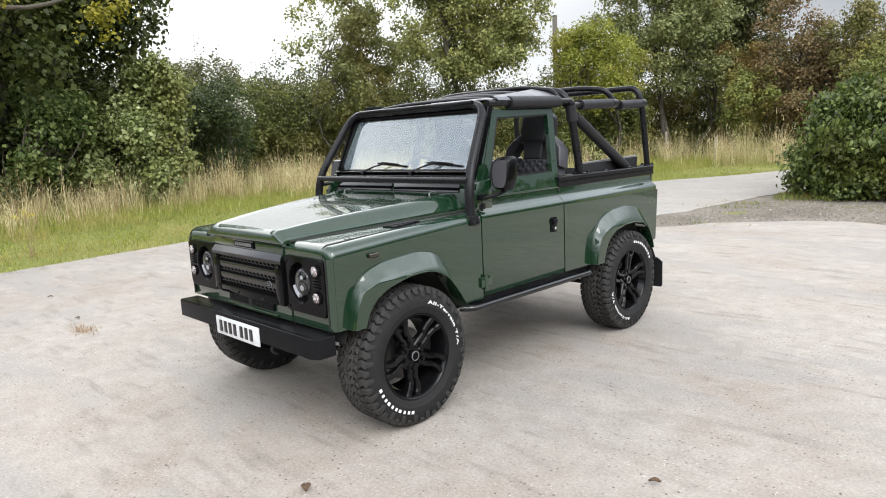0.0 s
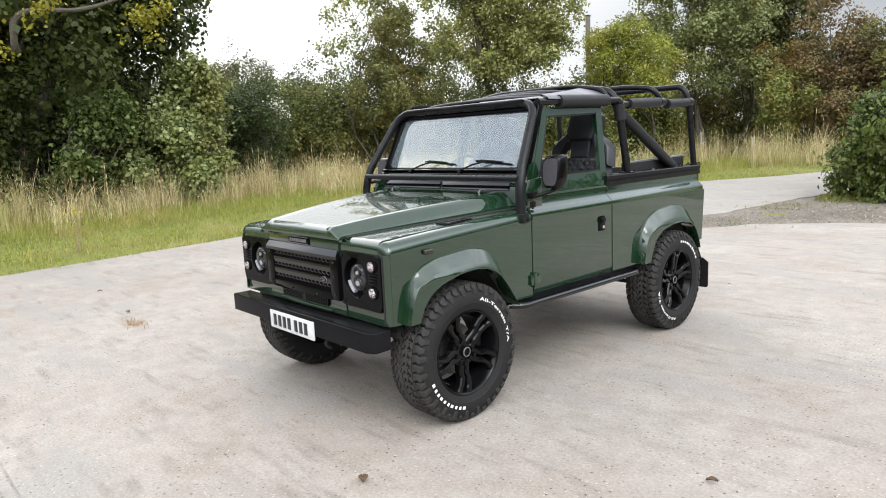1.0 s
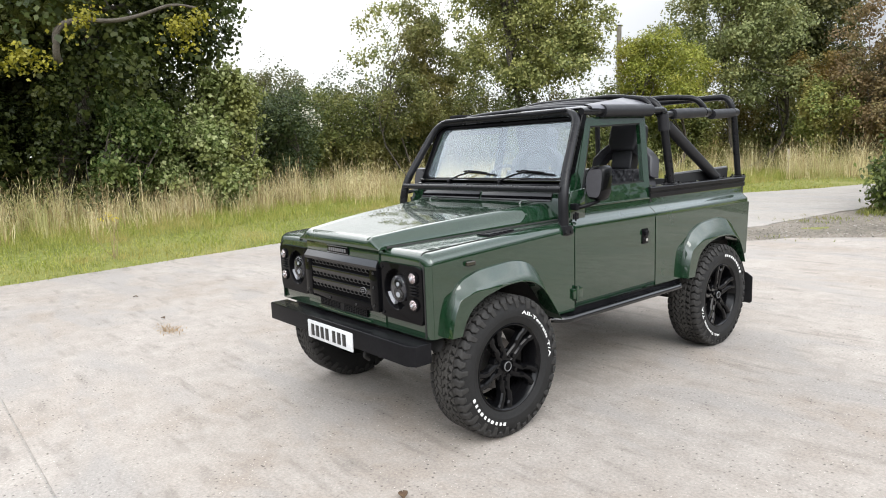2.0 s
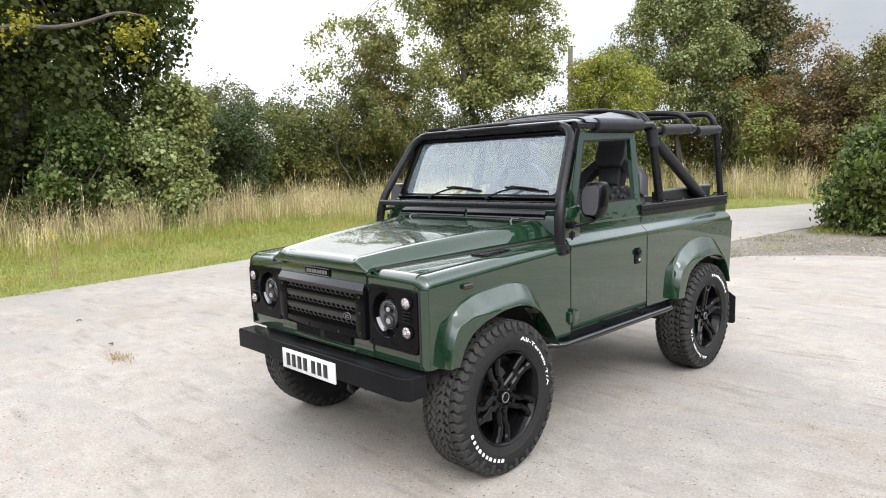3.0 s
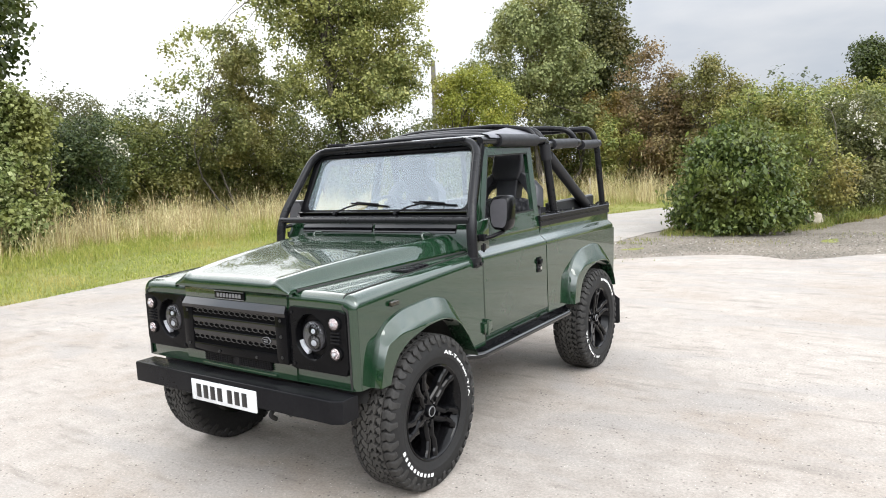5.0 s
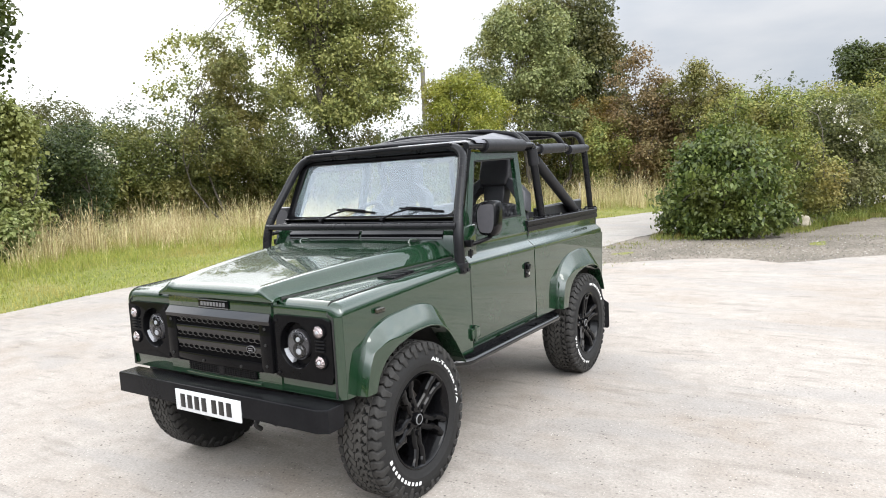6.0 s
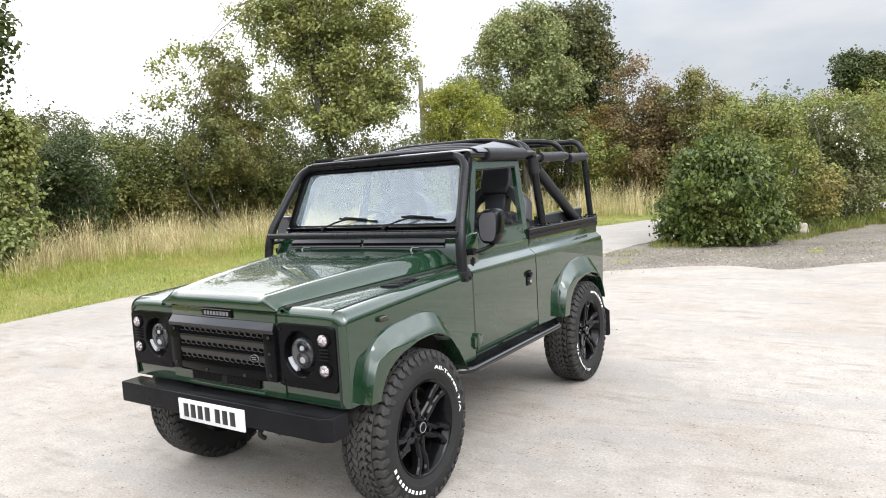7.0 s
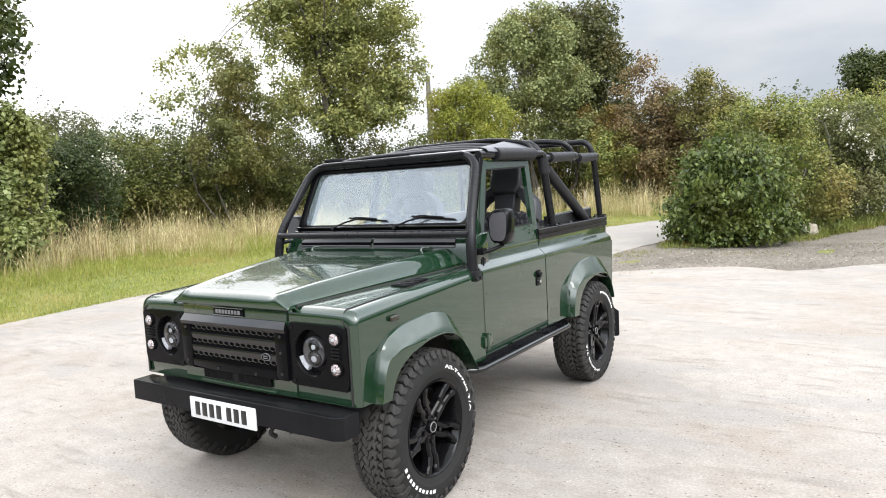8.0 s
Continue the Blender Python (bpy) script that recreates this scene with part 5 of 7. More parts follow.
# soft roof panel between the screen and the bow
rows = []
for v_ in np.linspace(0, 1, 14):
    y = 0.80 + 0.80 * v_
    row = []
    for u in np.linspace(-1, 1, 33):
        h = 1.842 + 0.098 * v_ ** 1.1 * (1 - abs(u) ** 3.2) + 0.004 * math.sin(9 * u + 4 * v_)
        row.append((u * 0.715, y, h))
    rows.append(row)
bm = bmesh.new()
rows = [r_[2:-2] for r_ in rows]
grid(bm, rows)
grid(bm, [[(x, y, z - 0.012) for x, y, z in r_] for r_ in rows])
for r_ in (rows[0], rows[-1]):
    grid(bm, [r_, [(x, y, z - 0.012) for x, y, z in r_]])
roof = part("roof_cover", bm, M["fabric"], car, "dark grey vinyl roof cover", smooth=60)
for s in (1, -1):
    # grey side gusset from the rail up to the shoulder of the bow
    rows = []
    for v_ in np.linspace(0, 1, 10):
        y = 0.92 + 0.68 * v_
        w_ = 0.04 + 0.20 * v_
        rows.append([(0.735, y, 1.845), (0.722, y, 1.862 + 0.012 * v_), (0.715 - w_ * 0.5, y, 1.872 + 0.052 * v_), (0.715 - w_, y, 1.876 + 0.078 * v_), (0.705 - w_, y, 1.862 + 0.070 * v_)])
    if s < 0:
        continue
    bm = bmesh.new()
    grid(bm, rows)
    part("roof_gusset", mirrored(bm, s), M["vinyl"], roof, "pale grey vinyl side gusset")
# added pale strip stands in for sky reflected on the header's near half
part("edge_trim", bx(0.16, 0.69, 0.865, 0.935, 1.850, 1.862, bev=0.004), M["sky_strip"], roof, "pale strip for the sky's sheen on the near roof edge")
for y, lift, r_ in ((1.02, 0.030, 0.013), (1.24, 0.058, 0.015), (1.45, 0.084, 0.017)):
    line = [(u * 0.66, y, 1.846 + lift * (1 - abs(u) ** 3.2) + 0.010) for u in np.linspace(-1, 1, 17)]
    part("roof_fold", tb(line, r_, seg=10), M["leather"], roof, "folded edge of the black roof cloth")
part("rolled_flap", bx(-0.72, -0.60, 0.95, 1.60, 1.862, 1.892, bev=0.012, seg=3), M["fabric"], roof)
part("header_rail", tb([(-0.60, 0.828, 1.835), (0.60, 0.828, 1.835)], 0.020), M["satin"], roof)
for x in (-0.25, 0.30):
    part("sun_visor", bx(x - 0.16, x + 0.16, 0.86, 0.88, 1.745, 1.80, bev=0.006), M["plastic"], car)


# wheels: built once about the x axis, outer side towards +x
def text_mesh(word, size, depth):
    cu = bpy.data.curves.new("lettering", "FONT")
    cu.body, cu.size, cu.extrude, cu.resolution_u = word, size, depth, 3
    cu.offset = 0.0007
    cu.space_character = 1.12
    ob = new("lettering_source", cu)
    bpy.context.view_layer.update()
    me = bpy.data.meshes.new_from_object(ob.evaluated_get(bpy.context.evaluated_depsgraph_get()))
    bpy.data.objects.remove(ob)
    return me


def build_wheel():
    bm = bmesh.new()
    lathe(bm, [(0.225, 0.060), (0.232, 0.105), (0.236, 0.112), (0.245, 0.114), (0.248, 0.118), (0.246, 0.124), (0.240, 0.126), (0.234, 0.122), (0.228, 0.112), (0.218, 0.070), (0.206, 0.040), (0.205, -0.11), (0.24, -0.12)], 72)
    wh = part("wheel", bm, M["alloy"], car, "gloss black five twin-spoke alloy wheel with all-terrain tyre")
    prof = [(0.238, -0.118), (0.250, -0.124), (0.30, -0.137), (0.345, -0.132), (0.370, -0.118), (0.377, -0.10), (0.3775, -0.05), (0.378, 0.0), (0.3775, 0.05), (0.377, 0.10), (0.370, 0.118),
            (0.358, 0.126), (0.345, 0.1315), (0.335, 0.1335), (0.333, 0.1350), (0.300, 0.1372), (0.285, 0.1368), (0.283, 0.1350), (0.265, 0.1305), (0.252, 0.1245), (0.242, 0.118)]
    bm = bmesh.new()
    lathe(bm, prof, 96)
    part("tyre", bm, M["rubber"], wh)
    # tread: staggered cells bent into interlocking waves
    bm = bmesh.new()
    pitch, wide_x = 54, 0.0325
    step = 2 * math.pi / pitch
    corner = [(0.667, 0.0), (0.333, 0.5), (-0.333, 0.5), (-0.667, 0.0), (-0.333, -0.5), (0.333, -0.5)]
    cell = [(a[0] + (c[0] - a[0]) * f, a[1] + (c[1] - a[1]) * f) for a, c in zip(corner, corner[1:] + corner[:1]) for f in (0.08, 0.36, 0.64, 0.92)]

    def put(u, x, r_):
        return bm.verts.new((x, r_ * math.sin(u), r_ * math.cos(u)))

    def wave(x, u):
        w2 = 2 * math.pi
        return x + 0.17 * math.sin(w2 * u + 2.1 * x), u + 0.24 * math.sin(w2 * 0.62 * x + 0.8) + 0.15 * math.sin(w2 * (u + 0.8 * x))

    for col in range(-2, 3):
        for k in range(pitch):
            ring = [wave(col + x * 0.79, k + 0.5 * (col % 2) + u * 0.80) for x, u in cell]
            mid_x, mid_u = sum(p[0] for p in ring) / 24, sum(p[1] for p in ring) / 24
            top = [put((mid_u + (u - mid_u) * 0.97) * step, (mid_x + (x - mid_x) * 0.97) * wide_x, 0.3985 - 0.2 * (x * wide_x) ** 2) for x, u in ring]
            low = [put(u * step, x * wide_x, 0.376) for x, u in ring]
            bm.faces.new(top)
            for i in range(24):
                j = (i + 1) % 24
                bm.faces.new((top[i], low[i], low[j], top[j]))
    # scalloped shoulder lugs, a long one beside each short one
    step = 2 * math.pi / 48
    for k in range(48):
        for side in (1, -1):
            longer = 0.332 if k % 2 else 0.356
            path = [(0.3975, 0.0845), (0.3970, 0.100), (0.3945, 0.110), (0.390, 0.1185), (0.382, 0.1265), (0.371, 0.1325), (longer + 0.006, 0.1385), (longer, 0.1365)]
            base = [(0.380, 0.084), (0.380, 0.098), (0.376, 0.106), (0.371, 0.111), (0.367, 0.115), (0.360, 0.1215), (longer + 0.002, 0.130), (longer - 0.002, 0.131)]
            rows = []
            for i, ((r_, x), (rb, xb)) in enumerate(zip(path, base)):
                zig = (0.0, 0.10, 0.20, 0.06, -0.10, -0.04, 0.06, 0.06)[i] * (1 if k % 2 else 0.7)
                half = (0.43, 0.45, 0.40, 0.46, 0.44, 0.36, 0.30, 0.20)[i]
                c = (k + 0.1 * side + zig) * step
                rows.append([put(c + f * half * step, (xb if abs(f) == 1 else x - 0.0012 * (abs(f) > 0.8)) * side, rb if abs(f) == 1 else r_ - 0.0012 * (abs(f) > 0.8)) for f in (-1, -0.86, -0.6, 0, 0.6, 0.86, 1)])
            for ra, rb_ in zip(rows, rows[1:]):
                for i in range(6):
                    bm.faces.new((ra[i], ra[i + 1], rb_[i + 1], rb_[i]))
            bm.faces.new(rows[0][::-1])
            bm.faces.new(rows[-1])
    tread = tagged(part("tread", bm, M["tread"], wh, "chunky all-terrain tread blocks", smooth=0), kind="stuff")
    tread.data.materials.append(M["shoulder"])
    for p in tread.data.polygons:
        p.material_index = 1 if abs(p.center.x) > 0.0835 else 0
    # raised white lettering
    me = text_mesh("All-Terrain T/A", 0.043, 0.0012)
    for v in me.vertices:
        a = v.co.x / 0.305 * 1.30 + radians(16)
        rr = 0.302 + v.co.y * 0.62
        x = 0.1385 + v.co.z - 0.004 * abs(rr - 0.305) / 0.02
        v.co = (x, rr * math.sin(a), rr * math.cos(a))
    link_mesh("lettering", me, M["white"], wh, "raised white sidewall lettering", 0)
    bm = bmesh.new()
    for k in range(10):
        a0 = radians(192 + k * 6.2)
        a1 = a0 + radians(2.6 if k % 3 else 3.4)
        pts = [(r_, a) for r_, a in ((0.303, a0), (0.320, a0), (0.320, a1), (0.303, a1))]
        lo = [bm.verts.new((0.135, r_ * math.sin(a), r_ * math.cos(a))) for r_, a in pts]
        hi = [bm.verts.new((0.1392, r_ * math.sin(a), r_ * math.cos(a))) for r_, a in pts]
        bm.faces.new(hi)
        for i in range(4):
            j = (i + 1) % 4
            bm.faces.new((lo[i], lo[j], hi[j], hi[i]))
    part("sidewall_bars", bm, M["white"], wh, "row of raised white bars", smooth=0)

    # spokes
    def leg(sign):
        # a jog half way out gives the saw-tooth line
        line = [(0.045, 0.022, 0.0, 0.0180, 0.086), (0.108, 0.021, 0.001, 0.0165, 0.096), (0.128, 0.021, -0.001, 0.0158, 0.100), (0.146, 0.024, -0.009, 0.0156, 0.105), (0.190, 0.031, -0.007, 0.0165, 0.112), (0.206, 0.034, 0.001, 0.0175, 0.115), (0.240, 0.041, 0.003, 0.0205, 0.119)]
        bm = bmesh.new()
        rows = []
        for r_, off, jog, half, f in line:
            off = sign * off + jog
            rows.append([(f - 0.045, off - half * 1.15, r_), (f - 0.010, off - half * 1.05, r_), (f, off - half * 0.62, r_), (f + 0.0015, off, r_), (f, off + half * 0.62, r_), (f - 0.010, off + half * 1.05, r_), (f - 0.045, off + half * 1.15, r_)])
        grid(bm, rows)
        return bm

    first = [part("spoke", leg(k), M["alloy"], wh, smooth=10) for k in (1, -1)]
    for i in range(5):
        turn = Matrix.Rotation(radians(27 - 72 * i), 4, "X")
        for ob in first:
            o = ob if i == 0 else ob.copy()
            if i:
                scene.collection.objects.link(o)
            o.matrix_basis = turn
    bm = bmesh.new()
    lathe(bm, [(0.001, 0.080), (0.040, 0.080), (0.084, 0.079), (0.092, 0.073), (0.094, 0.03)], 40)
    part("hub", bm, M["alloy"], wh)
    bm = bmesh.new()
    lathe(bm, [(0.0005, 0.1015), (0.020, 0.1010), (0.027, 0.0985), (0.031, 0.094), (0.033, 0.078)], 36)
    cap = part("hub_cap", bm, M["gloss"], wh, "centre cap with a bright ring")
    bm = bmesh.new()
    lathe(bm, [(0.022, 0.0995), (0.0235, 0.1025), (0.0265, 0.1025), (0.0285, 0.0985)], 36)
    part("cap_ring", bm, M["grey"], cap)
    bm = bmesh.new()
    lathe(bm, [(0.0005, 0.1030), (0.0155, 0.1028), (0.0165, 0.1012)], 24)
    part("cap_emblem", bm, M["gloss"], cap)
    nut = tb([(0.070, 0, 0.070), (0.100, 0, 0.070)], 0.0125, seg=6)
    tube(nut, [(0.070, 0, 0.070), (0.084, 0, 0.070)], 0.020, seg=16)
    nut = part("lug_nut", nut, M["alloy"], wh, smooth=30)
    nut.matrix_basis = Matrix.Rotation(radians(27), 4, "X")
    for i in range(1, 5):
        o = nut.copy()
        scene.collection.objects.link(o)
        o.matrix_basis = Matrix.Rotation(radians(27 + 72 * i), 4, "X")
    bm = bmesh.new()
    lathe(bm, [(0.001, -0.01), (0.148, -0.01), (0.150, -0.03), (0.001, -0.03)], 40)
    part("brake_disc", bm, M["disc"], wh)
    return wh


wheel = build_wheel()
wheel.matrix_basis = pose(0.757, 0, 0.395) @ Matrix.Diagonal((0.93, 1, 1, 1))
copy_thing(wheel, pose(0.757, 2.36, 0.395) @ Matrix.Rotation(radians(-172), 4, "X"))
copy_thing(wheel, pose(-0.757, 0, 0.395, 0, 0, 180))
copy_thing(wheel, pose(-0.757, 2.36, 0.395, 0, 0, 180))



# body proportions: the drawing's stations (first row) laid on the true ones (second row), mirrored across the car
ACROSS = ((0, 0.418, 0.722, 0.786, 0.822, 0.95), (0, 0.400, 0.700, 0.766, 0.811, 0.937))
ALONG = ((-0.80, -0.694, -0.576, -0.50, -0.30, 0, 0.645, 1.32, 1.46, 2.30, 2.84, 2.94), (-0.725, -0.624, -0.514, -0.442, -0.275, 0, 0.652, 1.395, 1.53, 2.375, 2.925, 2.975))
UP = ((0, 0.70, 1.032, 1.302, 1.85, 2.1), (0, 0.703, 1.012, 1.283, 1.822, 2.065))
rolling = {wheel, *[o for o in car.children if o.name.startswith(("wheel.", "axle"))]}
for ob in car.children_recursive:
    if ob in rolling or ob.parent in rolling or ob.parent.parent in rolling:
        continue
    co = np.empty(len(ob.data.vertices) * 3, dtype=np.float32)
    ob.data.vertices.foreach_get("co", co)
    co = co.reshape(-1, 3)
    co[:, 0] = np.sign(co[:, 0]) * np.interp(np.abs(co[:, 0]), *ACROSS)
    co[:, 1] = np.interp(co[:, 1], *ALONG)
    co[:, 2] = np.interp(co[:, 2], *UP)
    ob.data.vertices.foreach_set("co", co.ravel())
    ob.data.update()


# ---- plants ----
def crown_lobes(c, rx, ry, rz, count, size, seed, low=-1.0):
    """Clumps (centre and radius) spread through an ellipsoid, more of them near its outside."""
    r = np.random.default_rng(seed)
    out = []
    while len(out) < count:
        d = r.normal(size=3)
        d /= np.linalg.norm(d)
        if d[2] < low:
            continue
        f = r.random() ** 0.45
        s = size * r.uniform(0.6, 1.35)
        out.append((c[0] + d[0] * rx * f, c[1] + d[1] * ry * f, c[2] + d[2] * rz * f, s))
    return np.array(out)


def leaf_mesh(name, lobes, count, leaf, mat, parent, seed, droop=0.2, shape=0.45, tight=0.25, twiggy=0.0):
    """Leaves in sprays on the outside and through the inside of each clump."""
    r = np.random.default_rng(seed)
    count, leaf = int(count * 1.75), leaf * 0.73
    w = lobes[:, 3] ** 2
    sprays = max(8, count // 9)
    which = r.choice(len(lobes), sprays, p=w / w.sum())
    d = r.normal(size=(sprays, 3))
    d /= np.linalg.norm(d, axis=1)[:, None]
    d[:, 2] = np.where(r.random(sprays) < 0.6, np.abs(d[:, 2]), d[:, 2])
    rad = np.clip(1 - np.abs(r.normal(size=sprays)) * tight, 0.15, 1.0) + twiggy * r.random(sprays) ** 3
    sc = lobes[which, :3] + d * (lobes[which, 3] * rad)[:, None]
    per = 9
    c = np.repeat(sc, per, axis=0) + r.normal(size=(sprays * per, 3)) * leaf * 1.25
    out = np.repeat(d, per, axis=0)
    n = out * 0.85 + r.normal(size=c.shape) * 0.55 + np.array((0, 0, 0.45))
    n /= np.linalg.norm(n, axis=1)[:, None]
    a = np.cross(n, r.normal(size=c.shape))
    a /= np.linalg.norm(a, axis=1)[:, None]
    a[:, 2] -= droop
    b = np.cross(n, a)
    s = leaf * r.uniform(0.6, 1.3, len(c))[:, None]
    quad = np.stack([c - a * s * 0.5, c + b * s * shape - a * s * 0.08, c + a * s * 0.55 - n * s * 0.12, c - b * s * shape - a * s * 0.08], axis=1)
    quad = quad[quad[:, :, 2].min(axis=1) > 0.0]
    return soup(name, quad, 4, mat, parent)


def limb(bm, a, b, r0, r1, seed, seg=6, sag=0.12):
    r = np.random.default_rng(seed)
    a, b = np.array(a, float), np.array(b, float)
    k = 7
    ln = np.linalg.norm(b - a)
    pts, rad = [], []
    off = r.normal(size=3) * ln * 0.13
    for i in range(k):
        t = i / (k - 1)
        p = a + (b - a) * t + off * math.sin(math.pi * t) + np.array((0, 0, sag * ln * math.sin(math.pi * t)))
        pts.append(tuple(p))
        rad.append(r0 + (r1 - r0) * t ** 0.8)
    tube(bm, pts, r0, seg=seg, radii=rad)
    return np.array(pts)


def plant(name, label, base, lobes, leaves, leaf, mat, seed, trunk=0.0, stems=1, split=0.35, category="tree", group="", limbs=9, twigs=0, extra=(), **kw):
    """A tree or shrub: stems, limbs that run to its clumps, and a crown of leaves."""
    root = new(name)
    root.location = (0, 0, 0)
    r = np.random.default_rng(seed + 100)
    bm = bmesh.new()
    order = np.argsort(-lobes[:, 2])
    for s in range(stems):
        foot = np.array(base) + np.array((r.normal() * 0.25, r.normal() * 0.25, 0)) * (0.1 if stems > 1 else 0)
        foot[2] = ground_z(foot[0], foot[1]) - 0.1
        tip = lobes[order[s % len(order)], :3]
        head = foot + (tip - foot) * np.array((0.35, 0.35, 0.9))
        spine = limb(bm, foot, head, trunk, trunk * 0.25, seed + s, 9, 0.0)
        for i in r.choice(len(lobes), min(limbs, len(lobes)), replace=False):
            t = r.uniform(split, 0.85)
            st = np.array([np.interp(t, np.linspace(0, 1, len(spine)), spine[:, a]) for a in range(3)])
            en = lobes[i, :3]
            limb(bm, st, en, min(trunk * (1 - t) * 0.55 + 0.012, 0.09), 0.008, seed + 31 * s + int(i), 5)
    for i in range(twigs):
        lb = lobes[r.integers(len(lobes))]
        d = r.normal(size=3)
        d[2] = abs(d[2]) + 0.4
        d /= np.linalg.norm(d)
        limb(bm, lb[:3], lb[:3] + d * lb[3] * r.uniform(1.1, 1.7), 0.016, 0.004, seed + 500 + i, 4)
    part("trunk", bm, M["bark"], root)
    leaf_mesh("crown", lobes, leaves, leaf, mat, root, seed, **kw)
    for nm, lb, cnt, lf, mt in extra:
        tagged(leaf_mesh(nm, lb, cnt, lf, mt, root, seed + 7), kind="stuff")
    return tagged(root, label, category, group)


def lob(*rows):
    return np.array(rows, float)


# the big oak, with yellowing sprays, and the sycamores at its foot
lobes = np.vstack([crown_lobes((-18.6, 1.4, 6.6), 4.8, 5.1, 4.8, 110, 0.78, 1),
                   crown_lobes((-17.6, 4.3, 6.9), 1.5, 1.3, 2.8, 16, 0.75, 2), lob((-17.2, 6.1, 6.6, 0.4), (-17.0, 5.7, 7.2, 0.5), (-17.1, 6.4, 6.0, 0.25), (-17.0, 6.5, 6.7, 0.3), (-17.1, 6.2, 5.4, 0.3), (-17.0, 6.3, 7.4, 0.4), (-17.2, 6.4, 8.2, 0.5), (-17.2, 5.8, 4.8, 0.35))])
plant("oak_tree", "large dark green oak with a dense crown and yellowing sprays", (-18.8, 1.2, 0), lobes, 38000, 0.205, L["oak"], 11, 0.42, 1, limbs=16,
      extra=[("yellow_spray", lob((-13.2, 0.05, 3.88, 0.24), (-13.15, 0.40, 3.76, 0.15), (-13.3, -0.3, 3.8, 0.15), (-12.9, 1.25, 4.8, 0.24), (-13.0, 0.98, 4.52, 0.11), (-12.4, 3.1, 4.6, 0.24), (-12.4, 3.3, 4.22, 0.15), (-12.5, 2.7, 4.28, 0.13), (-12.5, 3.6, 4.9, 0.2)), 560, 0.12, L["golden"])])
plant("oak_tree", "dark green oak standing behind in the hedge", (-24.5, -1.0, 0), np.vstack([crown_lobes((-24.5, -1.0, 5.4), 3.4, 5.6, 5.2, 60, 1.2, 91), crown_lobes((-22.4, -0.6, 2.8), 1.2, 3.2, 2.2, 34, 0.8, 93)]), 12000, 0.44, L["oak"], 18, 0.3, 1, limbs=8)
plant("oak_tree", "dark green oak standing behind in the hedge", (-23.0, 4.2, 0), crown_lobes((-22.6, 3.9, 4.2), 2.4, 2.2, 4.0, 30, 1.0, 92), 5000, 0.40, L["oak"], 19, 0.25, 1, limbs=6)
bm = bmesh.new()
line = rounded([(-15.8, 1.25, 4.27), (-13.7, 0.78, 3.95), (-13.6, 0.80, 4.66), (-13.5, 1.24, 4.86), (-13.33, 1.88, 4.82), (-13.17, 2.46, 4.97), (-12.94, 3.18, 5.28), (-12.8, 3.7, 5.2)], 0.3)
tube(bm, line, 0.1, seg=9, radii=list(np.linspace(0.085, 0.028, len(line))))
tagged(part("bare_branch", bm, M["bark"], None), "crooked bare branch hanging from the oak", "branch")
# the hedge, the trees in it and the bushes by the gravel
plant("sycamore_bush", "broad-leaved green sycamore bush in the hedge", (-16.75, 3.15, 0), np.vstack([crown_lobes((-16.72, 3.24, 2.65), 0.94, 0.94, 0.94, 22, 0.27, 3),
    crown_lobes((-16.78, 3.04, 1.48), 1.26, 1.26, 0.9, 16, 0.36, 303)]),
    8500, 0.155, L["maple"], 12, 0.05, 3, category="shrub", group="hedge shrubs")
plant("sycamore_bush", "pale broad-leaved sycamore bush below the oak", (-16.99, 5.93, 0), np.vstack([crown_lobes((-16.99, 5.95, 3.19), 1.02, 1.02, 1.25, 30, 0.27, 8),
    crown_lobes((-16.72, 5.11, 2.09), 1.39, 1.39, 0.74, 22, 0.26, 4),
    crown_lobes((-16.74, 5.07, 1.04), 1.48, 1.48, 0.74, 16, 0.37, 304)]),
    13500, 0.15, L["pale"], 17, 0.07, 3, category="shrub", group="hedge shrubs")
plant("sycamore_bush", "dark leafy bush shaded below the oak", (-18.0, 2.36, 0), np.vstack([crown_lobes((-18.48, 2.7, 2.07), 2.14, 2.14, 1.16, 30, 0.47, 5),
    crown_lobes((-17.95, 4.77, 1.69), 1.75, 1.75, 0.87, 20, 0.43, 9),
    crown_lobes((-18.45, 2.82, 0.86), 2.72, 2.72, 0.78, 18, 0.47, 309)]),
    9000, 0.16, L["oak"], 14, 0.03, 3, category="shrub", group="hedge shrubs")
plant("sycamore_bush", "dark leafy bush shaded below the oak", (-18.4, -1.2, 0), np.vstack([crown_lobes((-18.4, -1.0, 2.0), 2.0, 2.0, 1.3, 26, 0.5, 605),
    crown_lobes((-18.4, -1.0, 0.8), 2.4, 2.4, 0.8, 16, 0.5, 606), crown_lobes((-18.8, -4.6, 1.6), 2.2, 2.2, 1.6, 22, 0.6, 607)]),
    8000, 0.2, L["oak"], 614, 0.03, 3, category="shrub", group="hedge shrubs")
plant("dark_shrub", "dark blue-green shrub in the hedge", (-19.14, 9.02, 0), np.vstack([crown_lobes((-19.08, 9.13, 2.83), 1.43, 1.43, 1.43, 34, 0.47, 7),
    crown_lobes((-19.2, 8.88, 1.36), 1.52, 1.52, 0.87, 14, 0.48, 307)]),
    12000, 0.1, L["dark"], 16, 0.06, 3, category="shrub", group="hedge shrubs", extra=[("pale_tip", lob((-17.66, 9.11, 3.07, 0.22), (-17.55, 9.34, 2.83, 0.19), (-17.78, 8.89, 3.26, 0.15)), 110, 0.09, L["flower"])])
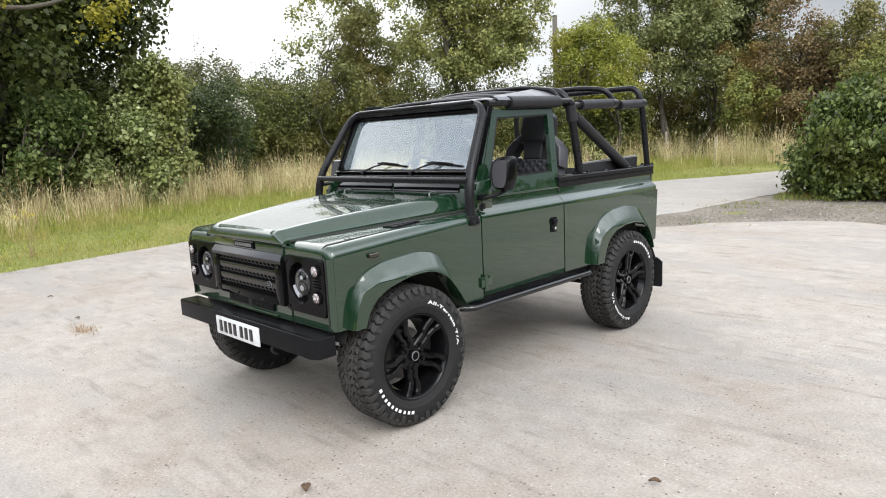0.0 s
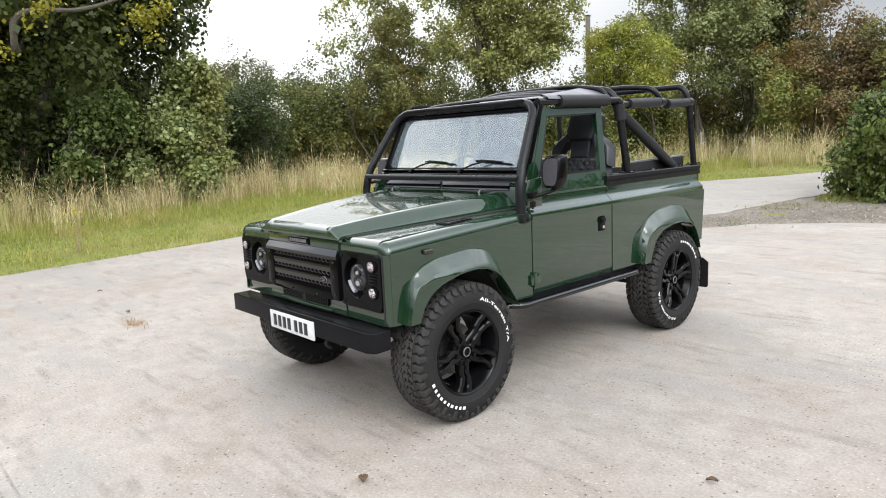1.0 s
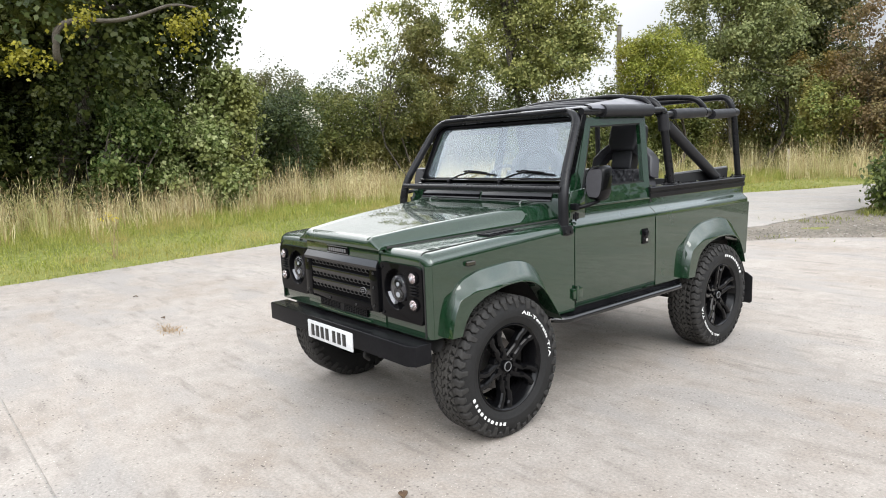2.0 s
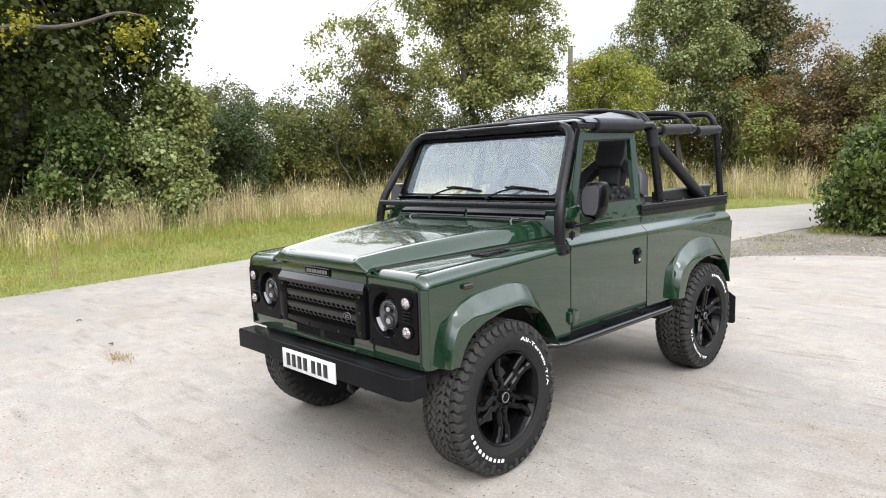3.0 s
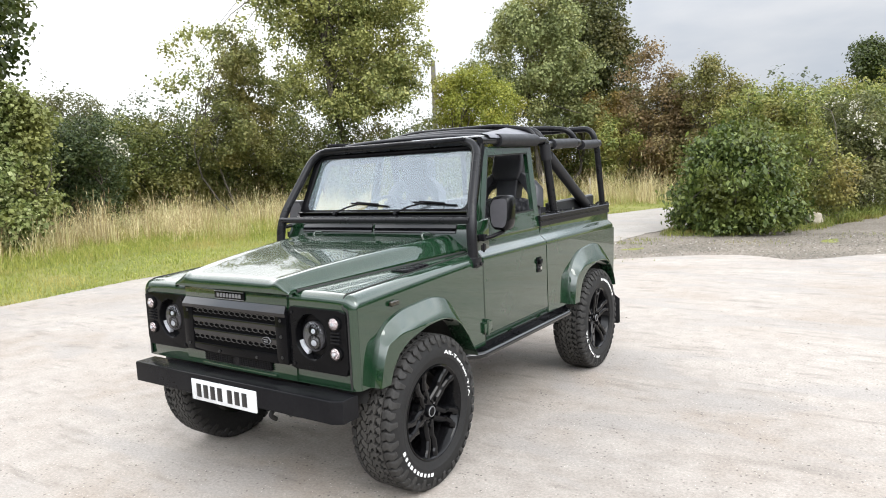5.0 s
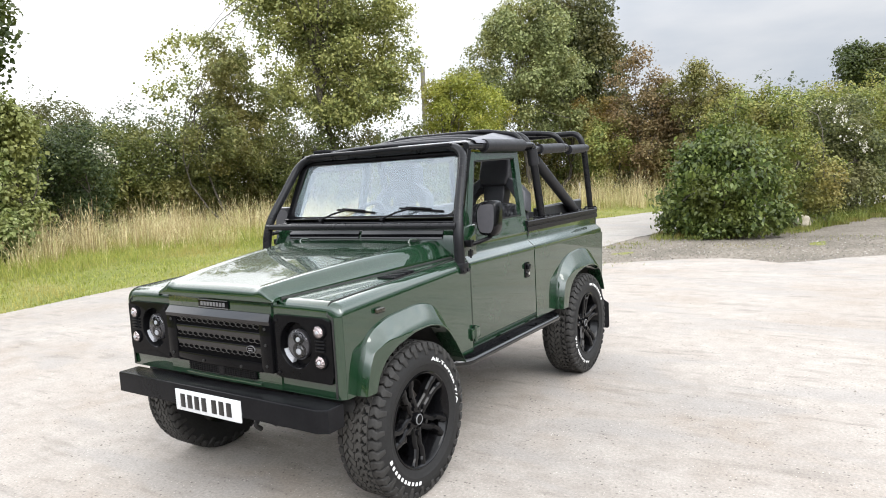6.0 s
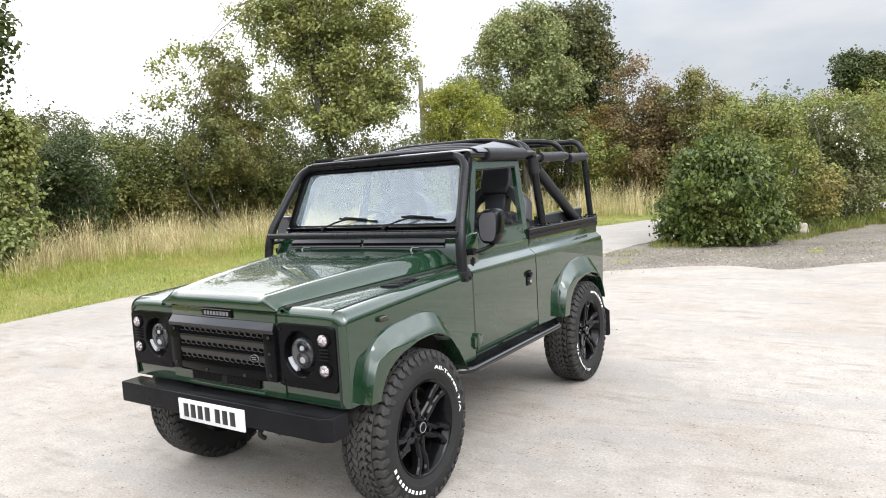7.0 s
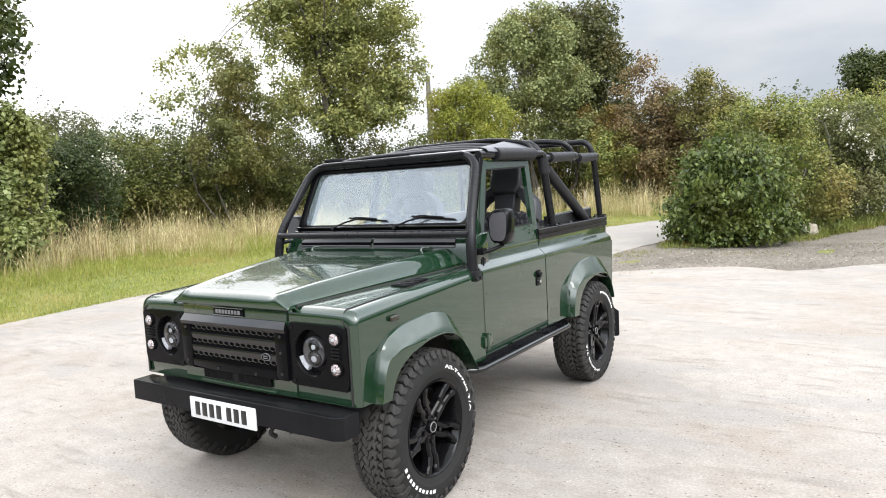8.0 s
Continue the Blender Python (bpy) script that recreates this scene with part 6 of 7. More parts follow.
plant("hedge_shrub", "brownish hawthorn hedge shrub", (-25.19, 11.13, 0), crown_lobes((-25.0, 11.54, 4.11), 1.68, 1.68, 1.68, 34, 0.6, 10),
    9000, 0.1, L["russet_green"], 18, 0.06, 3, category="shrub", group="hedge shrubs", twigs=10)
plant("hedge_shrub", "olive green hawthorn hedge shrub with thin twigs", (-23.26, 8.26, 0), np.vstack([crown_lobes((-23.26, 8.26, 2.93), 1.21, 1.21, 2.12, 44, 0.53, 20),
    crown_lobes((-23.31, 8.15, 1.93), 1.21, 1.21, 1.08, 16, 0.58, 420)]),
    7000, 0.124, L["russet_green"], 40, 0.07, 3, category="shrub", group="hedge shrubs", twigs=14, tight=0.28)
plant("hedge_shrub", "olive green hawthorn hedge shrub with thin twigs", (-24.23, 9.54, 0), np.vstack([crown_lobes((-24.23, 9.53, 2.93), 1.26, 1.26, 2.17, 44, 0.56, 21),
    crown_lobes((-24.28, 9.42, 1.89), 1.26, 1.26, 1.14, 16, 0.61, 421)]),
    7000, 0.124, L["russet_green"], 41, 0.07, 3, category="shrub", group="hedge shrubs", twigs=14, tight=0.28)
plant("hedge_shrub", "olive green hawthorn hedge shrub with thin twigs", (-23.89, 10.3, 0), np.vstack([crown_lobes((-23.9, 10.28, 2.81), 1.26, 1.26, 2.06, 44, 0.56, 22),
    crown_lobes((-23.95, 10.18, 1.84), 1.26, 1.26, 1.14, 16, 0.61, 422)]),
    7000, 0.124, L["olive"], 42, 0.07, 3, category="shrub", group="hedge shrubs", twigs=14, tight=0.28)
plant("hedge_shrub", "olive green hawthorn hedge shrub with thin twigs", (-23.33, 10.97, 0), np.vstack([crown_lobes((-23.35, 10.95, 2.64), 1.25, 1.25, 1.89, 44, 0.55, 23),
    crown_lobes((-23.39, 10.86, 1.79), 1.25, 1.25, 1.13, 16, 0.6, 423)]),
    7000, 0.124, L["hedge"], 43, 0.07, 3, category="shrub", group="hedge shrubs", twigs=14, tight=0.28)
plant("hedge_shrub", "olive green hawthorn hedge shrub with thin twigs", (-24.5, 12.65, 0), np.vstack([crown_lobes((-24.52, 12.62, 2.65), 1.33, 1.33, 1.98, 44, 0.59, 24),
    crown_lobes((-24.57, 12.53, 1.74), 1.33, 1.33, 1.2, 16, 0.64, 424)]),
    7000, 0.124, L["scrubby"], 44, 0.07, 3, category="shrub", group="hedge shrubs", twigs=14, tight=0.28)
plant("hedge_shrub", "olive green hawthorn hedge shrub with thin twigs", (-22.67, 12.66, 0), np.vstack([crown_lobes((-22.68, 12.64, 2.63), 1.26, 1.26, 1.96, 44, 0.56, 25),
    crown_lobes((-22.73, 12.55, 1.68), 1.26, 1.26, 1.14, 16, 0.61, 425)]),
    7000, 0.124, L["olive"], 45, 0.07, 3, category="shrub", group="hedge shrubs", twigs=14, tight=0.28)
plant("hedge_shrub", "olive green hawthorn hedge shrub with thin twigs", (-23.97, 14.63, 0), np.vstack([crown_lobes((-23.98, 14.62, 2.80), 1.35, 1.35, 2.24, 44, 0.6, 26),
    crown_lobes((-24.04, 14.51, 1.63), 1.35, 1.35, 1.22, 16, 0.65, 426)]),
    7000, 0.124, L["hedge"], 46, 0.07, 3, category="shrub", group="hedge shrubs", twigs=14, tight=0.28)
plant("hedge_shrub", "olive green hawthorn hedge shrub with thin twigs", (-21.91, 14.47, 0), np.vstack([crown_lobes((-21.93, 14.45, 2.59), 1.28, 1.28, 2.02, 44, 0.56, 27),
    crown_lobes((-21.98, 14.36, 1.57), 1.28, 1.28, 1.15, 16, 0.61, 427)]),
    7000, 0.124, L["olive"], 47, 0.07, 3, category="shrub", group="hedge shrubs", twigs=14, tight=0.28)
plant("hedge_shrub", "olive green hawthorn hedge shrub with thin twigs", (-21.85, 15.68, 0), np.vstack([crown_lobes((-21.87, 15.65, 2.55), 1.3, 1.3, 2.03, 44, 0.57, 28),
    crown_lobes((-21.92, 15.57, 1.5), 1.3, 1.3, 1.17, 16, 0.63, 428)]),
    7000, 0.124, L["hedge"], 48, 0.07, 3, category="shrub", group="hedge shrubs", twigs=14, tight=0.28)
plant("hedge_shrub", "olive green hawthorn hedge shrub with thin twigs", (-21.72, 16.92, 0), np.vstack([crown_lobes((-21.73, 16.9, 2.53), 1.33, 1.33, 2.07, 44, 0.59, 29),
    crown_lobes((-21.79, 16.82, 1.44), 1.33, 1.33, 1.2, 16, 0.64, 429)]),
    7000, 0.124, L["scrubby"], 49, 0.07, 3, category="shrub", group="hedge shrubs", twigs=14, tight=0.28)
plant("hedge_shrub", "olive green hawthorn hedge shrub with thin twigs", (-21.75, 18.4, 0), np.vstack([crown_lobes((-21.77, 18.38, 2.49), 1.37, 1.37, 2.12, 44, 0.6, 30),
    crown_lobes((-21.83, 18.3, 1.36), 1.37, 1.37, 1.23, 16, 0.66, 430)]),
    7000, 0.124, L["olive"], 50, 0.07, 3, category="shrub", group="hedge shrubs", twigs=14, tight=0.28)
plant("hedge_shrub", "olive green hawthorn hedge shrub with thin twigs", (-20.68, 18.98, 0), np.vstack([crown_lobes((-20.7, 18.96, 2.37), 1.35, 1.35, 2.04, 44, 0.6, 31),
    crown_lobes((-20.76, 18.89, 1.3), 1.35, 1.35, 1.22, 16, 0.65, 431)]),
    7000, 0.124, L["hedge"], 51, 0.07, 3, category="shrub", group="hedge shrubs", twigs=14, tight=0.28)
plant("hedge_shrub", "olive green hawthorn hedge shrub with thin twigs", (-20.71, 20.65, 0), np.vstack([crown_lobes((-20.74, 20.63, 2.28), 1.4, 1.4, 2.04, 44, 0.62, 32),
    crown_lobes((-20.8, 20.56, 1.21), 1.4, 1.4, 1.26, 16, 0.67, 432)]),
    7000, 0.124, L["olive"], 52, 0.07, 3, category="shrub", group="hedge shrubs", twigs=14, tight=0.28)
plant("hedge_shrub", "olive green hawthorn hedge shrub with thin twigs", (-19.55, 21.2, 0), np.vstack([crown_lobes((-19.57, 21.18, 2.27), 1.39, 1.39, 2.06, 44, 0.61, 33),
    crown_lobes((-19.63, 21.11, 1.15), 1.39, 1.39, 1.25, 16, 0.67, 433)]),
    7000, 0.124, L["hedge"], 53, 0.07, 3, category="shrub", group="hedge shrubs", twigs=14, tight=0.28)
plant("hedge_shrub", "olive green hawthorn hedge shrub with thin twigs", (-18.92, 22.34, 0), np.vstack([crown_lobes((-18.95, 22.32, 2.16), 1.4, 1.4, 2.03, 44, 0.62, 34),
    crown_lobes((-19.01, 22.26, 1.07), 1.4, 1.4, 1.26, 16, 0.67, 434)]),
    7000, 0.124, L["scrubby"], 54, 0.07, 3, category="shrub", group="hedge shrubs", twigs=14, tight=0.28)
plant("hedge_shrub", "olive green hawthorn hedge shrub with thin twigs", (-18.16, 23.39, 0), np.vstack([crown_lobes((-18.19, 23.37, 2.09), 1.42, 1.42, 2.05, 44, 0.62, 35),
    crown_lobes((-18.25, 23.32, 0.99), 1.42, 1.42, 1.28, 16, 0.68, 435)]),
    7000, 0.124, L["olive"], 55, 0.07, 3, category="shrub", group="hedge shrubs", twigs=14, tight=0.28)
plant("hedge_shrub", "olive green hawthorn hedge shrub with thin twigs", (-17.22, 24.25, 0), np.vstack([crown_lobes((-17.25, 24.23, 1.95), 1.42, 1.42, 1.97, 44, 0.63, 36),
    crown_lobes((-17.31, 24.19, 0.92), 1.42, 1.42, 1.28, 16, 0.68, 436)]),
    7000, 0.124, L["hedge"], 56, 0.07, 3, category="shrub", group="hedge shrubs", twigs=14, tight=0.28)
plant("hedge_shrub", "olive green hawthorn hedge shrub with thin twigs", (-16.3, 25.17, 0), np.vstack([crown_lobes((-16.33, 25.15, 1.94), 1.43, 1.43, 2.04, 44, 0.63, 37),
    crown_lobes((-16.38, 25.11, 0.84), 1.43, 1.43, 1.29, 16, 0.69, 437)]),
    7000, 0.124, L["olive"], 57, 0.07, 3, category="shrub", group="hedge shrubs", twigs=14, tight=0.28)
plant("slender_tree", "slender olive-yellow young tree in the hedge", (-19.55, 15.35, 0), np.vstack([crown_lobes((-19.43, 15.5, 3.8), 1.85, 1.85, 1.9, 40, 0.46, 35),
    crown_lobes((-19.2, 15.9, 5.5), 1.75, 1.75, 1.6, 46, 0.36, 335),
    crown_lobes((-19.25, 15.75, 6.75), 1.1, 1.1, 1.15, 24, 0.29, 336)]),
    17000, 0.12, L["slender"], 61, 0.05, 2, twiggy=0.15, twigs=12, tight=0.4)
plant("ash_tree", "tall open-crowned ash tree with gaps and spreading limbs", (-18.73, 22.37, 0), np.vstack([crown_lobes((-18.41, 22.63, 9.2), 2.66, 2.66, 3.08, 60, 0.67, 31),
    crown_lobes((-18.24, 22.78, 6.42), 2.38, 2.38, 2.38, 46, 0.64, 32),
    crown_lobes((-18.9, 22.2, 13.4), 2.9, 2.9, 2.6, 44, 0.75, 37),
    crown_lobes((-19.98, 21.23, 9.25), 1.54, 1.54, 1.96, 22, 0.62, 33),
    crown_lobes((-18.6, 22.47, 5.38), 2.94, 2.94, 1.4, 34, 0.62, 34),
    crown_lobes((-20.09, 21.12, 7.16), 1.29, 1.29, 1.96, 26, 0.5, 134),
    crown_lobes((-20.78, 20.43, 9.77), 1.68, 1.68, 1.74, 30, 0.56, 135),
    crown_lobes((-20.91, 20.3, 5.49), 1.4, 1.4, 1.12, 16, 0.5, 136),
    lob((-22.63, 14.90, 7.16, 0.48), (-22.26, 15.45, 7.73, 0.52), (-21.81, 16.09, 7.93, 0.48), (-22.35, 15.32, 5.97, 0.61), (-22.80, 14.63, 5.92, 0.44), (-21.96, 15.88, 6.21, 0.48), (-22.51, 15.08, 5.14, 0.33), (-21.71, 16.23, 5.46, 0.39), (-21.90, 16.86, 7.45, 0.48), (-21.32, 17.62, 8.32, 0.57), (-21.25, 18.33, 9.65, 0.78), (-20.43, 19.25, 9.91, 0.84), (-20.67, 18.99, 7.77, 0.62), (-20.16, 19.54, 6.81, 0.56), (-20.24, 19.45, 8.62, 0.73), (-15.70, 23.37, 7.32, 0.45), (-15.89, 23.24, 6.61, 0.50), (-15.95, 23.19, 8.36, 0.45), (-15.51, 23.51, 6.93, 0.25), (-20.65, 20.56, 10.54, 0.84), (-22.05, 15.76, 7.02, 0.35), (-22.63, 14.90, 5.62, 0.30))]),
    52000, 0.16, L["ash"], 60, 0.17, 2, limbs=40, split=0.3, twiggy=0.2, tight=0.45)
plant("field_maple", "yellow-green field maple turning golden", (-15.54, 27.31, 0), np.vstack([crown_lobes((-15.37, 27.41, 4.75), 2.38, 2.38, 2.09, 46, 0.6, 36),
    crown_lobes((-16.39, 26.78, 5.68), 1.04, 1.04, 1.79, 18, 0.51, 37)]),
    17000, 0.12, L["yellow"], 62, 0.14, 2, category="tree", twiggy=0.15)
plant("willow_tree", "tall pale green willow with thin upright stems", (-14.66, 33.81, 0), np.vstack([crown_lobes((-15.36, 33.48, 7.47), 3.7, 3.7, 3.95, 90, 0.69, 137),
    crown_lobes((-16.14, 33.08, 9.96), 2.4, 2.4, 1.37, 30, 0.58, 38),
    crown_lobes((-14.38, 33.94, 9.96), 2.06, 2.06, 1.72, 30, 0.58, 49),
    crown_lobes((-13.81, 34.19, 5.24), 2.06, 2.06, 1.72, 22, 0.69, 50)]),
    30000, 0.18, L["willow"], 63, 0.14, 3, limbs=14, twiggy=0.12, tight=0.5)
plant("dark_tree", "tall dark green tree behind the willow", (-15.45, 42.74, 0), np.vstack([crown_lobes((-15.41, 42.76, 9.33), 3.32, 3.32, 4.15, 80, 0.87, 39),
    crown_lobes((-14.44, 43.11, 5.76), 2.99, 2.99, 3.11, 40, 0.91, 239),
    crown_lobes((-16.04, 42.51, 11.88), 1.87, 1.87, 1.83, 26, 0.71, 40)]),
    26000, 0.24, L["fir"], 64, 0.3, 1, tight=0.45)
plant("hawthorn", "rust-coloured hawthorn shrub in the far hedge", (-11.66, 35.05, 0), crown_lobes((-11.65, 35.05, 4.74), 1.23, 1.23, 0.96, 16, 0.48, 41),
    4500, 0.15, L["rust"], 66, 0.06, 3, category="shrub", group="hedge shrubs", twigs=8)
plant("hawthorn", "golden-brown hawthorn shrub in the far hedge", (-10.19, 33.31, 0), crown_lobes((-10.09, 33.34, 2.69), 2.01, 2.01, 1.95, 30, 0.55, 141),
    7500, 0.15, L["scrub"], 166, 0.06, 3, category="shrub", group="hedge shrubs", twigs=8)
plant("hawthorn", "brown-green hawthorn with bare twigs in the far hedge", (-8.09, 35.06, 0), np.vstack([crown_lobes((-8.1, 35.06, 4.8), 2.5, 2.5, 3.35, 54, 0.6, 42),
    crown_lobes((-7.23, 34.18, 2.5), 2.44, 2.44, 1.95, 24, 0.65, 142)]),
    17000, 0.15, L["russet"], 67, 0.10, 4, category="shrub", group="hedge shrubs", twigs=70, twiggy=0.2)
plant("hawthorn", "olive-brown hawthorn in the far hedge", (-5.23, 33.54, 0), np.vstack([crown_lobes((-5.19, 33.55, 4.34), 2.09, 2.09, 2.46, 40, 0.54, 43),
    crown_lobes((-5.37, 33.51, 1.65), 2.09, 2.09, 1.58, 16, 0.63, 143)]),
    13000, 0.15, L["olive_gold"], 68, 0.10, 4, category="shrub", group="hedge shrubs", twigs=50, twiggy=0.25)
plant("hedge_shrub", "dense green shrub filling the far hedge", (-18.16, 29.45, 0), np.vstack([crown_lobes((-18.16, 29.45, 2.59), 2.01, 2.01, 2.27, 34, 0.71, 120),
    crown_lobes((-18.22, 29.41, 1.32), 2.01, 2.01, 0.97, 12, 0.78, 520)]),
    7500, 0.175, L["olive"], 140, 0.07, 3, category="shrub", group="hedge shrubs", twigs=5)
plant("hedge_shrub", "dense green shrub filling the far hedge", (-16.25, 30.6, 0), np.vstack([crown_lobes((-16.26, 30.59, 2.39), 2.01, 2.01, 2.19, 34, 0.71, 121),
    crown_lobes((-16.31, 30.57, 1.2), 2.01, 2.01, 0.97, 12, 0.78, 521)]),
    7500, 0.175, L["olive"], 141, 0.07, 3, category="shrub", group="hedge shrubs", twigs=5)
plant("hedge_shrub", "dense green shrub filling the far hedge", (-16.68, 36.4, 0), np.vstack([crown_lobes((-16.69, 36.39, 2.44), 2.29, 2.29, 2.59, 34, 0.81, 122),
    crown_lobes((-16.74, 36.37, 1.0), 2.29, 2.29, 1.11, 12, 0.89, 522)]),
    7500, 0.175, L["olive_gold"], 142, 0.07, 3, category="shrub", group="hedge shrubs", twigs=5)
plant("hedge_shrub", "dense green shrub filling the far hedge", (-14.85, 38.39, 0), np.vstack([crown_lobes((-14.85, 38.39, 2.49), 2.35, 2.35, 2.84, 34, 0.83, 123),
    crown_lobes((-14.9, 38.36, 0.85), 2.35, 2.35, 1.14, 12, 0.91, 523)]),
    7500, 0.175, L["olive"], 143, 0.07, 3, category="shrub", group="hedge shrubs", twigs=5)
plant("hedge_shrub", "dense green shrub filling the far hedge", (-11.21, 39.7, 0), np.vstack([crown_lobes((-11.21, 39.7, 2.08), 2.35, 2.35, 2.65, 34, 0.83, 124),
    crown_lobes((-11.25, 39.69, 0.66), 2.35, 2.35, 1.14, 12, 0.91, 524)]),
    7500, 0.175, L["hedge"], 144, 0.07, 3, category="shrub", group="hedge shrubs", twigs=5)
plant("hedge_shrub", "dense green shrub filling the far hedge", (-13.57, 40.03, 0), np.vstack([crown_lobes((-13.59, 40.02, 1.94), 2.41, 2.41, 2.43, 34, 0.85, 125),
    crown_lobes((-13.62, 40.01, 0.74), 2.41, 2.41, 1.16, 12, 0.93, 525)]),
    7500, 0.175, L["olive_gold"], 145, 0.07, 3, category="shrub", group="hedge shrubs", twigs=5)
plant("hedge_shrub", "dense green shrub filling the far hedge", (-9.44, 39.1, 0), np.vstack([crown_lobes((-9.43, 39.11, 2.33), 2.29, 2.29, 2.96, 34, 0.81, 126),
    crown_lobes((-9.47, 39.1, 0.61), 2.29, 2.29, 1.11, 12, 0.89, 526)]),
    7500, 0.175, L["thicket"], 146, 0.07, 3, category="shrub", group="hedge shrubs", twigs=5)
plant("hedge_shrub", "dense green shrub filling the far hedge", (-7.14, 38.57, 0), np.vstack([crown_lobes((-7.15, 38.57, 1.85), 2.24, 2.24, 2.53, 34, 0.79, 127),
    crown_lobes((-7.17, 38.57, 0.53), 2.24, 2.24, 1.08, 12, 0.87, 527)]),
    7500, 0.175, L["dark"], 147, 0.07, 3, category="shrub", group="hedge shrubs", twigs=5)
plant("hedge_shrub", "dense green shrub filling the far hedge", (-3.82, 37.01, 0), np.vstack([crown_lobes((-3.82, 37.01, 1.98), 2.13, 2.13, 2.74, 34, 0.75, 128),
    crown_lobes((-3.84, 37.01, 0.46), 2.13, 2.13, 1.03, 12, 0.82, 528)]),
    7500, 0.175, L["scrubby"], 148, 0.07, 3, category="shrub", group="hedge shrubs", twigs=5)
plant("dogwood_bush", "dense mid-green dogwood bush at the gravel edge", (-0.54, 14.52, 0), np.vstack([crown_lobes((-0.53, 14.09, 0.71), 1.52, 1.52, 0.85, 36, 0.25, 50),
    crown_lobes((-0.62, 14.55, 1.45), 0.84, 0.84, 0.74, 20, 0.25, 60),
    crown_lobes((-0.15, 14.8, 1.27), 0.94, 0.94, 0.83, 20, 0.26, 51),
    crown_lobes((-0.55, 15.15, 2.10), 0.60, 0.60, 0.50, 10, 0.22, 150),
    crown_lobes((-1.44, 14.12, 0.66), 0.41, 0.41, 0.56, 9, 0.19, 57),
    crown_lobes((-0.15, 14.05, 0.32), 1.35, 1.0, 0.30, 20, 0.2, 157),
    crown_lobes((-0.55, 14.52, 1.22), 1.68, 1.68, 1.35, 30, 0.15, 59, -0.3)]),
    18500, 0.128, L["dogwood"], 80, 0.04, 5, category="shrub", group="bushes by the gravel", shape=0.33, tight=0.22, droop=0.45)
plant("scrub_bush", "yellowing mixed scrub behind the dogwood", (-0.02, 17.81, 0), np.vstack([crown_lobes((-0.29, 17.78, 2.19), 1.63, 1.63, 1.5, 46, 0.35, 52),
    crown_lobes((0.71, 16.82, 0.95), 0.97, 0.97, 1.26, 30, 0.32, 58),
    crown_lobes((-0.42, 16.69, 0.4), 1.34, 1.34, 0.67, 16, 0.34, 158),
    crown_lobes((-1.15, 18.51, 3.0), 0.83, 0.83, 0.74, 16, 0.29, 62)]),
    17500, 0.085, L["scrub"], 81, 0.03, 5, category="shrub", group="bushes by the gravel", twigs=30, twiggy=0.12)
plant("scrub_bush", "dark thicket with pale seed heads", (1.64, 20.48, 0), np.vstack([crown_lobes((1.57, 20.47, 1.84), 1.15, 1.15, 1.75, 40, 0.4, 53),
    crown_lobes((1.53, 19.94, 0.63), 1.2, 1.2, 0.78, 20, 0.39, 153)]),
    15000, 0.1, L["thicket"], 82, 0.03, 5, category="shrub", group="bushes by the gravel", twigs=10, extra=[("seed_head", lob((1.03, 19.18, 3.25, 0.18), (1.3, 19.19, 3.11, 0.18), (1.64, 19.21, 2.97, 0.2), (1.23, 19.19, 2.8, 0.16), (1.84, 19.21, 2.75, 0.18), (1.51, 19.2, 2.58, 0.16), (2.04, 19.21, 2.35, 0.16), (1.78, 19.21, 2.18, 0.18), (2.24, 19.21, 1.95, 0.14), (1.64, 19.21, 1.83, 0.12)), 110, 0.075, L["flower"])])
plant("scrub_bush", "bright green thicket at the field edge", (2.81, 22.59, 0), crown_lobes((2.81, 22.59, 1.77), 1.19, 1.19, 2.27, 44, 0.43, 54),
    11000, 0.1, L["bright"], 83, 0.05, 5, category="shrub", group="bushes by the gravel", twigs=10)
plant("scrub_bush", "tall yellow-green scrub in the thicket", (0.38, 25.72, 0), np.vstack([crown_lobes((-0.16, 25.68, 2.81), 2.32, 2.32, 1.51, 34, 0.46, 55),
    crown_lobes((1.75, 26.83, 3.1), 2.02, 2.02, 1.57, 28, 0.51, 155)]),
    14000, 0.1, L["scrub"], 84, 0.03, 5, category="shrub", group="bushes by the gravel", twigs=26, twiggy=0.15)
plant("far_tree", "round-crowned green tree beyond the thicket", (0.96, 52.22, 0), crown_lobes((0.95, 52.22, 7.53), 1.88, 1.88, 1.6, 26, 0.66, 56),
    7000, 0.22, L["oak"], 85, 0.3, 1)
plant("fir_tree", "dark pointed conifer in the distance", (-45.57, 24.07, 0), lob(*[(-45.57, 24.07, 1.2 + 7.0 * t, 1.9 * (1 - t) + 0.1) for t in np.linspace(0, 1, 14)]), 5000, 0.24, L["dark"], 86, 0.2, 1)
plant("fir_tree", "grey-green conifer in the distance", (-52.15, 29.79, 0), lob(*[(-52.15, 29.79, 1.2 + 6.09 * t, 1.9 - 0.9 * t) for t in np.linspace(0, 1, 10)]), 3000, 0.26, L["far"], 87, 0.2, 1)

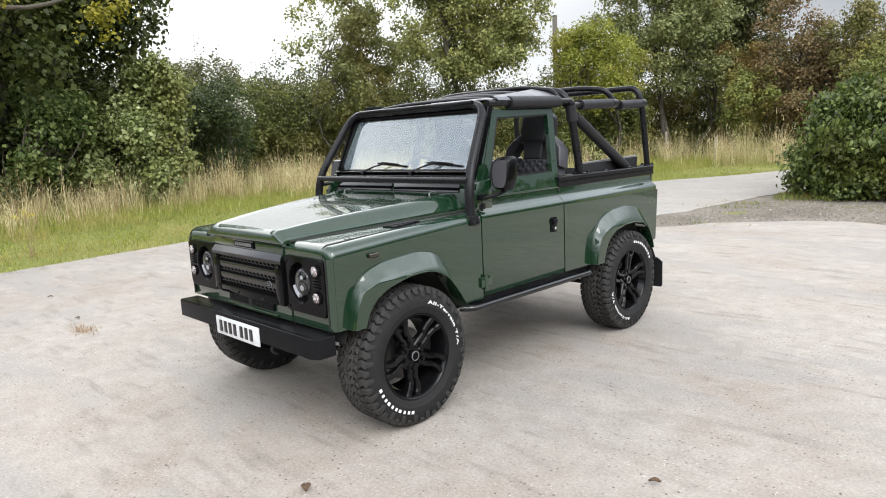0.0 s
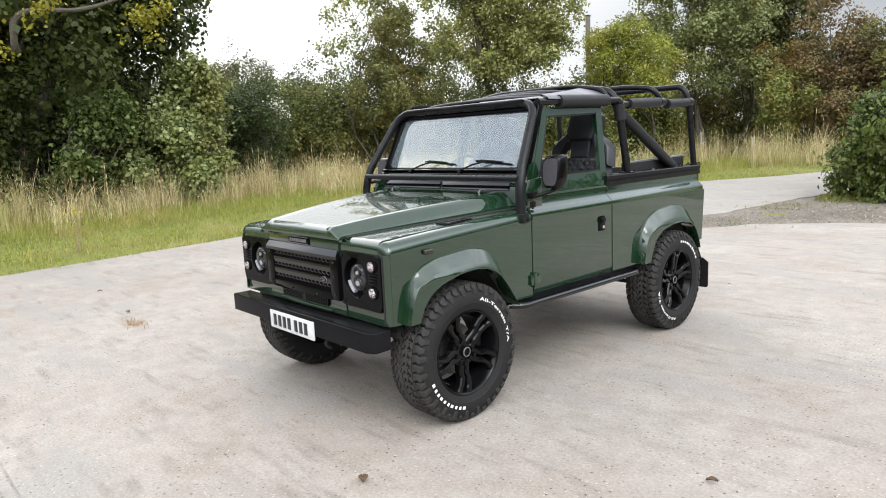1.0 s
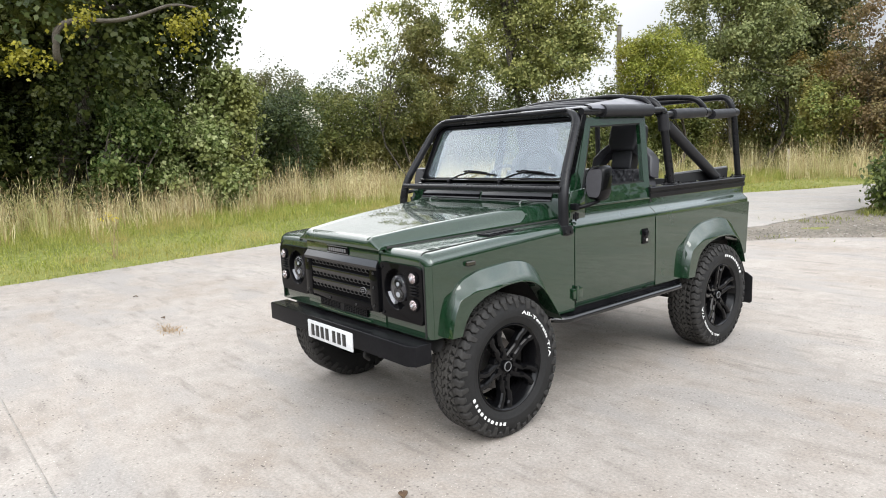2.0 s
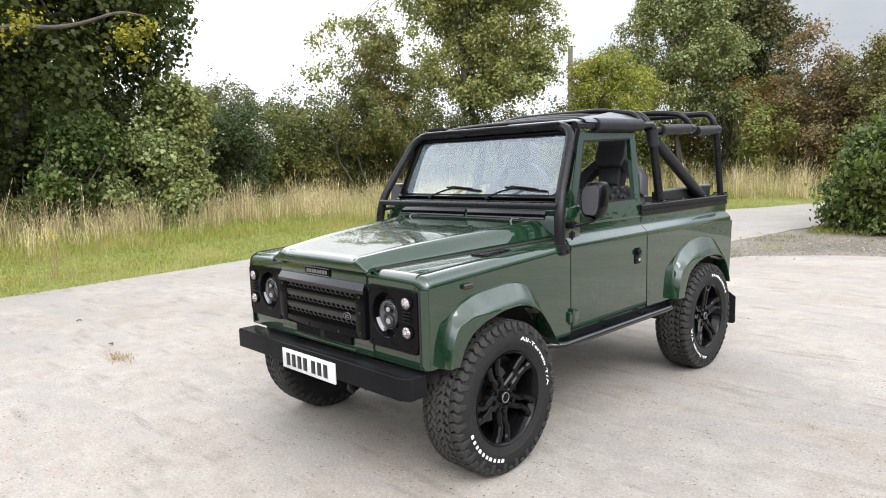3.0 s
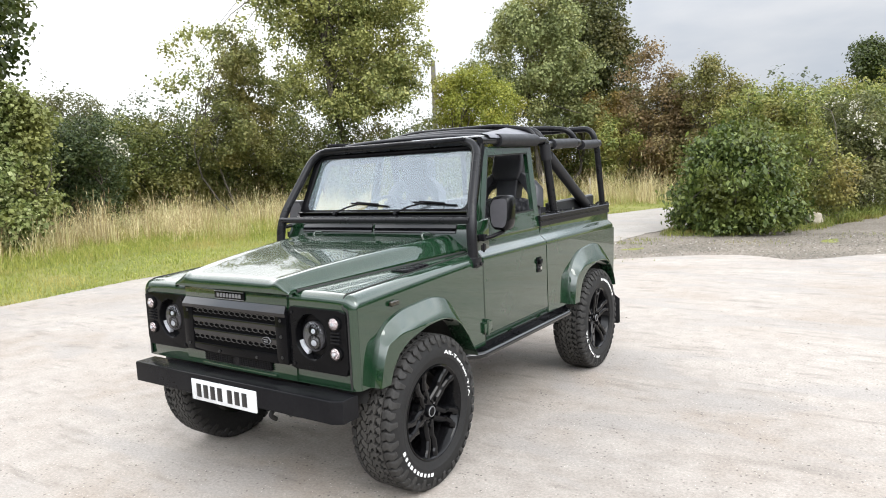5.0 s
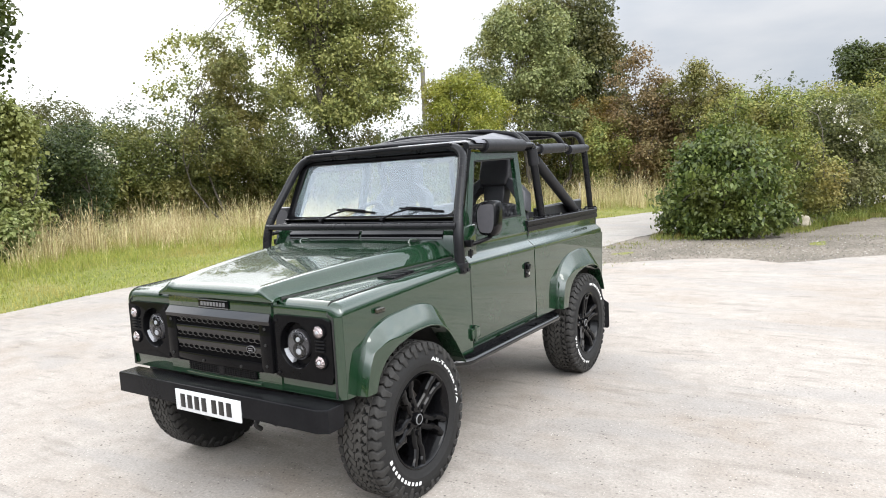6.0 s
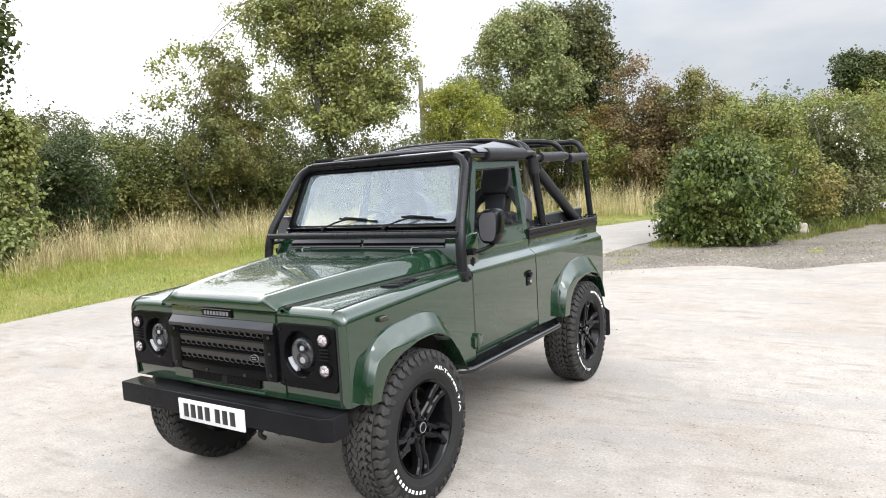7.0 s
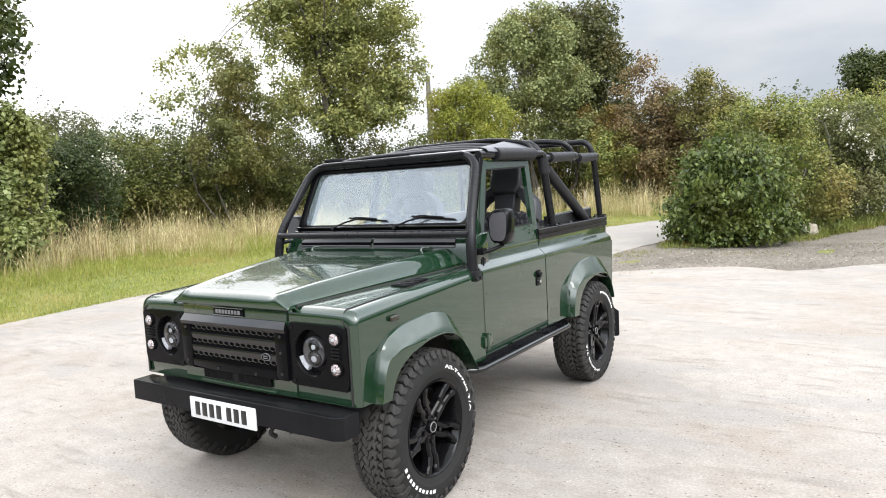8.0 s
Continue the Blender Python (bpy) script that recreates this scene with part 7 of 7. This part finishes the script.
# far woods along the skyline
r = np.random.default_rng(90)
rows = []
for a in np.linspace(-115, 60, 150):
    d = r.uniform(75, 120)
    x, y = 3 + d * math.sin(radians(a)), -3 + d * math.cos(radians(a))
    s = r.uniform(2.4, 4.6) * (1.5 if a < -40 else 1.0)
    rows.append((x, y, ground_z(x, y) + s * 0.9, s))
    rows.append((x + r.normal() * 3, y + r.normal() * 3, ground_z(x, y) + s * 1.6, s * 0.7))
far = leaf_mesh("far_woods", np.array(rows), 22000, 0.46, L["far"], None, 91, tight=0.10)
tagged(far, "distant tree line in soft haze", "woods", kind="stuff")


# an unseen leafy belt, added behind the camera to darken the car's reflections
r = np.random.default_rng(95)
rows = []
for (x0, y0), (x1, y1) in zip([(24, 40), (19.5, 24), (19.5, -5), (27.5, -9), (27.5, -25), (0, -26), (-16, -24)], [(19.5, 24), (19.5, -5), (27.5, -9), (27.5, -25), (0, -26), (-16, -24), (-19, -12)]):
    k = int(math.hypot(x1 - x0, y1 - y0) / 0.9)
    for i in range(k):
        t = (i + r.random()) / k
        for h in (0.7, 1.7, 2.7, 3.3 + 0.8 * r.random()):
            rows.append((x0 + (x1 - x0) * t + r.normal() * 0.6, y0 + (y1 - y0) * t + r.normal() * 0.6, h, r.uniform(0.8, 1.4)))
belt = leaf_mesh("tree_belt", np.array(rows), 12000, 0.70, L["oak"], None, 96)
tagged(belt, "unseen leafy belt added behind the camera to darken reflections", "woods", kind="stuff")


# ---- grass ----
def blades(name, pts, height, width, lean, mat, seed, label, head=False, toward=None):
    """Grass blades of two faces each, bent by their own weight."""
    r = np.random.default_rng(seed)
    n = len(pts)
    h = height * r.uniform(0.5, 1.25, n) if np.isscalar(height) else height * r.uniform(0.7, 1.2, n)
    a = r.uniform(0, 2 * math.pi, n)
    w = width * r.uniform(0.6, 1.4, n)
    d = np.stack([np.cos(a), np.sin(a), np.zeros(n)], 1)
    if toward is not None:
        d = d * 0.45 + toward
    b = r.uniform(0, 2 * math.pi, n)
    s = np.stack([np.cos(b), np.sin(b), np.zeros(n)], 1)
    k = (lean * np.abs(r.normal(size=n)))[:, None]
    up = np.array((0, 0, 1.0))
    p0 = pts
    p1 = pts + up * (h * 0.55)[:, None] + d * k * (h * 0.25)[:, None]
    p2 = pts + up * (h * 0.98)[:, None] * (1 - 0.25 * np.minimum(k, 1.5)) + d * k * (h * 0.85)[:, None]
    ws = s * w[:, None]
    q1 = np.stack([p0 - ws, p0 + ws, p1 + ws * 0.8, p1 - ws * 0.8], 1)
    q2 = np.stack([p1 - ws * 0.8, p1 + ws * 0.8, p2 + ws * 0.15, p2 - ws * 0.15], 1)
    parts = [q1, q2]
    if head:
        hs = s * (w * 1.5)[:, None]
        sel = r.random(n) < 0.5
        e = p2 + (p2 - p1) * 0.35
        parts.append(np.stack([p2, p2 + (e - p2) * 0.4 + hs, e, p2 + (e - p2) * 0.4 - hs], 1)[sel])
    return tagged(soup(name, np.concatenate(parts), 4, mat), label, "grass", kind="stuff")


def on_ground(xy):
    return np.array([(x, y, ground_z(x, y) - 0.01) for x, y in xy])


r = np.random.default_rng(300)
short, tall, mid = [], [], []
while len(short) < 46000:
    y = r.uniform(-8, 30)
    if y < 21.3:
        x = verge_x(y) - r.random() ** 1.2 * 7.5 + 0.06
    else:
        x = r.uniform(-12, 8)
        if in_lane(x, y):
            continue
    short.append((x, y))
spread, tuft_h = [], []
while len(tall) < 25000:
    y = r.uniform(-9, 37)
    u = r.random()
    if y < 22:
        x0, x1 = verge_x(y) - np.interp(y, [0, 4, 7, 9, 13], [4.3, 4.5, 5.4, 5.0, 4.5]) + 1.4 * noise.noise(Vector((y * 0.6, 3, 0))), -21.0
        x = x0 + (x1 - x0) * u
    else:
        x = r.uniform(-17, 4)
        if y < 27.5 + 0.25 * x + 2.5 * noise.noise(Vector((x * 0.2, 7, 0))) or y < 25 or in_lane(x - 0.8, y) or in_lane(x + 1.0, y):
            continue
        u = 0.5
    dens = 1.3 * noise.noise(Vector((x * 0.35, y * 0.35, 11))) + 1.6 * noise.noise(Vector((x * 1.5, y * 1.5, 2)))
    if 1.4 * dens + 0.1 + (u - 0.25) * 0.7 < r.random() * 0.8:
        continue
    # one tussock: blades that rise from its foot and fall outwards
    wide = r.uniform(0.04, 0.16)
    high = r.uniform(0.45, 1.12) * (0.62 + 0.38 * min(1.0, u * 5)) * (1.25 if r.random() < 0.12 else 1.0)
    high *= 1.35 if y > 22 else 1.0
    wind = r.normal(size=2) * 0.35
    for _ in range(int(r.integers(7, 26))):
        o = r.normal(size=2) * wide
        tall.append((x + o[0], y + o[1]))
        spread.append((o[0] / wide * 0.5 + wind[0], o[1] / wide * 0.5 + wind[1], 0.0))
        tuft_h.append(high)
while len(mid) < 36000:
    y = r.uniform(-9, 32)
    x = (verge_x(y) if y < 21 else -5) - 3.4 - r.random() * 8
    mid.append((x, y))
short, tall, mid = on_ground(short), on_ground(tall), on_ground(mid)
lumps = np.array([0.085 + 0.10 * max(0.0, noise.noise(Vector((p[0] * 1.1, p[1] * 1.1, 31)))) + 0.05 * noise.noise(Vector((p[0] * 4, p[1] * 4, 7))) for p in short])
blades("verge_grass", short, lumps, 0.0075, 0.7, L["turf"], 301, "short green grass on the verge beside the lane")
spread, tuft_h = np.array(spread), np.array(tuft_h)
blades("long_dry_grass", tall, tuft_h, 0.0062, 0.50, L["hay"], 302, "long straw-coloured dry grass below the hedge", True, spread)
blades("seeded_stalks", tall[::5] + np.array((0.03, 0.02, 0)), np.maximum(tuft_h[::5] * 1.22, 0.5), 0.0042, 0.30, L["stalk"], 309, "sparse reddish seeded grass stalks above the dry grass", True)
blades("rough_grass", mid, 0.34, 0.006, 0.8, L["turf"], 303, "rough green grass among the dry stems")
bush = []
while len(bush) < 7000:
    x, y = r.uniform(-2.1, 6), r.uniform(12.2, 21)
    edge = float(np.interp(x, [-2.6, -2.15, -1.3, 0.24, 1.25, 2.43, 6], [16.4, 13.9, 12.6, 13.85, 15.3, 19.0, 22]))
    edge += 0.9 * noise.noise(Vector((x * 1.3, 3.0, 0))) + 0.3 * noise.noise(Vector((x * 5, 9.0, 0)))
    if edge < y < edge + 2.2 and r.random() < (y - edge) / 0.9 and noise.noise(Vector((x * 2.2, y * 2.2, 1))) > -0.05 - 0.35 * (y - edge):
        bush.append((x, y))
blades("weeds", on_ground(bush) + np.array((0, 0, 0.02)), 0.13, 0.007, 0.9, L["scrub"], 304, "weeds and grass at the foot of the bushes")
fresh = []
while len(fresh) < 1500:
    x = r.uniform(1.15, 4.0)
    edge = float(np.interp(x, [0.24, 1.25, 2.43, 6], [13.85, 15.3, 19.0, 22])) + 0.4
    y = edge + r.uniform(0.2, 2.4)
    if noise.noise(Vector((x * 1.8, y * 1.8, 4))) > -0.15:
        fresh.append((x, y))
blades("fresh_weeds", on_ground(fresh) + np.array((0, 0, 0.02)), 0.30, 0.011, 0.8, L["bright"], 306, "fresh green weeds along the gravel")
tuft = []
for cx, cy, s, k in ((-2.25, 11.6, 0.3, 110), (-2.0, 12.4, 0.4, 130), (-1.6, 9.0, 0.35, 50), (0.4, 12.2, 0.5, 100), (2.4, 14.2, 0.6, 100)):
    tuft += [(cx + r.normal() * s, cy + r.normal() * s * 0.5) for _ in range(k)]
blades("gravel_weeds", on_ground(tuft) + np.array((0, 0, 0.01)), 0.08, 0.005, 1.0, L["scrub"], 305, "sparse weeds in the gravel")

# ---- pole, stone, markers ----
pole = new("utility_pole")
tagged(pole, "weathered grey wooden utility pole above the hedge", "pole")
part("shaft", tb([(-21.1, 31.7, -0.2), (-21.05, 31.72, 8.45)], 0.14, seg=12), M["timber"], pole)
part("cap", tb([(-21.05, 31.72, 8.45), (-21.05, 31.72, 8.5)], 0.15, seg=12), M["satin"], pole)
bm = bmesh.new()
bmesh.ops.create_icosphere(bm, subdivisions=3, radius=1)
for v in bm.verts:
    p = v.co.copy()
    v.co = Vector((p.x * 0.20, p.y * 0.17, p.z * 0.20)) * (1 + 0.3 * noise.noise(p * 1.4))
bmesh.ops.translate(bm, vec=(1.02, 16.28, 0.12), verts=bm.verts)
tagged(part("boulder", bm, M["stone"], None), "pale rounded boulder at the edge of the weeds", "stone")
for x, y, h in ((-13.2, 30.2, 1.5), (-9.6, 27.8, 1.2)):
    bm = bx(x - 0.04, x + 0.04, y - 0.04, y + 0.04, -0.2, h, bev=0.01)
    tagged(part("marker_post", bm, M["stone"], None), "pale slim marker post in the long grass", "post", "marker posts")


# ---- litter on the concrete ----
def dry_leaf(x, y, s, turn, seed):
    bm = bmesh.new()
    rr = np.random.default_rng(seed)
    rows = []
    for i in range(6):
        t = i / 5
        w = s * 0.32 * math.sin(math.pi * min(max(t, 0.04), 0.97)) * rr.uniform(0.8, 1.2)
        rows.append([(t * s - s / 2, w * k, 0.004 + 0.012 * abs(k) + 0.010 * math.sin(3 * t) + 0.003 * rr.random()) for k in (-1, -0.4, 0.4, 1)])
    grid(bm, rows)
    for v in list(bm.verts):
        v.co = Matrix.Rotation(turn, 4, "Z") @ v.co + Vector((x, y, 0))
    geom = bmesh.ops.extrude_face_region(bm, geom=bm.faces[:])
    bmesh.ops.translate(bm, vec=(0, 0, 0.0015), verts=[g for g in geom["geom"] if isinstance(g, bmesh.types.BMVert)])
    return tagged(part("dead_leaf", bm, M["deadleaf"], None), "curled brown dead leaf on the concrete", "leaf", "dead leaves")


dry_leaf(2.21, 0.273, 0.055, 0.4, 1)
dry_leaf(0.984, -0.855, 0.075, 2.6, 2)
dry_leaf(-3.807, -0.463, 0.07, 0.2, 4)
dry_leaf(-5.272, -0.33, 0.06, 0.9, 5)
r = np.random.default_rng(410)
bits = np.array([(-3.22 + r.normal() * 0.12, -0.585 + r.normal() * 0.05, 0.002 + 0.012 * r.random()) for _ in range(160)])
blades("straw_tuft", bits, 0.03, 0.003, 2.6, L["stalk"], 411, "small heap of dry straw on the concrete")

# ragwort flowering in the long grass
rag = new("ragwort")
tagged(rag, "yellow flowering ragwort in the long grass", "wildflower")
bm = bmesh.new()
r = np.random.default_rng(420)
heads = []
for k in range(7):
    tip = (-9.15 + r.normal() * 0.10, 0.40 + r.normal() * 0.10, 0.80 + r.normal() * 0.06)
    limb(bm, (-9.16 + r.normal() * 0.02, 0.40 + r.normal() * 0.02, 0.0), tip, 0.006, 0.003, 421 + k, 4, 0.0)
    heads.append((*tip, 0.035))
part("stem", bm, M["straw"], rag)
tagged(leaf_mesh("flower_heads", np.array(heads), 45, 0.030, L["ragwort"], rag, 422), kind="stuff")

# the yard and its plants, drawn in their own survey, laid beside the vehicle
SITE = (Matrix.Translation((3.068, -2.5965, 0)) @ Matrix.Rotation(-0.0125, 4, "Z") @ Matrix.Rotation(0.68, 4, "Z") @ Matrix.Diagonal((0.962, 0.935, 0.962, 1))
        @ Matrix.Rotation(-0.68, 4, "Z") @ Matrix.Translation((-3.2265, 2.707, 0)))
vehicle = set(car.children_recursive)
for ob in scene.objects:
    if ob.type == "MESH" and ob not in vehicle:
        ob.data.transform(SITE)
